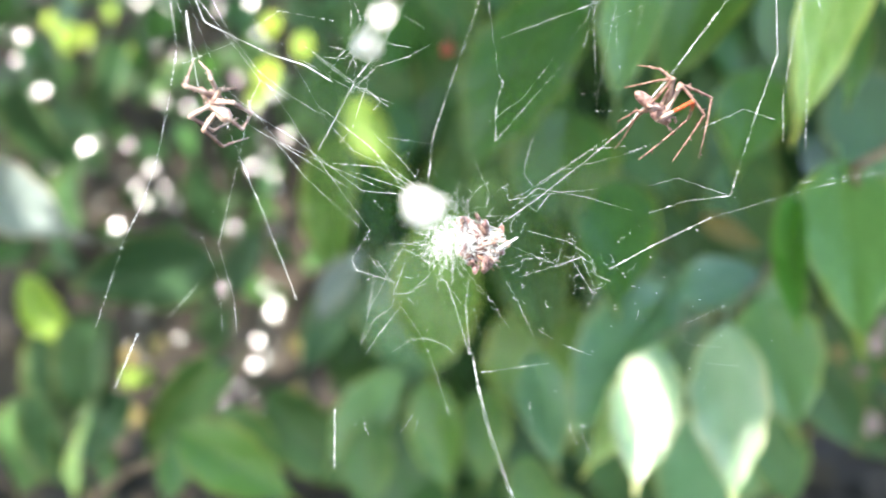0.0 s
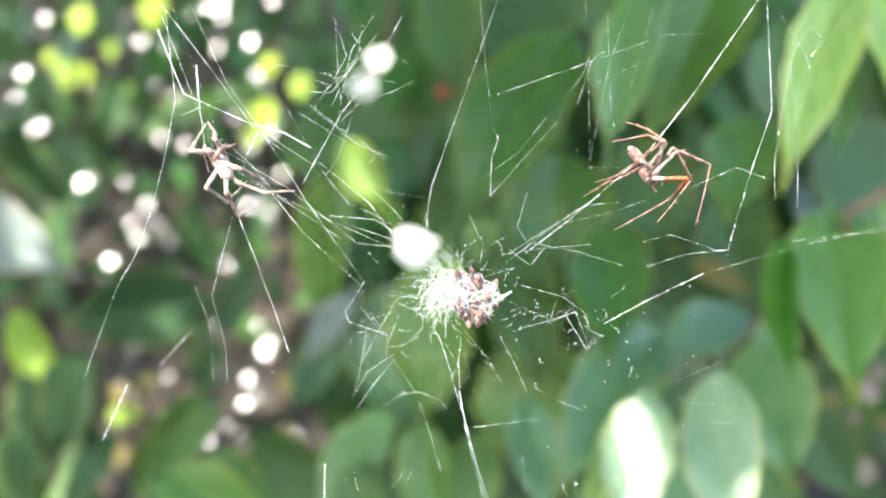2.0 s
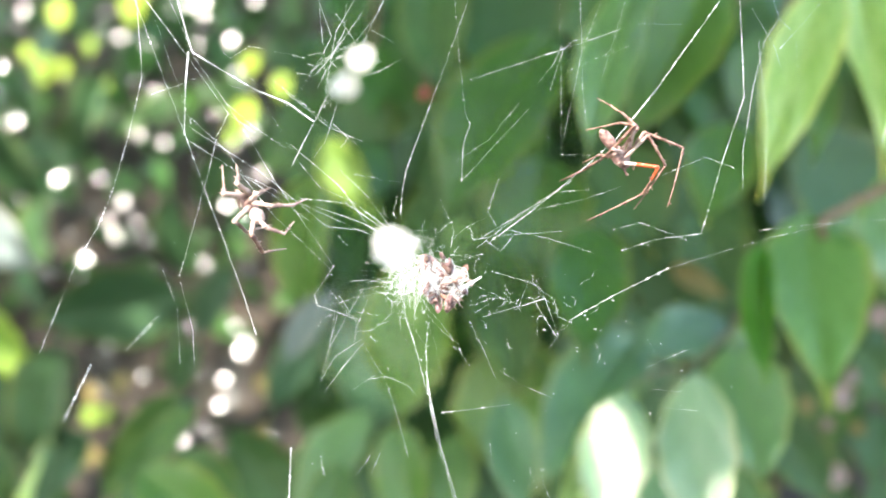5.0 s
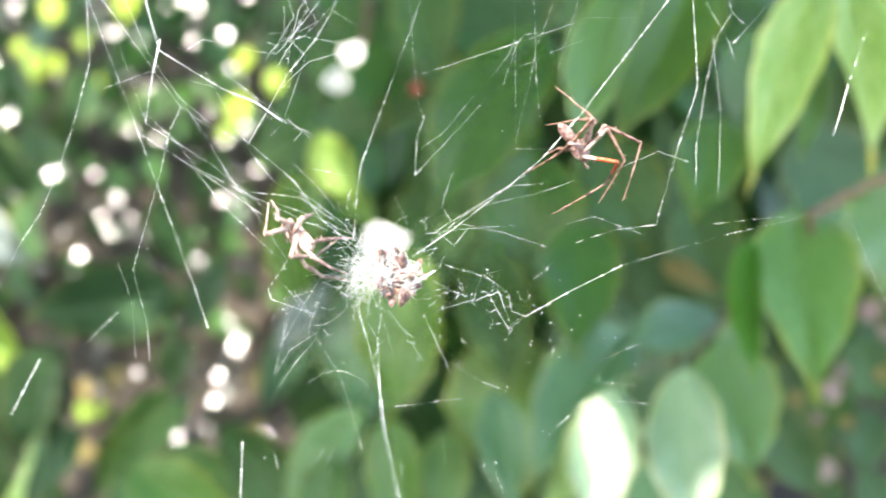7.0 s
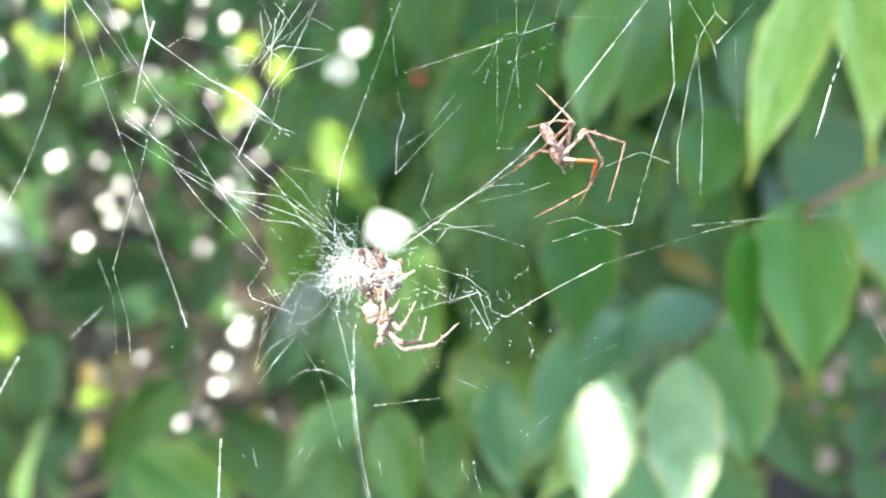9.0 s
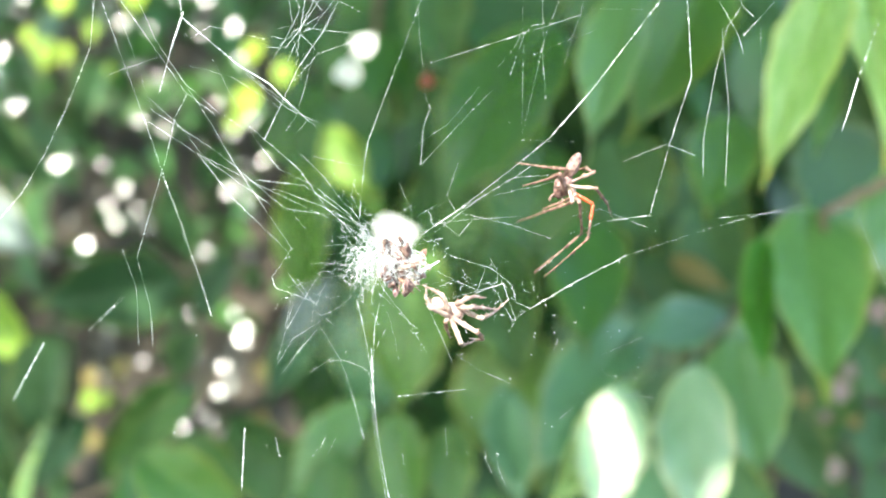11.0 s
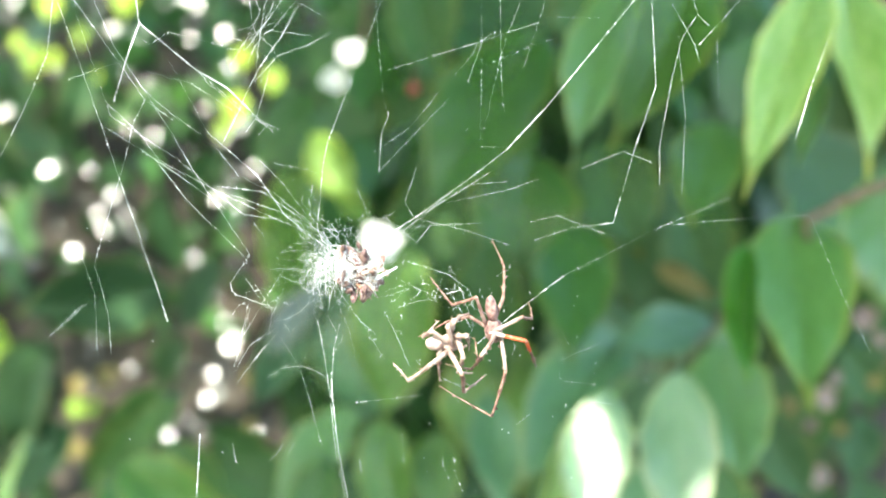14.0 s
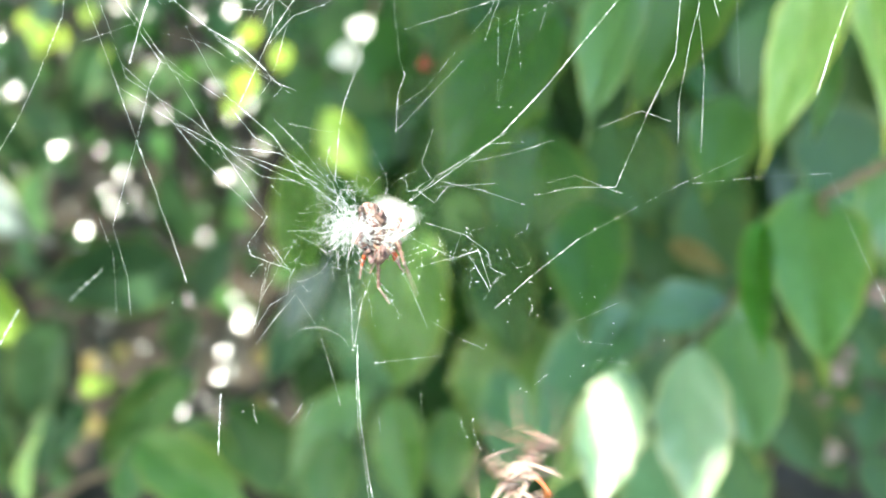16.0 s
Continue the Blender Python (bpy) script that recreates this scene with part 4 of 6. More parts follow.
right_line.append(thread([(18.1, -5.3, 0.4), (23.4, -2, 1.8), (30.9, 2.1, 3.3)], 2))
right_line.append(thread([(30.9, 2.1, 3.3), (38.4, 4.6, 4.4), (45, 6.7, 5.4), (54.6, 9.1, 6.6)], 0.5))
thread([(6.8, 1.6, 0.3), (12.4, 0.1, 0.5), (15.6, -2.2, 0.5), (16.1, -4.5, 0.4), (18.1, -5.3, 0.4)], 1.0)
thread([(12.9, -2.6, 0.4), (16.2, -7.7, 0.2)], 0.9)
thread([(28.6, -11.4, 0.5), (34.9, -8.4, 0.9)], 0.8)
thread([(22.9, -20.7, -0.2), (24.8, -19, -0)], 0.9)
thread([(31.5, -16.9, 0.4), (35.9, -17.2, 0.5)], 0.8)
stays.append(thread([(-2.5, -12.5, -0.7), (-2.1, -16.1, -0.7), (-0.9, -23.1, -0.7), (1.1, -30.9, -0.8), (3, -37.1, -0.8)], 1.8, 0.8))
fork_arms.append(thread([(-5.3, -5.5, -0.5), (-4.1, -9, -0.6), (-2.2, -15.8, -0.8)], 1.2))
fork_arms.append(thread([(-2.2, -5.4, -0.4), (-2.6, -9, -0.6), (-2.1, -15.8, -0.8)], 1.2))
stays.append(thread([(-2.2, -16.8, 0.1), (-1.1, -23.7, 0.1), (0.8, -30.7, 0.1), (2.3, -36.8, 0.2)], 1.0))
thread([(-16.6, -16.3, -1.5), (-13.9, -12.4, -1.2), (-11.2, -9, -0.9)], 1.1)
thread([(-11.2, -9, -0.9), (-7.9, -13.9, -1), (-6.2, -18.6, -1.2), (-4.4, -24.5, -1.4)], 1.0)
thread([(-10.7, -14.1, -1.1), (-7.9, -13.5, -1), (-4.7, -14.6, -0.9), (-3.5, -16.1, -1)], 0.7)
thread([(0.2, -18.4, -0.9), (4.9, -17.7, -0.7), (9.7, -17, -0.5)], 1.1)
thread([(3.8, -5.6, -0.1), (5.9, -9.6, -0.3), (7.6, -13.3, -0.4)], 0.8)
thread([(-14.6, -2.5, -0.7), (-12.1, -6, -0.8), (-12.4, -9.2, -1)], 0.9)
thread([(-10.6, -2.8, -0.6), (-12.1, -6.8, -0.8)], 0.7)
thread([(-46.6, -18.4, 11.3), (-45.2, -11.9, 7.6)], 4.0)
thread([(-50.5, -12.1, -18.6), (-46.7, -6.7, -22.2)], 1.4)
thread([(-19.9, -22.5, 4.1), (-20, -30.7, 3.7)], 3)
thread([(11.4, 24.7, 1.7), (7.1, 19.9, 1.3), (2.1, 14.2, 0.8)], 0.8)
thread([(-27.5, 18.8, -0.1), (-24.1, 13.4, -0.3), (-15.6, 1.8, -0.6), (-18.2, -2.3, -1), (-17.7, -3.8, -1.1), (-12.1, -5.6, -1)], 0.9)
thread([(43.1, 40.2, 1.7), (46.5, 34.6, 1.6), (47.4, 31.8, 1.5)], 0.9)
thread([(47.3, 34.6, 1.6), (50.8, 38.7, 2), (53.2, 41.6, 2.2)], 1.2)
thread([(10.3, -3.6, 0), (14.3, -2, 0), (16.3, -7.2, 0)], 0.9)
thread([(5.6, -4.8, 0), (11.9, -2.8, 0), (14.3, -2, 0)], 0.9)
thread([(-15.9, -1.6, 0), (-12.7, -5.6, 0)], 0.7)
thread([(-0.8, 11.5, 0), (1.2, 7.2, 0), (0.8, 4.8, 0)], 0.8)
thread([(28.6, -12.7, 0), (29, -14.3, 0), (33.8, -14.7, 0)], 0.7)
thread([(-16.1, -13.3, 2), (-14.9, -4.7, 2)], 0.7)
thread([(7.3, 14.7, 1.3), (5.9, 9.9, 0.9), (7.2, 7.9, 0.9)], 0.8)

# finer threads of the upper web
thread([(-40.3, 40.5, 2.6), (-35.4, 30, 1.5), (-31.1, 24, 0.7), (-27.5, 18.8, -0.1)], 0.7)
thread([(-42.6, 39.6, 2.5), (-35.9, 20.4, -0.4)], 0.6)
thread([(-41.6, 25.1, 0.6), (-37, 26.9, 0.9), (-34.3, 27.9, 1.1)], 0.55)
thread([(-31, 24, 1), (-27.3, 21, 1), (-22.4, 17.9, 1.1)], 0.6)
thread([(-28.5, 28.8, -1.5), (-21.5, 17, -2), (-18.1, 13.1, -2)], 0.6)
thread([(-35.5, 20.2, 0.6), (-26.3, 14.8, 0.3), (-16.6, 7.3, -0), (-9, 6.7, -0)], 0.8)
thread([(-24.7, 27.6, 0.6), (-16.5, 21.6, 0.6), (-12.8, 19, 0.6)], 0.6)
thread([(-17.7, 12.8, -0), (-12.8, 10.7, 0.1), (-7.5, 6.8, 0.1)], 0.8)
thread([(-16.1, 21.7, 0.6), (-14, 19.8, 0.6), (-15.1, 18.5, 0.5)], 0.8)
thread([(-13, 14.8, 0.3), (-6.6, 13.7, 0.6)], 0.6)
thread([(-15, 15.3, 0.3), (-11.3, 11.9, 0.2), (-7.9, 7.7, 0.1)], 0.7)
tangle.append(thread([(-17.8, 42.2, -0.2), (-15.9, 36.6, -0.4), (-18.2, 32.5, -0.8), (-20.6, 33.2, -0.9)], 0.8))
tangle.append(thread([(-12.1, 42.5, 0.1), (-15.2, 37.5, -0.3), (-16.5, 31, -0.8), (-17.1, 26.5, -1.1)], 0.9))
tangle.append(thread([(-13.7, 41.2, -0), (-14.3, 36.7, -0.3), (-16.2, 34.6, -0.6), (-19.1, 34.1, -0.7)], 0.7))
tangle.append(thread([(-18, 29.3, -1), (-16.9, 31.7, -0.8), (-15, 33.9, -0.6), (-8.9, 32.9, -0.3)], 0.7))
tangle.append(thread([(-20.5, 29.2, -1.1), (-18.2, 32.5, -0.8), (-14.2, 33.9, -0.5), (-9.6, 39.3, 0.1)], 0.6))
tangle.append(thread([(-16.3, 26.5, -1.1), (-15.6, 30.2, -0.8), (-12.6, 33.5, -0.5)], 0.6))
thread([(15.4, 44.8, 0.6), (16.1, 31, -0.2), (16.4, 19.6, -0.9)], 0.3)
thread([(23.3, 45.6, 0.1), (19.3, 33.9, -0.9), (16.6, 19.7, -1.9)], 0.3)
thread([(27, 35.2, -0.4), (21.8, 33.1, -0.8), (16.1, 30.4, -1.3)], 0.3)
thread([(15.5, 33.4, 3.9), (14.4, 30.6, 3.7), (12.2, 27.7, 3.4)], 0.3)
thread([(23.4, 36.6, 3.5), (32.1, 36.7, 4)], 0.3)
thread([(16.6, 18.7, -1), (25.5, 18.7, -0.5)], 0.3)
thread([(30.7, 15.9, 0.5), (36.7, 18.6, 1), (40.8, 17.2, 1.1)], 0.7)
thread([(44.1, 44.4, 4), (46.1, 38.1, 3.7), (47.6, 36.7, 3.7)], 0.9)
thread([(45.8, 37.7, 3.7), (44.1, 34.8, 3.4), (42.8, 28.7, 3), (41.6, 19.5, 2.3), (41.8, 13.9, 1.9)], 0.8)
thread([(50.5, 36.3, -0.2), (51.5, 23.7, -1)], 0.3)
thread([(1.2, 16.8, 1.1), (5.9, 20.2, 1.6), (10, 25.5, 2.1)], 0.6)
thread([(43.1, 8.1, 4.6), (51.6, 9.2, 5.1), (61.7, 10.1, 5.7)], 0.5)
thread([(64.3, 10.5, 0.8), (68.9, 0.5, 0.4), (73.8, -8.7, 0.1)], 0.5)
thread([(-17.2, -14.9, -1.8), (-15, -10.9, -1.4), (-11.2, -8.3, -1.1)], 0.6)
thread([(-12.4, -15.5, -1.6), (-9.3, -13.4, -1.3)], 0.8)
thread([(-6.9, -13.7, -1.2), (-4.1, -15.2, -1.2)], 0.6)
thread([(-3.1, -11.6, -0.9), (-2, -9.1, -0.7)], 0.6)
thread([(-9.5, -27.3, -2.2), (-8.4, -24.5, -2)], 0.8)
thread([(-41.1, 0.9, -6), (-38.8, -4.8, -6.2), (-38.2, -13, -6.7)], 0.6)
thread([(4.9, 6.6, 0.7), (7.8, 4.4, 0.7), (9.6, 6.8, 0.9)], 0.9)
thread([(23.9, 8, 0), (27.8, 9.1, 0), (34.6, 6.8, 0)], 0.8)
thread([(11.9, 10.3, 0), (19.9, 12.3, 0), (25.1, 14.3, 0)], 0.6)
thread([(4, 6, 0), (8.7, 6.8, 0), (16.7, 7.6, 0)], 0.7)
thread([(10.7, -3.2, 0), (11.9, 0.4, 0), (15.1, 1.2, 0)], 0.6)
thread([(-16.6, -13.8, 1), (-15.8, -10.3, 1), (-14.6, -4.7, 1)], 0.7)

# fuzzy silk round the hub: a combed skein beside the prey, and a ragged fan to its far side
bm = bmesh.new()
for k in range(310):
    if k < 125:  # combed skein that hangs beside the prey
        c = Vector((-4.3 + wrng.gauss(0, 1.2), 1.6 + wrng.gauss(0, 1.1), wrng.gauss(-0.6, 0.9)))
        v = Vector((0.12 * (c.x + 4.0) + wrng.gauss(-0.08, 0.16), -1, wrng.gauss(0, 0.2))) * wrng.uniform(1.5, 5.2)
    elif k < 235:  # fan that spreads from the prey to the far side
        a = radians(wrng.choice((wrng.gauss(150, 26), wrng.gauss(215, 22), wrng.uniform(95, 260))))
        c = Vector((-3.4 + wrng.gauss(0, 1.0), 1.6 + wrng.gauss(0, 1.4), wrng.gauss(-0.5, 0.9)))
        v = Vector((math.cos(a), math.sin(a), wrng.gauss(0, 0.3))) * min(7.5, 1.2 + wrng.expovariate(0.45))
    else:  # tangled fuzz between
        a = wrng.uniform(0, math.tau)
        c = Vector((-5.0 + wrng.gauss(0, 1.7), 1.6 + wrng.gauss(0, 1.9), wrng.gauss(-0.5, 1.0)))
        v = Vector((math.cos(a), math.sin(a), wrng.gauss(0, 0.4))) * wrng.uniform(0.4, 1.8)
    w = Vector((wrng.gauss(0, 0.5), wrng.gauss(0, 0.5), wrng.gauss(0, 0.3)))
    line = bend([c, c + v * 0.4 + w, c + v * 0.75 - w * 0.5, c + v + w * 0.4], 4, 0.09, wrng, 0.3)
    thin = 0.0064 * wrng.uniform(0.45, 1.9)
    tube(bm, [p * MM for p in line], [thin * wrng.uniform(0.5, 1.5) * MM for _ in line], 3)
tagged(part("silk_tuft", bm, SILK, web, "fluffy white tuft of tangled silk"), kind="stuff")
# finer cross threads round the hub
for i in range(18):
    a = wrng.uniform(0, math.tau)
    r0, r1 = wrng.uniform(3, 8), wrng.uniform(7, 14)
    b = a + wrng.gauss(0, 0.35)
    p0 = Vector((-3 + r0 * math.cos(a), r0 * math.sin(a), wrng.gauss(0, 1)))
    p1 = Vector((-3 + r1 * math.cos(b), r1 * math.sin(b), wrng.gauss(0, 2)))
    mid = p0.lerp(p1, 0.5) + Vector((wrng.gauss(0, 0.8), wrng.gauss(0, 0.8), 0))
    thread([p0, mid, p1], wrng.uniform(0.25, 0.55), 0.5, 0.08)
# crumbs of silk and dust stuck to short threads round the hub
for i in range(28):
    a, d = wrng.uniform(0, math.tau), wrng.uniform(4.5, 17)
    c = Vector((-1.5 + d * math.cos(a) * 1.15, d * math.sin(a) * 0.8, wrng.gauss(0, 1.2)))
    turn = a + wrng.gauss(0, 0.6)
    pts = [c]
    for _ in range(wrng.randrange(2, 5)):
        turn += wrng.gauss(0, 0.55)
        pts.append(pts[-1] + Vector((math.cos(turn), math.sin(turn), wrng.gauss(0, 0.2))) * wrng.uniform(0.25, 0.8))
    thread(pts, wrng.uniform(0.12, 0.28), 0.4, 0.09)
# frizzy curls of silk beside the hub
for i in range(11):
    c = Vector((wrng.gauss(14.5, 2.6), wrng.gauss(-3.2, 2.2), wrng.gauss(0, 0.8)))
    turn, curl = wrng.uniform(0, math.tau), wrng.gauss(0, 0.5)
    pts = [c]
    for _ in range(wrng.randrange(4, 9)):
        turn += curl + wrng.gauss(0, 0.45)
        pts.append(pts[-1] + Vector((math.cos(turn), math.sin(turn), wrng.gauss(0, 0.25))) * wrng.uniform(0.35, 0.7))
    thread(pts, wrng.uniform(0.12, 0.4), 0.3, 0.05)
# specks of dust held by unseen threads
for i in range(84):
    c = Vector((wrng.gauss(4, 20), wrng.gauss(-10, 16), wrng.gauss(0, 2))) if i % 2 else Vector((wrng.uniform(6, 34), wrng.uniform(-30, -2), wrng.gauss(0, 2)))
    bm = bmesh.new()
    bmesh.ops.create_icosphere(bm, subdivisions=2, radius=1)
    for v in bm.verts:
        v.co *= 1 + 0.7 * noise.noise(v.co * 1.8 + Vector((i * 3.7, 0, 0)))
    s = wrng.uniform(0.022, 0.06) * MM
    m = Matrix.LocRotScale(c * MM, Euler((0, 0, wrng.uniform(0, 3))), Vector((s * wrng.uniform(0.6, 3.2), s * wrng.uniform(0.5, 1.2), s)))
    bmesh.ops.transform(bm, matrix=m, verts=bm.verts)
    part("dust_speck", bm, SILK, web)

# the bundle of prey remains in the hub
prey = tagged(new("prey_bundle"), "brown insect husks wrapped in white silk", "prey bundle")
LOBES = ((-1.6, 0.9, 2.6, 115, 2), (-0.9, -1.4, 2.4, 100, 2), (1.5, 0.2, 2.2, 20, 1), (2.2, 1.0, 2.2, 65, 1), (0.2, 1.6, 2.0, 130, 2), (0.3, -0.4, 2.6, 60, 2), (-0.6, -2.8, 1.8, 95, 0), (0.8, -2.6, 2.2, 50, 3), (2.2, -0.8, 1.8, 150, 0), (-2.0, 2.6, 1.6, 80, 2), (-0.2, 2.8, 1.4, 120, 0), (3.0, 0.0, 1.4, 100, 3), (-1.9, -0.6, 1.8, 70, 0), (1.1, 1.1, 1.6, 160, 1), (-1.2, -2.2, 1.8, 30, 0), (0.4, 0.6, 2.2, 80, 1))
LOBES += tuple((wrng.uniform(-1.7, 2.1), wrng.uniform(-2.1, 1.9), wrng.uniform(1.0, 2.0), wrng.uniform(0, 180), wrng.choice((0, 0, 1, 2, 2, 2, 3))) for _ in range(26))
for i, (x, y, size, turn, kind) in enumerate(LOBES):
    bm = bmesh.new()
    bmesh.ops.create_icosphere(bm, subdivisions=3, radius=1)
    for v in bm.verts:
        q = v.co * 2.0 + Vector((i * 5.1, 0, 0))
        v.co *= 1 + 0.45 * noise.noise(q) + 0.2 * noise.noise(q * 2.7)
        v.co.z -= 0.5 * v.co.x * v.co.x
    m = Matrix.LocRotScale(Vector((x * 1.25, y * 1.25, wrng.gauss(0, 0.7))) * MM, Euler((wrng.gauss(0, 0.6), wrng.gauss(0, 0.6), radians(turn))), Vector((size * 0.58, size * 0.22, size * 0.20)) * MM)
    bmesh.ops.transform(bm, matrix=m, verts=bm.verts)
    part("husk", bm, (HUSK, RUST, DARK, PALELEG)[kind], prey)
for i in range(20):
    a = wrng.uniform(-3.0, 1.0)
    c = Vector((1.6 * math.cos(a), -0.6 + 1.8 * math.sin(a), wrng.uniform(0, 1.4)))
    k = c + Vector((math.cos(a), math.sin(a), 0.3)) * wrng.uniform(0.6, 1.3)
    e = k + Vector((math.cos(a + wrng.gauss(0, 1.1)), math.sin(a + wrng.gauss(0, 1.1)), 0)) * wrng.uniform(0.5, 1.2)
    bm = bmesh.new()
    tube(bm, [p * MM for p in (c, k, e)], [0.12 * MM, 0.11 * MM, 0.05 * MM], 6)
    part("insect_leg", bm, (PALELEG, HUSK, LEGSKIN)[i % 3], prey)
bm = bmesh.new()
tube(bm, [Vector(p) * MM for p in ((2.2, -0.9, 0.8), (3.6, -0.2, 1.0), (5.2, 0.8, 0.9))], [0.2 * MM, 0.2 * MM, 0.1 * MM], 6)
part("insect_leg", bm, SILK, prey, "white silk-wrapped insect leg")
bm = bmesh.new()
for _ in range(130):
    a, b = wrng.uniform(0, math.tau), wrng.uniform(0, math.tau)
    p = [Vector((3.6 * math.cos(x) * k, -0.2 + 3.8 * math.sin(x) * k, 1.5 * math.cos(x * 2) + wrng.gauss(0.3, 0.5))) for x, k in ((a, wrng.uniform(0.3, 1)), (a + wrng.gauss(0, 0.8), wrng.uniform(0.3, 1)), (a + wrng.gauss(0, 1.4), wrng.uniform(0.4, 1)))]
    tube(bm, [q * MM for q in bend(p, 3, 0.1, wrng)], 0.016 * wrng.uniform(0.6, 2.0) * MM, 3)
tagged(part("silk_wrap", bm, SILK, prey, "loose white silk wound round the husks"), kind="stuff")
# broken ends of beaded silk below the hub
for points, r in (
    (((-9.6, -24.2, 0), (-10.2, -25.4, 0), (-11.5, -27, 0)), 0.6), (((-16.4, -24.6, 0), (-16.2, -26, 0), (-15.6, -27.3, 0)), 0.5), (((1.1, -25.7, 0), (1.4, -27.6, 0)), 0.5),
    (((6.9, -22.3, 1), (7.3, -26.5, 1)), 0.35), (((12.6, -25.3, 0), (12.8, -26.8, 0), (13.7, -28.4, 0)), 0.5), (((14.2, -25.6, 0), (14.5, -27.5, 0), (15.6, -30, 0)), 0.5),
    (((8.1, -12.2, -1), (11.5, -14.4, -1), (15.8, -16, -1)), 0.35), (((-10.7, -0.2, 0), (-12.8, -4, 0), (-15.6, -9.3, 0)), 0.6), (((21.5, -8, 0), (22.3, -9.6, 0), (21.9, -11, 0)), 0.5),
):
    thread(points, r, 0.9, 0.06)


# ---- three spiders ----
HIPS = [(0.95, 0.9), (1.05, 0.4), (1.05, -0.1), (0.9, -0.6), (-0.95, 0.9), (-1.05, 0.4), (-1.05, -0.1), (-0.9, -0.6)]


def blob(size, bumps=0.08, seed=0, taper=0.0):
    """A body part in millimetres: an egg with slight unevenness."""
    bm = bmesh.new()
    bmesh.ops.create_uvsphere(bm, u_segments=20, v_segments=14, radius=1)
    for v in bm.verts:
        c = v.co.copy()
        k = 1 + bumps * noise.noise(c * 2.3 + Vector((seed, 0, 0))) - taper * c.y
        v.co = Vector((c.x * size[0] * k, c.y * size[1], c.z * size[2] * k)) * MM
    return bm


def segment(length, r0, r1, knee=1.15, hairs=6, seed=0):
    """A leg segment along +Y with a swollen joint and stiff hairs."""
    rng = random.Random(seed)
    bm = bmesh.new()
    n = 18
    tube(bm, [(0, length * i / n * MM, 0.02 * length * math.sin(math.pi * i / n) * MM) for i in range(n + 1)],
         [(r0 + (r1 - r0) * i / n) * (knee if i in (0, n) else 1 + 0.08 * math.sin(0.9 * i + seed)) * MM for i in range(n + 1)], 8)
    # stiff hairs drawn out of the skin
    for f in rng.sample([f for f in bm.faces if len(f.verts) == 4], hairs):
        n, c = f.normal.copy() if f.normal.length else Vector((0, 0, 1)), f.calc_center_median()
        tip = bmesh.ops.poke(bm, faces=[f])["verts"][0]
        n = Vector((c.x, 0, c.z)).normalized()
        tip.co = c + (n + Vector((0, rng.uniform(0.3, 0.9), 0))).normalized() * rng.uniform(0.22, 0.6) * MM
    return bm


STANCES = {"A": [], "B": [], "C": []}


def stance(who, t, thorax, abdomen, legs):
    """Where a spider's body and its legs' knees and tips are at a time: millimetres from the web's hub, right and up."""
    STANCES[who].append((t, [Vector(thorax), Vector(abdomen)] + [Vector(leg[i:i + 2]) for leg in legs for i in (0, 2, 4)]))


def targets(who, t):
    rows = STANCES[who]
    for (t0, a), (t1, b) in zip(rows, rows[1:]):
        if t <= t1:
            k = max(0.0, (t - t0) / (t1 - t0))
            return [p.lerp(q, k) for p, q in zip(a, b)]
    return rows[-1][1]


def body_pose(points, depth):
    """Body pose on the web, forward from abdomen to thorax, back turned a little from the viewer."""
    f = points[0] - points[1]
    y = Vector((f.x, f.y, -0.25 * f.length)).normalized()
    z = Vector((0.25, 0.1, 1))
    z = (z - y * z.dot(y)).normalized()
    m = Matrix((y.cross(z), y, z)).transposed().to_4x4()
    m.translation = (points[0].x, points[0].y, depth)
    return m


def chain(points, body, i, lengths, scale):
    """Hip, two knees and tip of leg i, with every segment at its own length."""
    hip = body @ Vector((HIPS[i][0] * scale, HIPS[i][1] * scale, -0.1))
    out = [hip]
    for k in range(3):
        want, a = points[2 + 3 * i + k], out[-1]
        d = Vector((want.x - a.x, want.y - a.y))
        flat, full = d.length, lengths[k]
        if flat >= full * 0.995:
            d = d * (full * 0.995 / flat)
            flat = d.length
        depth = math.sqrt(full * full - flat * flat) * (0.8, -1, -0.7)[k]
        v = Vector((d.x, d.y, depth)).normalized() * full
        out.append(a + v)
    return out


def leg_frame(a, b):
    y = (b - a).normalized()
    z = Vector((0.2, 0.13, 1))
    z = z - y * z.dot(y)
    z = z.normalized() if z.length > 0.02 else y.orthogonal().normalized()
    m = Matrix((y.cross(z), y, z)).transposed().to_4x4()
    m.translation = a
    return m


def metres(m):
    m = m.copy()
    m.translation = m.translation * MM
    return m


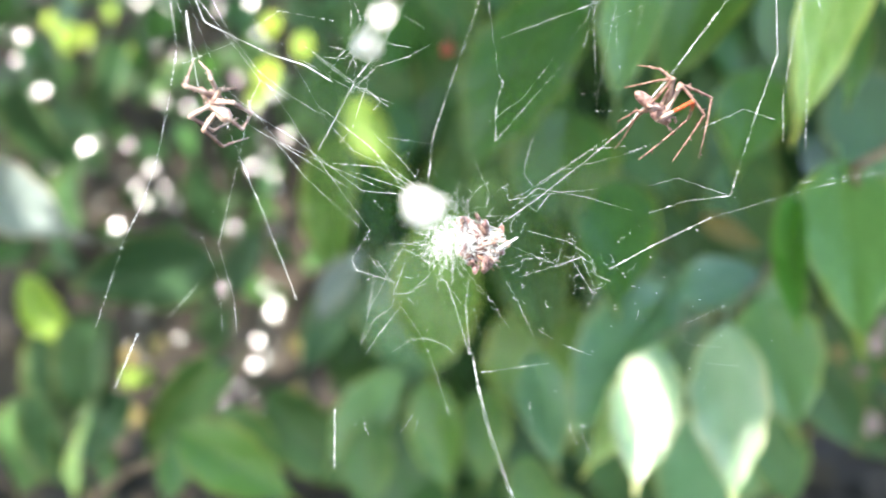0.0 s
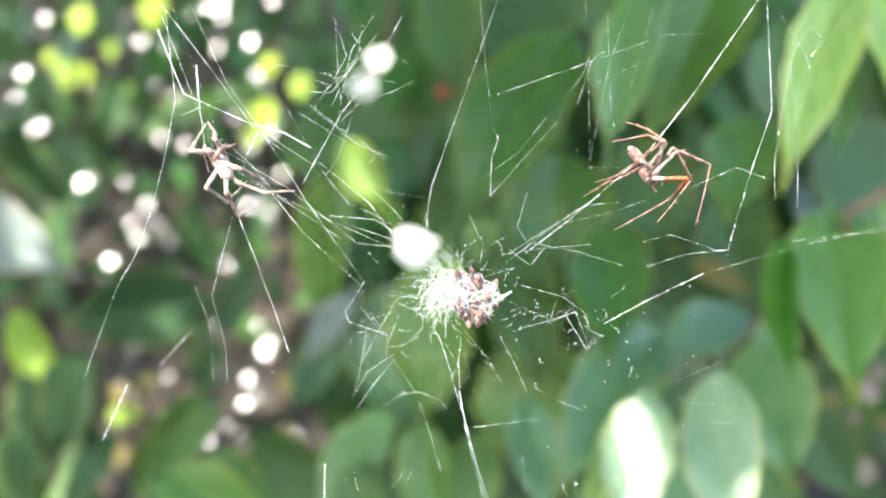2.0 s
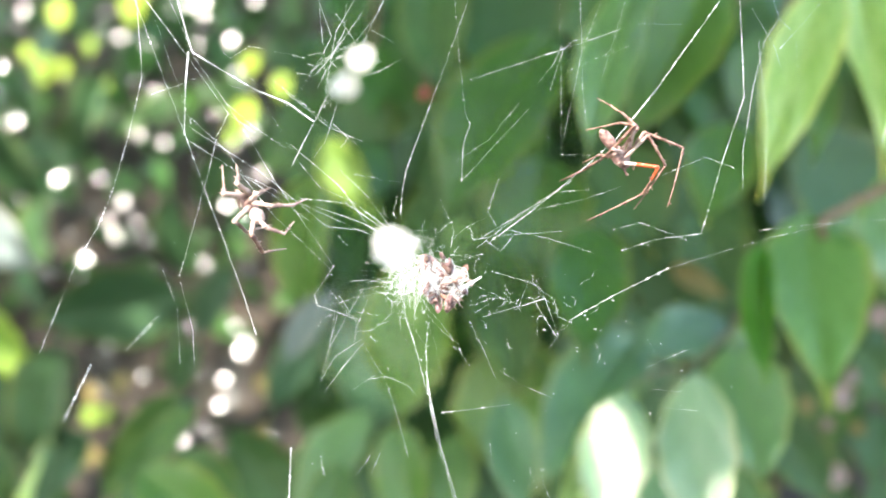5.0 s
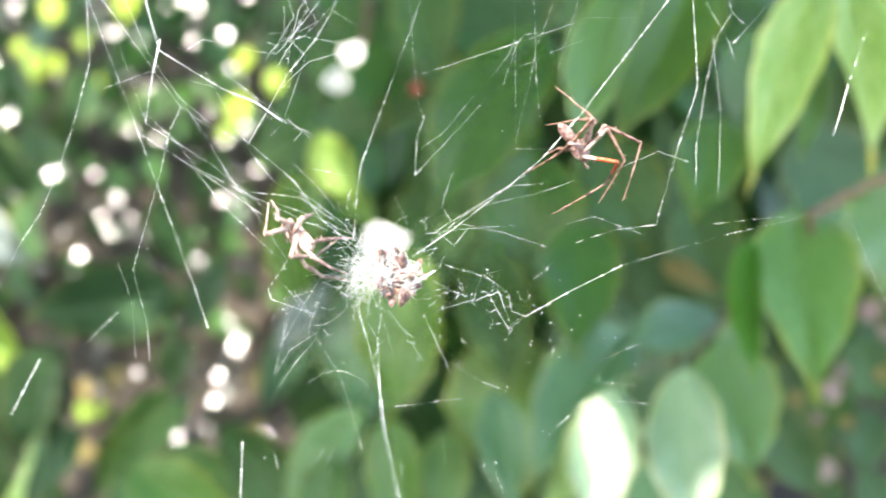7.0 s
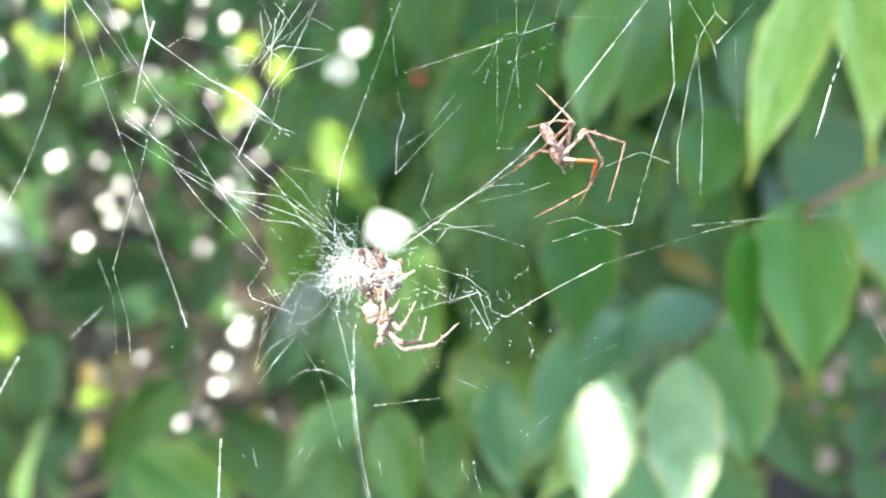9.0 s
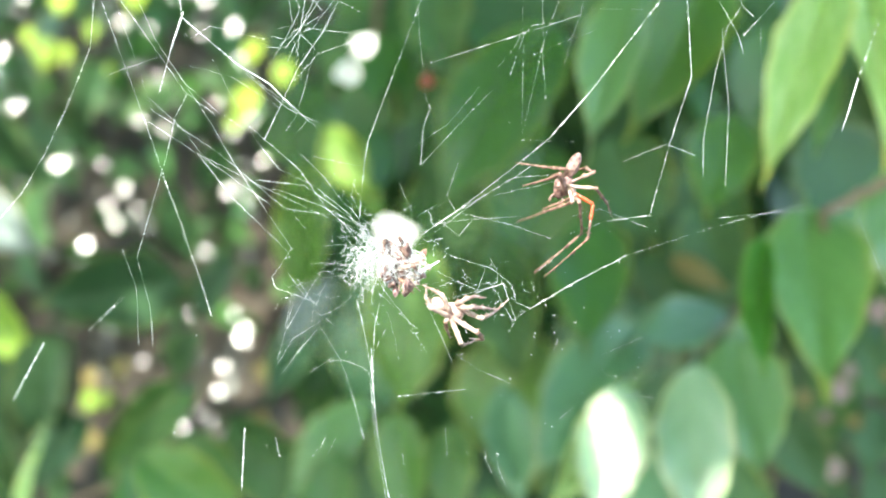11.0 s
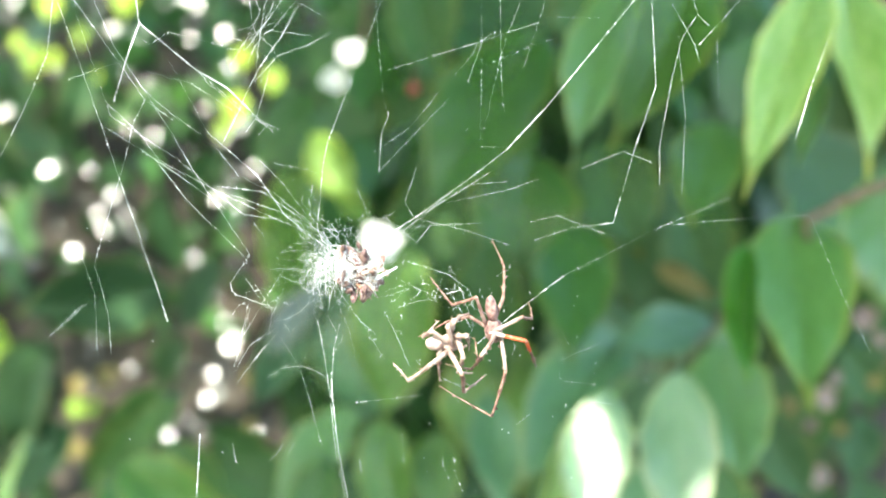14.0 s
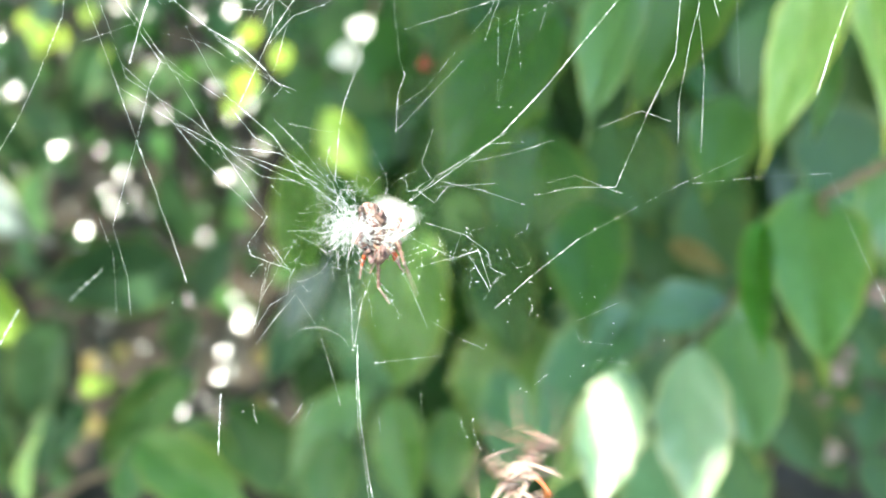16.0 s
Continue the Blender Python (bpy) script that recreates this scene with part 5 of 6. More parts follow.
class Spider:
    def __init__(self, who, label, depth, scale, belly, skin, shank, foot_skin, thick, body_mat, flame=()):
        self.who, self.depth, self.scale = who, depth, scale
        self.thing = tagged(new("spider"), label, "spider", "spiders on the web")
        rows = STANCES[who]
        part("cephalothorax", blob((1.25 * scale, 1.85 * scale, 0.85 * scale), 0.16, 1, 0.12), body_mat, self.thing)
        b = blob((belly[0], belly[1], belly[2]), 0.12, 4, -0.08)
        bmesh.ops.translate(b, vec=(0, -(1.3 * scale + belly[1]) * MM, 0.25 * MM), verts=b.verts)
        part("abdomen", b, body_mat, self.thing)
        for s in (-1, 1):
            b = blob((0.28 * scale, 0.55 * scale, 0.3 * scale), 0.05, s)
            bmesh.ops.translate(b, vec=(s * 0.35 * scale * MM, 1.55 * scale * MM, -0.35 * scale * MM), verts=b.verts)
            part("chelicera", b, DARK, self.thing)
            b = bmesh.new()
            tube(b, [Vector(p) * scale * MM for p in ((s * 0.5, 1.3, -0.1), (s * 0.95, 2.0, 0.25), (s * 0.75, 2.5, -0.1), (s * 0.6, 2.75, -0.25))], [0.14 * MM, 0.14 * MM, 0.24 * MM, 0.1 * MM], 8)
            part("palp", b, skin[0], self.thing)
            for e, (ex, ey) in enumerate(((0.18, 1.38), (0.45, 1.25))):
                b = bmesh.new()
                bmesh.ops.create_icosphere(b, subdivisions=2, radius=0.11 * scale * MM, matrix=Matrix.Translation(Vector((s * ex, ey, 0.45)) * scale * MM))
                part("eye", b, DARK, self.thing)
        # longest seen length of each leg segment
        self.legs = []
        for i in range(8):
            lengths = [1.6 * scale, 1.6 * scale, 1.8 * scale]
            for t, p in rows:
                if t > 15.05:
                    continue
                hip = body_pose(p, 0) @ Vector((HIPS[i][0] * scale, HIPS[i][1] * scale, 0))
                joints = [hip.to_2d()] + p[2 + 3 * i:5 + 3 * i]
                for k in range(3):
                    lengths[k] = max(lengths[k], min((joints[k + 1] - joints[k]).length * 1.03, (6.0, 7.0, 8.8)[k] * scale))
            leg = part("leg", segment(lengths[0], 0.36 * thick, 0.27 * thick, 1.1, 4, i), skin[i % len(skin)], self.thing)
            shin = part("shin", segment(lengths[1], 0.27 * thick, 0.19 * thick, 1.2, 8, i + 9), shank[i % len(shank)], leg)
            foot = part("foot", segment(lengths[2], 0.18 * thick, 0.07 * thick, 1.1, 4, i + 19), foot_skin, leg)
            if i in flame:  # orange-red patch over the knee
                n, at, r = 8, lengths[0] * 0.5, 0.30 * thick
                b = bmesh.new()
                tube(b, [(0, (at + (lengths[0] - at) * k / n) * MM, 0.02 * lengths[0] * math.sin(math.pi * (at / lengths[0] + 0.5 * k / n)) * MM) for k in range(n + 1)], [(r * (1.12 - 0.04 * (k / n))) * MM for k in range(n + 1)], 8)
                part("knee_patch", b, ORANGE, leg, "bright orange-red patch")
                b = bmesh.new()
                tube(b, [(0, lengths[1] * 0.45 * k / n * MM, 0.02 * lengths[1] * math.sin(math.pi * 0.45 * k / n) * MM) for k in range(n + 1)], [0.29 * thick * MM] * n + [0.25 * thick * MM], 8)
                part("shin_patch", b, ORANGE, shin, "orange-red patch")
            self.legs.append((leg, shin, foot, lengths))

    def move(self):
        body_rows, leg_rows = [], [([], [], []) for _ in range(8)]
        times = sorted({round(0.2 * i, 2) for i in range(81)} | {t for t, p in STANCES[self.who]})
        for t in times:
            p = targets(self.who, t)
            body = body_pose(p, self.depth)
            body_rows.append((t, web_pose(t) @ metres(body)))
            back = body.inverted()
            for i, (leg, shin, foot, lengths) in enumerate(self.legs):
                j = [back @ q for q in chain(p, body, i, lengths, self.scale)]
                frames = [leg_frame(j[k], j[k + 1]) for k in range(3)]
                leg_rows[i][0].append((t, metres(frames[0])))
                for k in (1, 2):
                    leg_rows[i][k].append((t, metres(frames[0].inverted() @ frames[k])))
        walk(self.thing, body_rows)
        for i, (leg, shin, foot, lengths) in enumerate(self.legs):
            for ob, rows in zip((leg, shin, foot), leg_rows[i]):
                walk(ob, rows)


# ---- what moves ----
HUB_ROWS = [
        (0, 5.25, 0.87, -108),
        (0.5, 7.06, 1.81, -106.59),
        (1, 6.29, 1.78, -106.46),
        (1.5, 5.92, -0.85, -106.48),
        (2, 6.09, -0.51, -108.46),
        (2.5, 7.76, -0.83, -109.38),
        (3, 7.03, 0.99, -109.86),
        (3.5, 5.98, 1.08, -109.32),
        (4, 5.28, 0.75, -109.32),
        (6.5, 3.34, 2.57, -108.98),
        (7, 0.88, 1.11, -108.81),
        (7.5, 0.17, 0.29, -108.59),
        (8, -0.26, 0.33, -107.93),
        (8.5, -0.67, 1.14, -107.61),
        (9, -1.95, -0.46, -106.3),
        (9.2, -2.69, 0.54, -106.55),
        (11.3, -1.35, 1.11, -109.29),
        (11.5, -2.13, 0.91, -109.59),
        (12, -3.42, 1.44, -109.53),
        (12.5, -3.37, -0.34, -109.17),
        (13, -2.44, -0.29, -109.46),
        (13.5, -3.41, 0.14, -109.01),
        (14, -3.41, 1.1, -110.24),
        (14.5, -4.78, 2.75, -111.15),
        (15, -4.75, 2.48, -111.5),
        (15.5, -4.12, 4.41, -110.27),
        (16, -4.2, 3.34, -110.25),
]


def web_place(t):
    """The hub at a time: millimetres right, up and back from the camera's first place."""
    for (t0, *a), (t1, *b) in zip(HUB_ROWS, HUB_ROWS[1:]):
        if t <= t1:
            k = (t - t0) / (t1 - t0)
            return Vector(a).lerp(Vector(b), k)
    return Vector(HUB_ROWS[-1][1:])


def web_pose(t):
    return REST @ Matrix.Translation(web_place(t) * MM)


def stances():
    stance("A", 0, (-36.7, 19.2), (-35.6, 17.9), [
        (-39.3, 20.8, -40.2, 22.3, -40.2, 25.3),
        (-36.2, 21.5, -36.9, 23.1, -38.7, 24.8),
        (-39.3, 17.2, -37.5, 15.7, -35.6, 17.7),
        (-37.7, 15.4, -36.1, 13.5, -34, 14.9),
        (-33.9, 18.9, -31.8, 17.8, -32.8, 19.9),
        (-34.4, 16.9, -32.6, 15.4, -31.9, 17.8),
        (-35.5, 20.5, -35, 21, -34.4, 21.5),
        (-38, 20.8, -38.8, 21.5, -39, 19.9)])
    stance("A", 2, (-35.7, 18.6), (-34.7, 16.8), [
        (-38.2, 19.2, -39, 20.4, -38.4, 23.4),
        (-35.3, 20.5, -35.8, 21.8, -37.3, 23.6),
        (-37.1, 14.6, -35.2, 12.9, -33.8, 15.9),
        (-34.3, 13.9, -33.4, 10.9, -32.1, 12.3),
        (-31.9, 14.3, -29.1, 13.9, -25.5, 14.5),
        (-32.6, 17.1, -31.1, 16.5, -29.9, 15.8),
        (-34.8, 19.7, -34.4, 20.2, -33.9, 20.8),
        (-37.2, 19.8, -37.9, 19.4, -37.7, 17.4)])
    stance("A", 2.5, (-36.5, 17.1), (-36, 15.8), [
        (-38.9, 18.5, -39.7, 19.3, -39.4, 21.5),
        (-36.6, 18.9, -37.1, 20.1, -38.2, 21.5),
        (-38.1, 14.1, -37.3, 13, -35.3, 15),
        (-35.9, 13.4, -34.6, 12.2, -33.7, 13.4),
        (-33.7, 15.4, -31.7, 15.8, -30.6, 17),
        (-34.4, 15.4, -32.7, 14.5, -32, 15.4),
        (-35.8, 18.1, -35.4, 18.7, -34.9, 19.3),
        (-38.1, 18.3, -38.7, 18.1, -38.7, 16.5)])
    stance("A", 3.5, (-34.1, 12.9), (-33.1, 11), [
        (-36.4, 14.1, -37.2, 14.7, -38.7, 18.7),
        (-34.3, 14.9, -34.7, 16.5, -35.6, 18.7),
        (-35.6, 10.5, -35.7, 8.7, -34.1, 10),
        (-33.4, 8.6, -32.9, 5.6, -31.1, 7),
        (-31, 12.6, -27.3, 12.9, -27, 14.6),
        (-30.9, 9.6, -28.6, 8.9, -28.9, 11.8),
        (-32.4, 13.2, -31.8, 13.7, -31.2, 14.5),
        (-35.5, 14.5, -36, 14.1, -35.9, 12.1)])
    stance("A", 4, (-31.5, 12.7), (-30.3, 10.9), [
        (-33.9, 14, -34.7, 14.8, -36.1, 18.3),
        (-31.8, 14.9, -32.2, 16.5, -33, 18.3),
        (-32.8, 10.4, -33, 8.7, -31.4, 9.6),
        (-30.7, 8.5, -30.2, 5.7, -28.4, 7),
        (-28.4, 12.3, -24.9, 12.6, -24.5, 14.4),
        (-28.4, 9.4, -26, 8.6, -26.2, 11.5),
        (-29.9, 13, -29.3, 13.5, -28.6, 14.3),
        (-32.9, 14.2, -33.4, 13.8, -33.4, 12)])
    stance("A", 6.4, (-20.2, 6.2), (-19, 4.3), [
        (-22.3, 6.2, -23.6, 6.4, -23.7, 10.1),
        (-21.6, 7.8, -22.3, 9, -23.1, 10.4),
        (-20.9, 3.4, -19.3, 2.3, -17, 3.9),
        (-19.3, 1.9, -17.7, -0.1, -15.7, -0.4),
        (-17.4, 5.5, -15.2, 6, -13.4, 6),
        (-18.1, 2.7, -16.1, 2, -14.5, 1.6),
        (-19.4, 7.8, -18.7, 8.7, -18.3, 9.2),
        (-21.4, 7, -21.9, 6.6, -21.7, 5.4)])
    stance("A", 7, (-14.1, 5.5), (-12.7, 4.1), [
        (-16.4, 5.4, -18.1, 5, -17.9, 9.5),
        (-15.8, 7, -16.4, 8.2, -17.6, 9.7),
        (-14.2, 2.5, -11.5, 2.3, -9.5, 4.4),
        (-11.6, 4.3, -9.3, 4.8, -7.4, 5.1),
        (-12.7, 1.1, -10.6, -0.4, -7.8, -0.7),
        (-11.3, 2.1, -9.1, 0.8, -7.8, 0.3),
        (-13.2, 7.1, -12.4, 7.8, -12, 8.3),
        (-15.2, 6.5, -16, 6, -15.7, 4.6)])
    stance("A", 7.5, (-8.8, -1.7), (-7, -2.9), [
        (-9.8, -0.6, -10.1, 1.4, -8.5, 3.8),
        (-8.8, -0.1, -9.2, 1.4, -7.3, 3.1),
        (-9.9, -3.4, -8.3, -4.9, -6.3, -6),
        (-5.9, -3.6, -3.9, -4.4, -1.5, -4.7),
        (-7.9, -4.9, -5.4, -7.2, -1.4, -8.3),
        (-6.7, -4.5, -5.5, -6, -3.1, -6.8),
        (-6.4, -0.5, -5.3, 0.3, -4.1, 0.8),
        (-9.6, -1, -10, -1.8, -9.5, -2.9)])
    stance("A", 8, (-3.3, -5.7), (-5.4, -4), [
        (-6.6, -4.5, -7.4, -3, -7.6, -0.2),
        (-5, -2.5, -5.7, -1.3, -5.5, -0.1),
        (-2.5, -8, 0.7, -7.3, 6.2, -6.8),
        (-2.5, -8.6, -2, -9.8, 0.7, -9.7),
        (0.7, -8.7, 1.5, -7.9, 1.7, -6.3),
        (-1.3, -6.8, -0.1, -7.2, 1.1, -7),
        (-2.6, -4, -2.2, -3.2, -1.8, -2.4),
        (-5.8, -4.5, -6.6, -4.5, -7, -3.4)])
    stance("A", 9.2, (2, -6.5), (-0.4, -4.4), [
        (2.5, -9.1, 1.9, -10.8, 4.6, -10.8),
        (2.4, -5.1, 2.3, -3.5, 2.3, -2.3),
        (5.3, -10.2, 9.7, -9.8, 12.2, -6.9),
        (4.5, -8.8, 7.9, -8.7, 8.1, -5.9),
        (3.6, -6.6, 4.6, -6, 5.9, -3.6),
        (1.5, -7.5, 2.5, -8.3, 3.3, -8.1),
        (3.2, -5.1, 3.7, -4.7, 4.1, -3.8),
        (0.5, -6.7, 0, -6, -0.8, -5.2)])
    stance("A", 11.3, (8.4, -6), (7, -5.5), [
        (5, -5.1, 3.9, -3.2, 3.4, -1.6),
        (6.5, -3.9, 4.9, -3.1, 3.7, -2.8),
        (8.7, -9.4, 9, -10.8, 10.4, -10.9),
        (11.5, -8.5, 12.5, -10, 11.2, -10.7),
        (11.8, -6.5, 14.2, -6.1, 16.3, -4.7),
        (10.5, -4.9, 12.9, -4.8, 14.9, -5.1),
        (9.7, -4.2, 11.3, -3.7, 12.9, -4),
        (7.5, -7.4, 7.8, -9, 8.5, -10.3)])
    stance("A", 12.5, (12.1, -7.4), (10.6, -8.5), [
        (8.9, -7.7, 7, -6.1, 7.4, -4.5),
        (11.1, -5.8, 11.1, -4.4, 10.9, -2.9),
        (13.1, -11.5, 15.9, -12.4, 16.6, -9.4),
        (14.4, -10, 18, -10.5, 20.2, -6.2),
        (14.3, -8.9, 15.1, -8.5, 15.5, -7.5),
        (13.4, -5.9, 14.1, -4.6, 14.8, -3.3),
        (12.6, -5.1, 13.1, -3.9, 13.2, -2.5),
        (10.4, -6.5, 9.8, -5.9, 10.2, -4.7)])
    stance("A", 13, (11.6, -7.7), (10, -8.8), [
        (7.8, -8.3, 6.4, -6.6, 7.1, -4.9),
        (10.5, -6, 10.5, -5.2, 10.3, -3.5),
        (13.1, -10.3, 14.1, -11.2, 16.7, -9.6),
        (13.4, -10.6, 16.5, -11.9, 19.8, -8.4),
        (14.9, -10.6, 16.5, -8.9, 16.4, -5.7),
        (12.7, -6.7, 13.5, -5.9, 13.7, -5.1),
        (11.9, -5.9, 12.2, -4.7, 12.5, -3.1),
        (9.9, -6.8, 9.3, -6.4, 9.5, -5.2)])
    stance("A", 13.5, (14.8, -9), (12.9, -9), [
        (11.6, -8.1, 9.2, -7.2, 8.5, -5.1),
        (12.5, -6.9, 12, -5.5, 11.9, -3.7),
        (13.3, -11, 12.3, -13.1, 11, -10.5),
        (17, -11.1, 20.6, -13.1, 23.8, -9.8),
        (17.2, -9.9, 18.8, -10.2, 19.5, -7.8),
        (15.9, -7.7, 16, -5.2, 15.6, -1.4),
        (15.1, -6.8, 14.6, -5.2, 13.4, -3.7),
        (11.9, -7.7, 11.5, -6.1, 11.8, -4.1)])
    stance("A", 14, (13, -9.3), (11.6, -9.4), [
        (10.5, -7.9, 9.2, -8.7, 10.9, -7),
        (12.5, -7.4, 13.2, -6.2, 14.4, -5.7),
        (10.7, -11.8, 7.4, -14.6, 5.7, -13.2),
        (14.3, -12.9, 15.1, -16, 17.9, -14.2),
        (14.4, -10.5, 14.1, -13.3, 15.9, -13.6),
        (14.5, -8.1, 15.3, -8.9, 15.6, -10),
        (13.2, -6.6, 14, -5.7, 15.2, -5.3),
        (11.4, -11, 11.5, -12.6, 11.8, -14.6)])
    stance("A", 14.5, (14.6, -10.7), (14.5, -9.2), [
        (11.7, -10.1, 9.7, -9.4, 10, -7.4),
        (14, -8.9, 14.4, -8, 15.2, -7.2),
        (13, -12.6, 11.7, -14.3, 11.9, -16.1),
        (15.5, -14.8, 15.6, -16.7, 16, -18.1),
        (16.6, -12.5, 17.7, -11.7, 18.8, -10),
        (16.5, -10.8, 17.7, -10.1, 17.8, -7.5),
        (15.4, -12.5, 15, -13.6, 14.6, -14),
        (13.3, -10.2, 11.7, -10.9, 9, -11.8)])
    stance("A", 15, (13.2, -9.6), (14.7, -10.1), [
        (10.7, -9.2, 9.2, -7.6, 9.8, -5.8),
        (12.6, -7.9, 11.7, -6, 8.2, -5.8),
        (10.7, -11.2, 8.4, -12.7, 5, -12.6),
        (14, -12.6, 13.8, -14.6, 14.9, -16.2),
        (15.6, -13.4, 16.8, -14.1, 16.1, -15.7),
        (16.7, -10.2, 19.1, -10.5, 20.3, -10.4),
        (15, -8.2, 15.8, -7, 16.5, -6.2),
        (11.9, -9.5, 10.7, -10, 10.3, -10.8)])
    stance("A", 15.2, (7.3, -5.9), (8.1, -7), [
        (5.9, -4.1, 5.7, -2.2, 7.2, -1.3),
        (8, -4.3, 8.5, -2.5, 6.1, -0.4),
        (4.7, -5.5, 2.3, -5.3, 0, -3.2),
        (6.1, -8.4, 4.9, -9.7, 4.7, -11.4),
        (6.8, -9.9, 7.2, -11, 5.8, -11.7),
        (9.5, -8.3, 10.9, -9.9, 11.8, -10.5),
        (9.4, -6, 10.6, -5.6, 11.7, -5.4),
        (6.5, -5, 5.4, -4.7, 4.7, -5)])
    stance("A", 15.3, (9, -9.9), (8.9, -11.3), [
        (9, -7.6, 10.1, -6, 11.9, -6.3),
        (10.5, -9.1, 12, -8, 11.6, -4.9),
        (7.3, -8, 5.6, -6.2, 5.1, -3.1),
        (6.5, -11.1, 4.7, -11.2, 3.4, -12.5),
        (6.1, -12.6, 5.6, -13.8, 4, -13.4),
        (9.1, -13.1, 9.2, -15.3, 9.4, -16.3),
        (10.6, -11.3, 11.8, -11.8, 12.6, -12.3),
        (8.9, -8.8, 8.3, -7.8, 7.6, -7.5)])
    stance("A", 15.4, (12.6, -11.8), (15.1, -12.5), [
        (10.3, -10.9, 6.4, -9.9, 3.1, -9),
        (9.8, -11.9, 7.3, -12.7, 5.4, -14.4),
        (10.2, -10.2, 7.3, -9, 4.6, -8.4),
        (13.8, -14.7, 13.4, -17.9, 10.6, -21),
        (13.5, -14.2, 13.9, -16.1, 13, -18.2),
        (16.6, -13.7, 17.6, -14.9, 18.3, -17.1),
        (16.9, -13.1, 18.7, -14.3, 21.1, -15),
        (10.7, -12.1, 8.7, -12.6, 6.2, -13.4)])
    stance("A", 15.5, (5.8, -29.8), (8.1, -27.6), [
        (3.3, -31.7, -0.2, -35.2, -3.3, -38.3),
        (4.1, -32.9, 3.4, -36.1, 4, -39.2),
        (2.5, -31.3, -0.6, -33.8, -2.9, -36.3),
        (9.6, -30.3, 12.9, -32.8, 14.5, -37.7),
        (8.8, -30.3, 11.2, -31.1, 12.9, -33.4),
        (10.3, -26.7, 12.2, -26.3, 15.1, -27),
        (9.9, -25.9, 12.2, -24.7, 14.5, -22.6),
        (4.9, -32.1, 4.2, -34.5, 3.5, -37.7)])
    stance("A", 15.6, (6.9, -32), (7.2, -29.8), [
        (6.5, -34.2, 6.2, -37.6, 6, -40.7),
        (7.4, -34.4, 8.5, -36.4, 10.2, -37.9),
        (5.9, -34.4, 5.4, -37.1, 5.2, -39.4),
        (9.2, -30.6, 12.1, -30.4, 15.2, -32.4),
        (8.8, -30.9, 10.5, -30.3, 12.4, -30.7),
        (7.9, -28.3, 8.9, -27.2, 10.7, -26.3),
        (7.4, -28.1, 8.1, -26.4, 8.4, -24.3),
        (7.5, -33.6, 8.2, -35.3, 9.3, -37.3)])
    stance("A", 15.7, (11.6, -30.2), (10.2, -28.1), [
        (12.8, -32.4, 15, -35.6, 17, -38.4),
        (13.8, -31.9, 16.2, -32.9, 18.7, -32.9),
        (12.3, -33, 13.8, -35.8, 15.5, -37.9),
        (12.5, -27.2, 14.9, -25, 19, -24.4),
        (12.4, -27.8, 13.3, -26.1, 15.4, -25),
        (9.8, -26.2, 9.6, -24.6, 10.6, -22.5),
        (9.1, -26.4, 8.4, -24.4, 7.1, -22.3),
        (13.2, -31.2, 15.1, -32.1, 17.5, -33.1)])
    stance("A", 15.8, (16.4, -30.5), (14.7, -29.9), [
        (13.9, -28.8, 12.2, -27.2, 12.2, -25.2),
        (15.1, -28, 15, -26.7, 15.5, -25.2),
        (14.5, -31.7, 12.9, -33.2, 12.6, -30.6),
        (17.6, -33, 20, -35.7, 23.6, -34),
        (18.1, -32, 19.3, -32.7, 20.7, -31),
        (17.7, -29.8, 18.5, -27.6, 19.4, -24.3),
        (17.2, -28.8, 17.4, -27.2, 16.7, -25.6),
        (14.3, -28.5, 14.4, -27, 15.3, -25.5)])
    stance("A", 15.9, (16.5, -33.4), (15.8, -31.9), [
        (15.8, -30.5, 15.5, -28.2, 16.8, -26.7),
        (17.2, -30.7, 18.1, -29.6, 19.4, -28.8),
        (14.3, -33.1, 12.2, -33.3, 13.7, -31.1),
        (15.9, -36, 15.9, -39.7, 19.9, -40.8),
        (16.9, -35.7, 17.4, -37.1, 19.6, -36.5),
        (18.1, -33.7, 20.1, -32.6, 22.9, -30.7),
        (18.4, -32.7, 19.4, -31.6, 20.1, -29.9),
        (16.3, -30.6, 17.3, -29.5, 19, -28.9)])
    stance("A", 16, (19.6, -34), (20.4, -32.2), [
        (21.6, -31.3, 23.3, -29.4, 25.5, -29.4),
        (22.5, -32.6, 24, -32.6, 25.7, -33.1),
        (18.3, -31.9, 16.7, -30.2, 19.6, -29.9),
        (17, -35.3, 13.8, -38, 15.9, -42.1),
        (18, -35.9, 17.1, -37.3, 19.2, -38.8),
        (20.5, -35.5, 22.9, -36.4, 26.5, -37.4),
        (21.7, -35, 23.3, -35.1, 25.2, -34.5),
        (21.9, -31.7, 23.5, -31.8, 25.3, -32.9)])
    stance("B", 0, (25.1, 17.9), (22.3, 19.9), [
        (27.7, 22.3, 33.2, 20.8, 31.5, 11.9),
        (27, 21.1, 30.5, 17.5, 26.8, 11.5),
        (27.8, 18.7, 29, 17.3, 22.3, 11.7),
        (25.8, 21.5, 25.3, 24.3, 23.6, 25.6),
        (26.1, 21.9, 25.1, 22.8, 21.2, 22.3),
        (25.6, 21.5, 22.3, 17.9, 19.9, 15.7),
        (22.7, 18.3, 22.1, 17.9, 21.2, 15.3),
        (23.1, 17.9, 21.5, 18.3, 20, 17.5)])
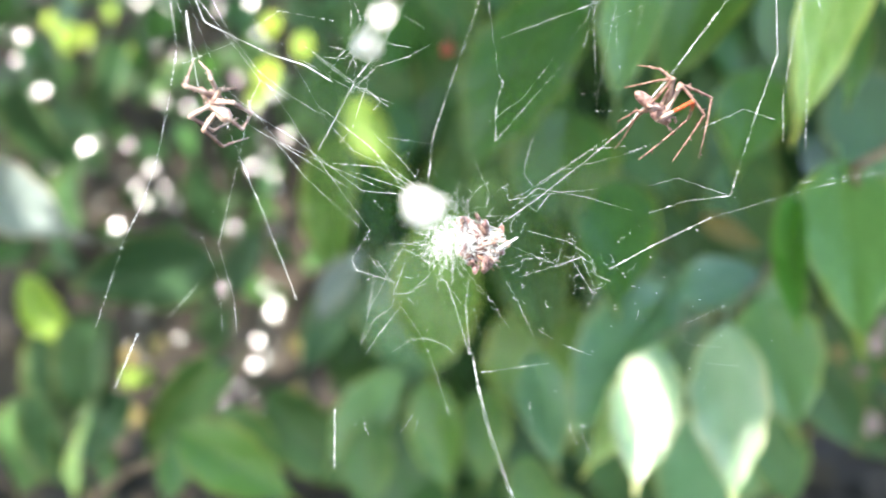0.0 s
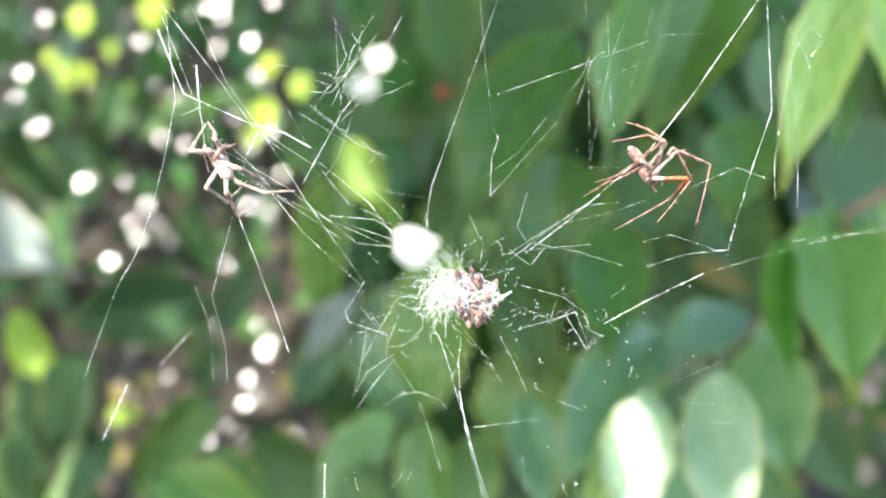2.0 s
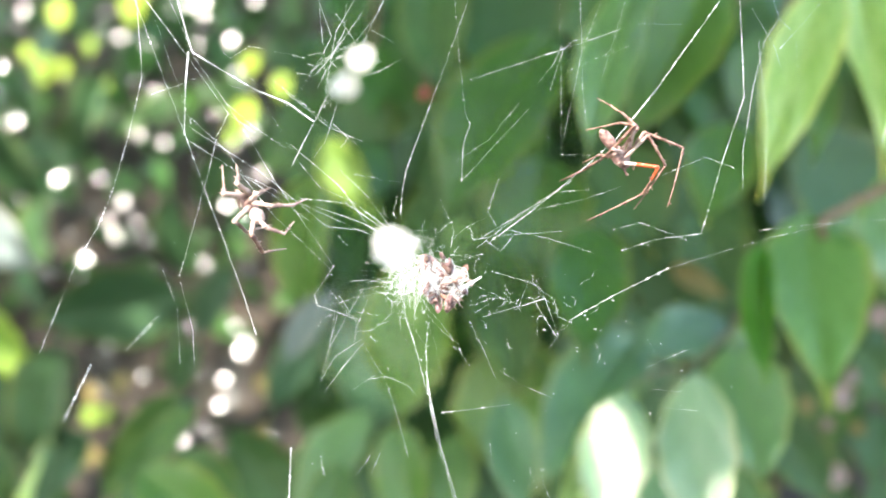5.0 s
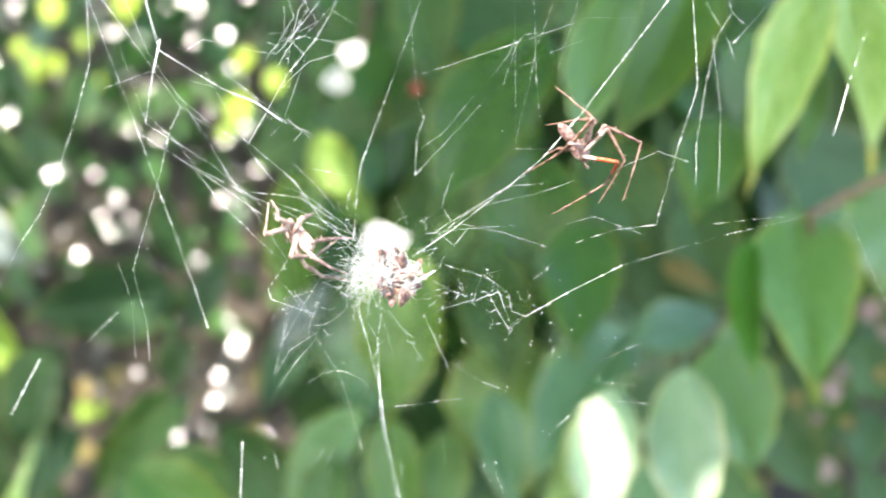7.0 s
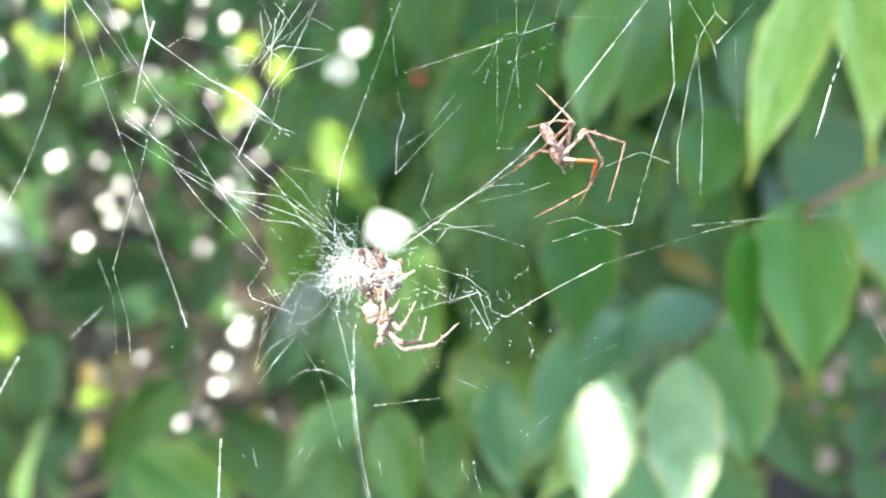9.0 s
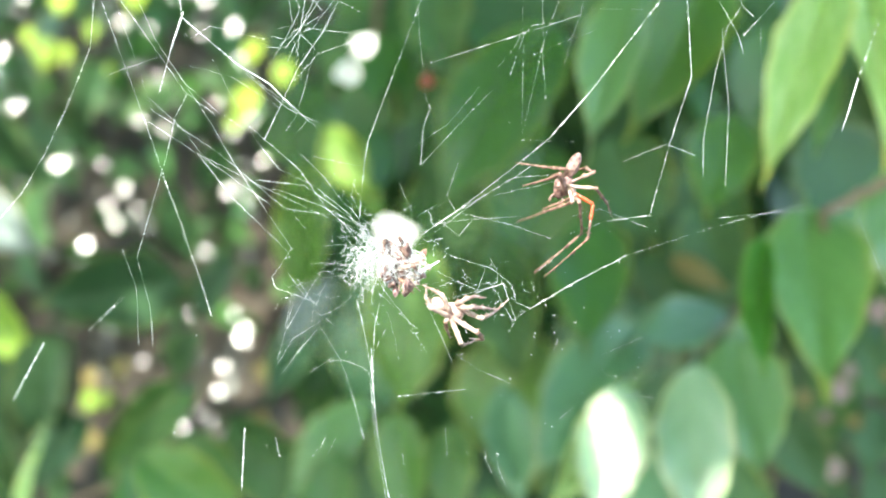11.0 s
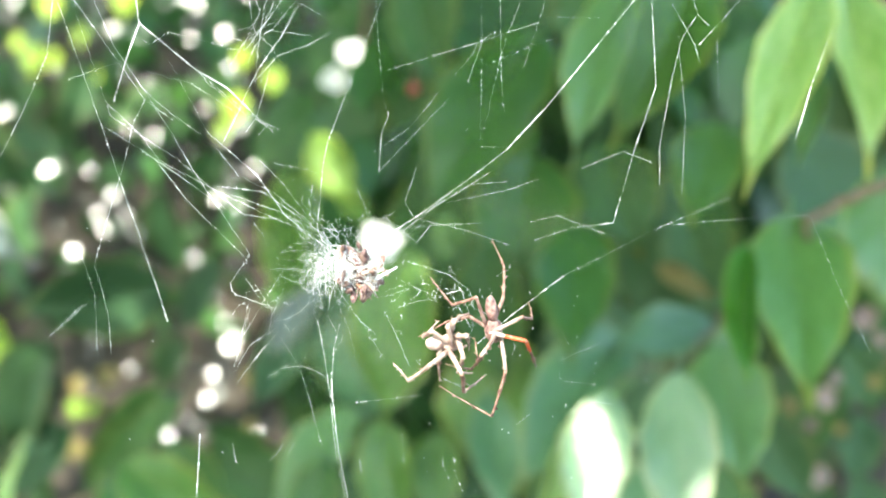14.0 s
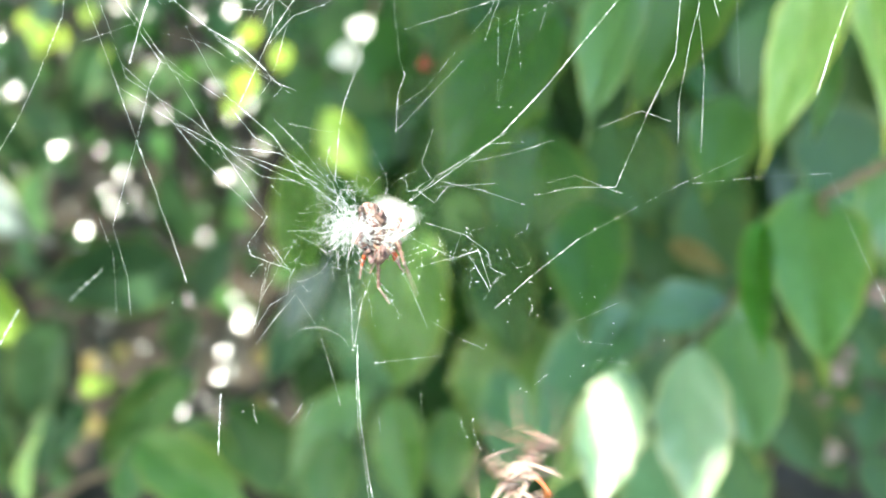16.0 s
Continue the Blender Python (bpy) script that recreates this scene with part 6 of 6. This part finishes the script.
    stance("B", 2, (24.4, 17.5), (21.8, 20.4), [
        (27.9, 21.6, 33.6, 19.2, 31.8, 10.7),
        (27.4, 20.2, 30.4, 16.8, 26, 10.9),
        (28.6, 16.6, 27.7, 14.2, 20.6, 10),
        (25.7, 21, 24.4, 23.9, 22.7, 25.5),
        (25.5, 21.2, 24.3, 23.1, 19.8, 22.4),
        (25.3, 21, 22.1, 18.8, 17.5, 15.7),
        (22.5, 18.5, 21.5, 18.1, 19.6, 17.8),
        (22.9, 18.2, 21.3, 17.3, 19, 16.4)])
    stance("B", 3.5, (24.4, 17.9), (21.7, 20.9), [
        (27.9, 22, 33.9, 19.9, 32.2, 11.3),
        (27.5, 20.7, 30.8, 17.2, 26.8, 11.2),
        (28.7, 16.5, 27.4, 12.5, 20.4, 9.5),
        (25.8, 21.2, 24.8, 24.4, 23, 26.4),
        (25.5, 21.6, 24.3, 23.3, 20, 22.4),
        (25.3, 21.3, 22, 17.8, 18.1, 15.8),
        (22.7, 18.3, 21.4, 17.4, 19.8, 16.6),
        (23, 17.5, 21.2, 18.1, 20, 17.6)])
    stance("B", 7, (25.4, 18.3), (23, 20.7), [
        (28.8, 22.2, 34.6, 20.1, 32.1, 11.3),
        (28.4, 20.9, 31.4, 16.9, 29.2, 12.1),
        (30.2, 16.6, 29.7, 14.1, 21.1, 8.9),
        (26.5, 21.5, 25.7, 24.3, 22, 27.8),
        (26.3, 21.8, 25.3, 22.9, 21.5, 22.5),
        (26.1, 21.5, 23, 18.3, 19.3, 16.4),
        (23.4, 18.5, 22.3, 18, 20.7, 17.4),
        (23.9, 17.9, 22.2, 18.5, 20.8, 18)])
    stance("B", 9.2, (25.1, 17.7), (23, 20.6), [
        (28.6, 21.8, 34.6, 19.9, 32.6, 11.4),
        (28.2, 20.5, 31.3, 16.9, 29.3, 12),
        (30.7, 16.9, 30.1, 13.4, 22.4, 9),
        (26.2, 21.3, 25.3, 24.2, 21.7, 28.1),
        (26, 21.6, 24.9, 22.8, 21.7, 22.3),
        (25.9, 21.2, 22.7, 18.4, 19.5, 16.3),
        (23.3, 18.6, 22.2, 18.2, 20.7, 17.6),
        (23.8, 17.7, 22.3, 18.1, 20.9, 17.6)])
    stance("B", 11.3, (21.8, 11.2), (23.5, 13.9), [
        (26.1, 12.8, 25.6, 15.1, 22.4, 16.2),
        (25.8, 10.2, 28.7, 8.9, 31.1, 8.7),
        (27.7, 7.3, 25.3, 3.2, 21.1, -1.7),
        (21.4, 12.2, 19.8, 12.7, 15, 13),
        (20.6, 11.4, 19.4, 11.3, 17.1, 10.8),
        (23.1, 7.9, 25.7, 3.4, 15.4, -5.9),
        (22.7, 8.3, 19.6, 6.8, 17.3, 6.1),
        (23.1, 9.5, 22.7, 8.7, 19.6, 7.4)])
    stance("B", 12.5, (24.5, 5.7), (25.8, 8.9), [
        (29.3, 8.3, 28.5, 11.6, 24.3, 12.9),
        (28.7, 3.8, 29.5, 0.5, 28.3, -2.7),
        (28.9, 2.9, 29.9, 0.9, 28.7, -2.5),
        (24.6, 10.5, 24.1, 13.8, 22.5, 17.9),
        (22.2, 6.6, 21.1, 7.3, 19.9, 7.9),
        (28, -1.7, 25, -6.8, 17.1, -3.6),
        (23.3, 2.6, 21.8, 1, 27.9, -2.7),
        (22.9, 4.2, 21.3, 4.1, 20.5, 4.9)])
    stance("B", 13, (20.5, 1.2), (20.7, 4.4), [
        (24.4, 6.9, 24.5, 9.7, 22.4, 12.8),
        (24.3, 1.7, 25.9, 1.4, 26.1, 1.2),
        (22.8, -0.7, 25.3, -2.8, 22.5, -2.7),
        (20, 7.1, 20.2, 9.5, 19.8, 11.5),
        (18.6, 3.9, 17.4, 4.5, 16.7, 4.6),
        (21.1, -4.8, 20, -13.1, 12.4, -16.6),
        (19.3, -2.4, 18.2, -5.3, 13.4, -4.7),
        (18.7, 0.7, 18.3, 0.7, 17.6, 2.2)])
    stance("B", 13.5, (19.6, -1.1), (19.1, 2.3), [
        (20.8, 3.8, 21, 8.5, 19.5, 11.6),
        (23.1, 0.8, 25.7, 1.8, 23.8, 2.5),
        (23.6, -2.1, 26.5, -4.1, 28.5, -5.2),
        (19.8, 4.1, 18.6, 4.9, 16.2, 5.3),
        (17.2, -1.6, 15.3, -1.6, 10.5, -0.8),
        (20.4, -5.8, 20.5, -12.2, 14.8, -19.9),
        (19, -5.9, 16.9, -7.9, 15.7, -3.6),
        (19.8, -5, 20.3, -8.6, 18.8, -10.2)])
    stance("B", 14, (19, -7.5), (18.3, -3.6), [
        (20.8, -1.1, 20.7, 1.7, 19.9, 4.8),
        (22.3, -5.6, 24.7, -5.7, 25.1, -4.1),
        (22.9, -8.6, 25, -11.7, 26.2, -12.8),
        (16.3, -3.3, 13.1, -4.2, 10.2, -0.7),
        (15.6, -5.7, 12.4, -6.6, 9, -8.7),
        (20.6, -12.6, 19.2, -19.4, 12.4, -16.1),
        (17.4, -10.4, 16.3, -13.2, 13.9, -13.3),
        (18.1, -9.5, 17, -12, 16.5, -8.8)])
    stance("B", 14.5, (21.9, -6.2), (20.9, -2.8), [
        (25.3, -2.5, 25.5, 1.5, 22.6, 4.6),
        (25, -4.5, 26.2, -3.8, 27.2, -3.2),
        (26.6, -5.6, 29.8, -6.3, 34, -6.9),
        (17.8, -4.7, 13.8, -2.9, 11.7, -0.8),
        (18.7, -7.3, 16.4, -8, 14, -8.6),
        (24.5, -12.4, 24.6, -19.2, 17.9, -23.4),
        (19.9, -12.2, 17.1, -15.9, 12.3, -15.3),
        (22.4, -8.9, 23.2, -10.1, 22.9, -11.3)])
    stance("B", 15, (20.3, -10.8), (21, -7.6), [
        (22.8, -4.4, 22.3, 0.4, 20.5, 4.3),
        (23, -8.7, 25, -8.9, 26.2, -8.9),
        (21.9, -12.8, 23.6, -14.3, 27.2, -16.1),
        (17.4, -7.7, 14.5, -5.9, 12.4, -2.4),
        (17.5, -10.1, 14.3, -10.6, 11.9, -9.9),
        (19.4, -16.4, 14.8, -24.1, 7, -23.6),
        (16.8, -12.9, 11.3, -15.5, 3.8, -9.4),
        (17.6, -13.3, 15.3, -15.8, 14, -14.2)])
    stance("B", 15.2, (11.8, -10.5), (13.8, -8.8), [
        (16.5, -7.5, 18.3, -4.1, 19, -0.7),
        (14.5, -10.4, 15.8, -11.4, 16.6, -11.9),
        (12.1, -12.6, 12.4, -14.3, 14, -17.2),
        (11.3, -7.2, 10.4, -4.6, 10.6, -1.3),
        (10.3, -8.7, 8, -7.6, 6.7, -6.1),
        (8.7, -13.8, 2.1, -16.7, -2.7, -12.7),
        (8.6, -10.3, 3.8, -9.4, 1.7, -2),
        (8.9, -10.9, 6.3, -11.4, 6.2, -9.9)])
    stance("B", 15.3, (10.5, -8.2), (12.5, -8.2), [
        (14.7, -8.7, 17.3, -7.7, 19.4, -6),
        (12.2, -9.5, 12.4, -10.6, 12.5, -11.4),
        (9.7, -9.5, 9, -10.7, 8.5, -13.1),
        (11.9, -6.1, 12.5, -4.1, 14.2, -2.4),
        (10.5, -6.5, 9.7, -4.8, 9.7, -3.3),
        (7.1, -8.6, 2, -7.1, 1, -2.5),
        (8.8, -6.5, 6.4, -3.8, 8.8, 1.6),
        (8.7, -7, 6.9, -6.1, 7.6, -5.2)])
    stance("B", 15.4, (14, -10.2), (14.5, -7.4), [
        (16.1, -11.4, 18.2, -12.3, 20.5, -12.1),
        (14.8, -12.5, 15.9, -14.2, 17.6, -14.7),
        (13.5, -14.7, 14.2, -18.5, 10.2, -18.9),
        (13.2, -7.9, 12.8, -6.8, 12.5, -5.8),
        (12.3, -10.6, 10.6, -10.7, 10.6, -9.2),
        (11.7, -14.1, 9.3, -15, 4.8, -13.7),
        (11, -12.8, 8.8, -13.5, 6.5, -13.3),
        (12, -13.5, 11.4, -15.4, 9.2, -16.2)])
    stance("B", 15.5, (15.3, -5.5), (13.6, -2.3), [
        (18.3, -5, 21.1, -4.1, 23, -2),
        (18, -7, 20.4, -7.7, 22.3, -6.8),
        (18.5, -10.1, 22.2, -13.2, 18.7, -16.9),
        (12.7, -4, 11.5, -3.2, 10.3, -2.5),
        (14, -7.1, 12.5, -8.7, 11.2, -7.2),
        (16.3, -11, 14.6, -13.8, 9.3, -16.2),
        (14.5, -10.3, 13, -12.7, 10.7, -14.4),
        (16.1, -10.2, 17, -12.6, 15.5, -15)])
    stance("B", 15.6, (15.9, -13.3), (16.1, -9.7), [
        (18.8, -14.4, 21.6, -15, 24.3, -14.1),
        (17.5, -15.9, 19.3, -17.7, 21.3, -18),
        (16.4, -18.9, 18, -23.4, 13.2, -24.9),
        (14.4, -10.7, 13.7, -9.5, 13.1, -8.1),
        (14, -14.1, 11.9, -14.7, 11.5, -12.7),
        (14.1, -18.6, 11.2, -20.2, 5.4, -19.5),
        (12.9, -17, 10.3, -18.4, 7.5, -18.7),
        (14.3, -17.8, 13.9, -20.3, 11.3, -21.6)])
    stance("B", 15.7, (15.8, -16), (15.6, -14.1), [
        (17.5, -12.2, 17.3, -10.5, 15.8, -8.9),
        (17.9, -15.3, 18.9, -15.3, 19.1, -15.4),
        (17.3, -16.9, 18.9, -17.8, 17.3, -18.1),
        (14.9, -12.5, 14.7, -11.1, 14.4, -9.9),
        (14.4, -14.6, 13.6, -14.4, 13.2, -14.3),
        (16.7, -19.4, 16.9, -24.5, 12.7, -27.4),
        (15.4, -18.2, 15, -20, 12.1, -20.1),
        (14.8, -16.4, 14.5, -16.5, 13.9, -15.6)])
    stance("B", 15.8, (17.4, -20.2), (18.5, -18.2), [
        (21.6, -17.7, 22.5, -15.9, 22.1, -13.4),
        (19.9, -21, 20.9, -21.6, 21, -21.9),
        (18.3, -22, 19.2, -24.1, 17.5, -23.2),
        (18.9, -16.3, 19.7, -14.8, 20.1, -13.5),
        (17, -17.9, 16.4, -17.1, 16, -16.9),
        (16, -24.1, 12.7, -29.1, 6.8, -29),
        (15.5, -22.1, 14, -23.5, 11.1, -21.7),
        (16.1, -19.9, 15.9, -19.8, 15.9, -18.6)])
    stance("B", 15.9, (17.8, -28.4), (17.2, -26.3), [
        (19, -23.7, 18.4, -21.8, 16.3, -20.2),
        (20.1, -27.1, 21.2, -27, 21.5, -27.1),
        (19.7, -29.1, 21.8, -29.9, 19.9, -30.5),
        (16.1, -24.5, 15.6, -23, 14.9, -21.7),
        (15.8, -27, 15, -27, 14.5, -27),
        (19.6, -32.1, 20.7, -38, 16.5, -42.1),
        (17.8, -31.1, 17.7, -33.2, 14.5, -33.9),
        (16.7, -29.1, 16.5, -29.2, 15.6, -28.4)])
    stance("B", 16, (22.3, -31.3), (23.9, -28.5), [
        (26.8, -28.3, 28.1, -26.6, 29.3, -24.2),
        (25.4, -31.8, 26.8, -33.1, 27.8, -32.4),
        (24.2, -33.9, 23.8, -36.9, 24, -38.2),
        (22.9, -27.3, 20.5, -26.2, 20.5, -22.6),
        (21.2, -28.4, 18.8, -27.4, 15.6, -26.8),
        (20.7, -35.2, 16.2, -38.7, 13.9, -33.2),
        (19.9, -32.2, 17.7, -33.4, 16.2, -32.1),
        (20.8, -32.1, 18.8, -33, 20.2, -30.8)])
    stance("C", 0, (0, -0.2), (-1.2, 1.2), [
        (-0.8, -0.8, -1, -2, -0.4, -2.5),
        (0, -1.2, 0.2, -2.4, 0.6, -2.9),
        (1, -0.8, 1.4, -2, 1.7, -2.4),
        (1.3, 0, 2.1, -0.8, 2.4, -1.6),
        (-1.2, 0.4, -1.7, -0.4, -1.6, -1.2),
        (-0.8, 0.8, -1.4, 0.8, -1.7, -0),
        (0.8, 0.8, 1.6, 0.8, 2.1, 0.2),
        (1.3, 0.4, 2.1, -0.2, 2.2, -0.8)])
    stance("C", 14, (0, -0.2), (-1.2, 1.1), [
        (-0.8, -0.8, -0.9, -2, -0.3, -2.6),
        (0, -1.2, 0.3, -2.4, 0.8, -2.8),
        (1, -0.8, 1.5, -1.9, 1.8, -2.3),
        (1.3, 0, 2.1, -0.7, 2.4, -1.5),
        (-1.2, 0.4, -1.7, -0.5, -1.5, -1.3),
        (-0.8, 0.8, -1.5, 0.7, -1.7, -0.1),
        (0.8, 0.8, 1.6, 0.9, 2.1, 0.2),
        (1.3, 0.4, 2.1, -0.1, 2.3, -0.7)])
    stance("C", 14.5, (-0.2, -0.2), (-1.5, 2.1), [
        (-1.7, -2.3, -2.7, -4.3, -2.8, -6.1),
        (-0.3, -3.4, -1, -7.8, 0.3, -10.3),
        (1, -2.2, 2.3, -3.7, 2, -5.9),
        (1.8, -1, 2.9, -2.5, 3.1, -5.3),
        (-1.8, -1.9, -2.1, -3.1, -0.8, -5.8),
        (-1.2, -1.1, -1.8, -1.1, -2.2, -1.9),
        (0.9, 0.2, 1.7, 0.2, 2.2, -0.6),
        (1.4, -0.2, 2.2, -1, 2.5, -1.7)])
    stance("C", 15, (-0.4, -0.8), (-1.1, 1.6), [
        (-1.9, -3.2, -2, -5.1, -1.6, -6.2),
        (0.1, -4, 0.5, -6.1, 1.6, -6.9),
        (0.9, -2.8, 1, -4.7, 0.6, -6.7),
        (3.3, -3.3, 5.9, -3.5, 7.1, 2.9),
        (-2.3, -2.5, -2.5, -3.7, -1.8, -5.6),
        (-1.1, -2.8, -0.6, -4.4, -0.2, -5.6),
        (2.1, -2.7, 3.7, -3.8, 4.5, -3.4),
        (1.7, -1.9, 2.9, -2.7, 3.7, -3.8)])
    stance("C", 15.5, (0.7, -2), (0, 0.8), [
        (-0.4, -4.4, -0.6, -6, -0.1, -7.6),
        (1.6, -5.5, 2.9, -7.5, 4.4, -6.2),
        (2, -4.3, 3.6, -6.6, 7.1, -3.3),
        (4.3, -1.1, 6.6, 0.6, 9.4, 5.5),
        (-1.2, -4, -1.6, -5.2, -0.7, -6.8),
        (0.4, -4.4, 0.9, -6.7, 1.7, -8.3),
        (3.1, -3.1, 5.1, -3.8, 6.7, -2.6),
        (2.8, -3.9, 4.8, -5.8, 5.7, -7.4)])
    stance("C", 16, (0, -0.2), (-0.9, 1.7), [
        (-1.7, -2.7, -2.3, -5.1, -2.6, -7.1),
        (0.1, -3.4, 0.3, -7.8, 4, -12.8),
        (2.2, -2.2, 3.4, -5.3, 6, -8.4),
        (2.6, -1.3, 4.3, -5.3, 5.6, -8),
        (-1.4, -2.3, -2.1, -3.9, -2.4, -5.9),
        (-0.1, -3, -0.5, -4.6, -1.2, -6.2),
        (1.8, -1.4, 3.1, -3.7, 4, -6.9),
        (2.2, -1, 3.4, -2.9, 4.3, -5.3)])


stances()
pale = Spider("A", "small pale pinkish spider clambering over the web", 2.0, 0.86, (1.0, 1.25, 0.9), (PALELEG,), (PALELEG, PALELEG, PALELEG, LEGSKIN), PALELEG, 1.1, PALE)
brown = Spider("B", "slender reddish-brown long-legged spider hanging on the web", 1.0, 1.0, (0.85, 1.9, 0.82), (ROSELEG, PALELEG, PALE, ROSELEG), (LEGSKIN, LEGSKIN, LEGSKIN, LEGSKIN, LEGSKIN, LEGSKIN, LEGSKIN, LEGSKIN), LEGSKIN, 0.85, SHELL, (2,))
hidden = Spider("C", "brown orange-legged spider hiding under the prey bundle", -2.6, 1.0, (1.5, 1.9, 1.2), (PALELEG,), (ORANGE, LEGSKIN), PALELEG, 1.0, SHELL)


def drift(threads, rows):
    """Swing threads on the web: seconds, millimetres right and up, and degrees about the hub."""
    for ob in threads if isinstance(threads, list) else [threads]:
        walk(ob, [(t, pose(x * MM, y * MM, 0, 0, 0, turn)) for t, x, y, turn in rows])


def motions():
    for thing in (web, prey):
        walk(thing, [(t, web_pose(t)) for t, *_ in HUB_ROWS])
    # threads that swing on the web
    drift(fork, [(0, 0.1, 5.17, 12.85), (2.3, -1.59, 4.17, 15.45), (3.5, 0.25, 4.48, 11.67), (6.5, 1.76, 2.44, 9.34), (7, 2.97, 2.61, 9.32), (9, 2.17, 1.64, 5.07), (12.5, 0, 0, 0), (14.5, 0.92, 1.06, 1.97), (16, 0.92, 1.06, 1.97)])
    drift(fork_arm, [(0, 1.31, 13.32, 22.41), (3.5, 2.54, 9.74, 18.25), (7, 1.65, 2.4, 6.57), (9, 1.73, 2.67, 3.26), (12.5, 0, 0, 0), (16, 0, 0, 0)])
    drift(stays, [(0, 0.41, -2.84, 4.21), (3.5, -0.97, 0.07, 5.81), (7, 0, 0, 0), (12.5, -0.95, 0.69, -2.58), (14.5, -0.66, -2.72, -0.26), (16, 1.1, -3.61, -4.05)])
    drift(fork_arms, [(0, 0.46, 0, 0.75), (3.5, 0.28, -0.16, 0.74), (7, 0, 0, 0), (12.5, -0.49, -0.52, -3.96), (14.5, 0.53, -2.49, -5.48), (16, 2.41, -1.74, -11.37)])
    drift(right_line, [(0, 0.26, 2.18, -1.66), (3.5, 0.19, 1.64, -0.59), (6.5, -0.46, -0.54, 0.62), (7, 0, 0, 0), (9, 0.1, -0.47, 1.41), (12.5, -0.79, -1.57, 3.45), (14.5, -1.89, -8.77, 12.53), (16, -1.89, -8.77, 12.53)])
    drift(side_line, [(0, -1.79, -0.25, -2.04), (7, 0, 0, 0), (12.5, -1.92, -0.45, 1.18), (14.5, -0.46, 0.21, -0.09), (16, -3.67, 3.59, -6.35)])
    drift(dragline, [(0, 0.01, -0.64, -0.82), (3.5, 6.94, 4.68, 3.04), (7, 0, 0, 0), (12.5, 0.55, 1.88, 0.89), (14.5, -1.04, 0.63, -1.54), (16, -3.5, -2.01, -1.75)])
    drift(tall_line, [(0, -1.1, 0.02, -0.64), (7, 0, 0, 0), (12.5, 0.19, 2.39, 0.08), (16, 0.19, 2.39, 0.08)])
    drift(left_line, [(0, 2.29, 0.8, 2.79), (7, 0, 0, 0), (12.5, -4.67, -5.4, -7.36), (16, -4.67, -5.4, -7.36)])
    drift(tangle, [(0, -1.43, -5.42, -0.73), (2.3, -2.97, -2.43, -0.08), (3.5, 0.82, -2.38, 3.98), (7, 0, 0, 0), (9, 2.79, -0.27, 5.02), (12.5, 3.01, 1.42, 4.8), (16, 3.01, 1.42, 4.8)])
    for spider in (pale, brown, hidden):
        spider.move()


motions()
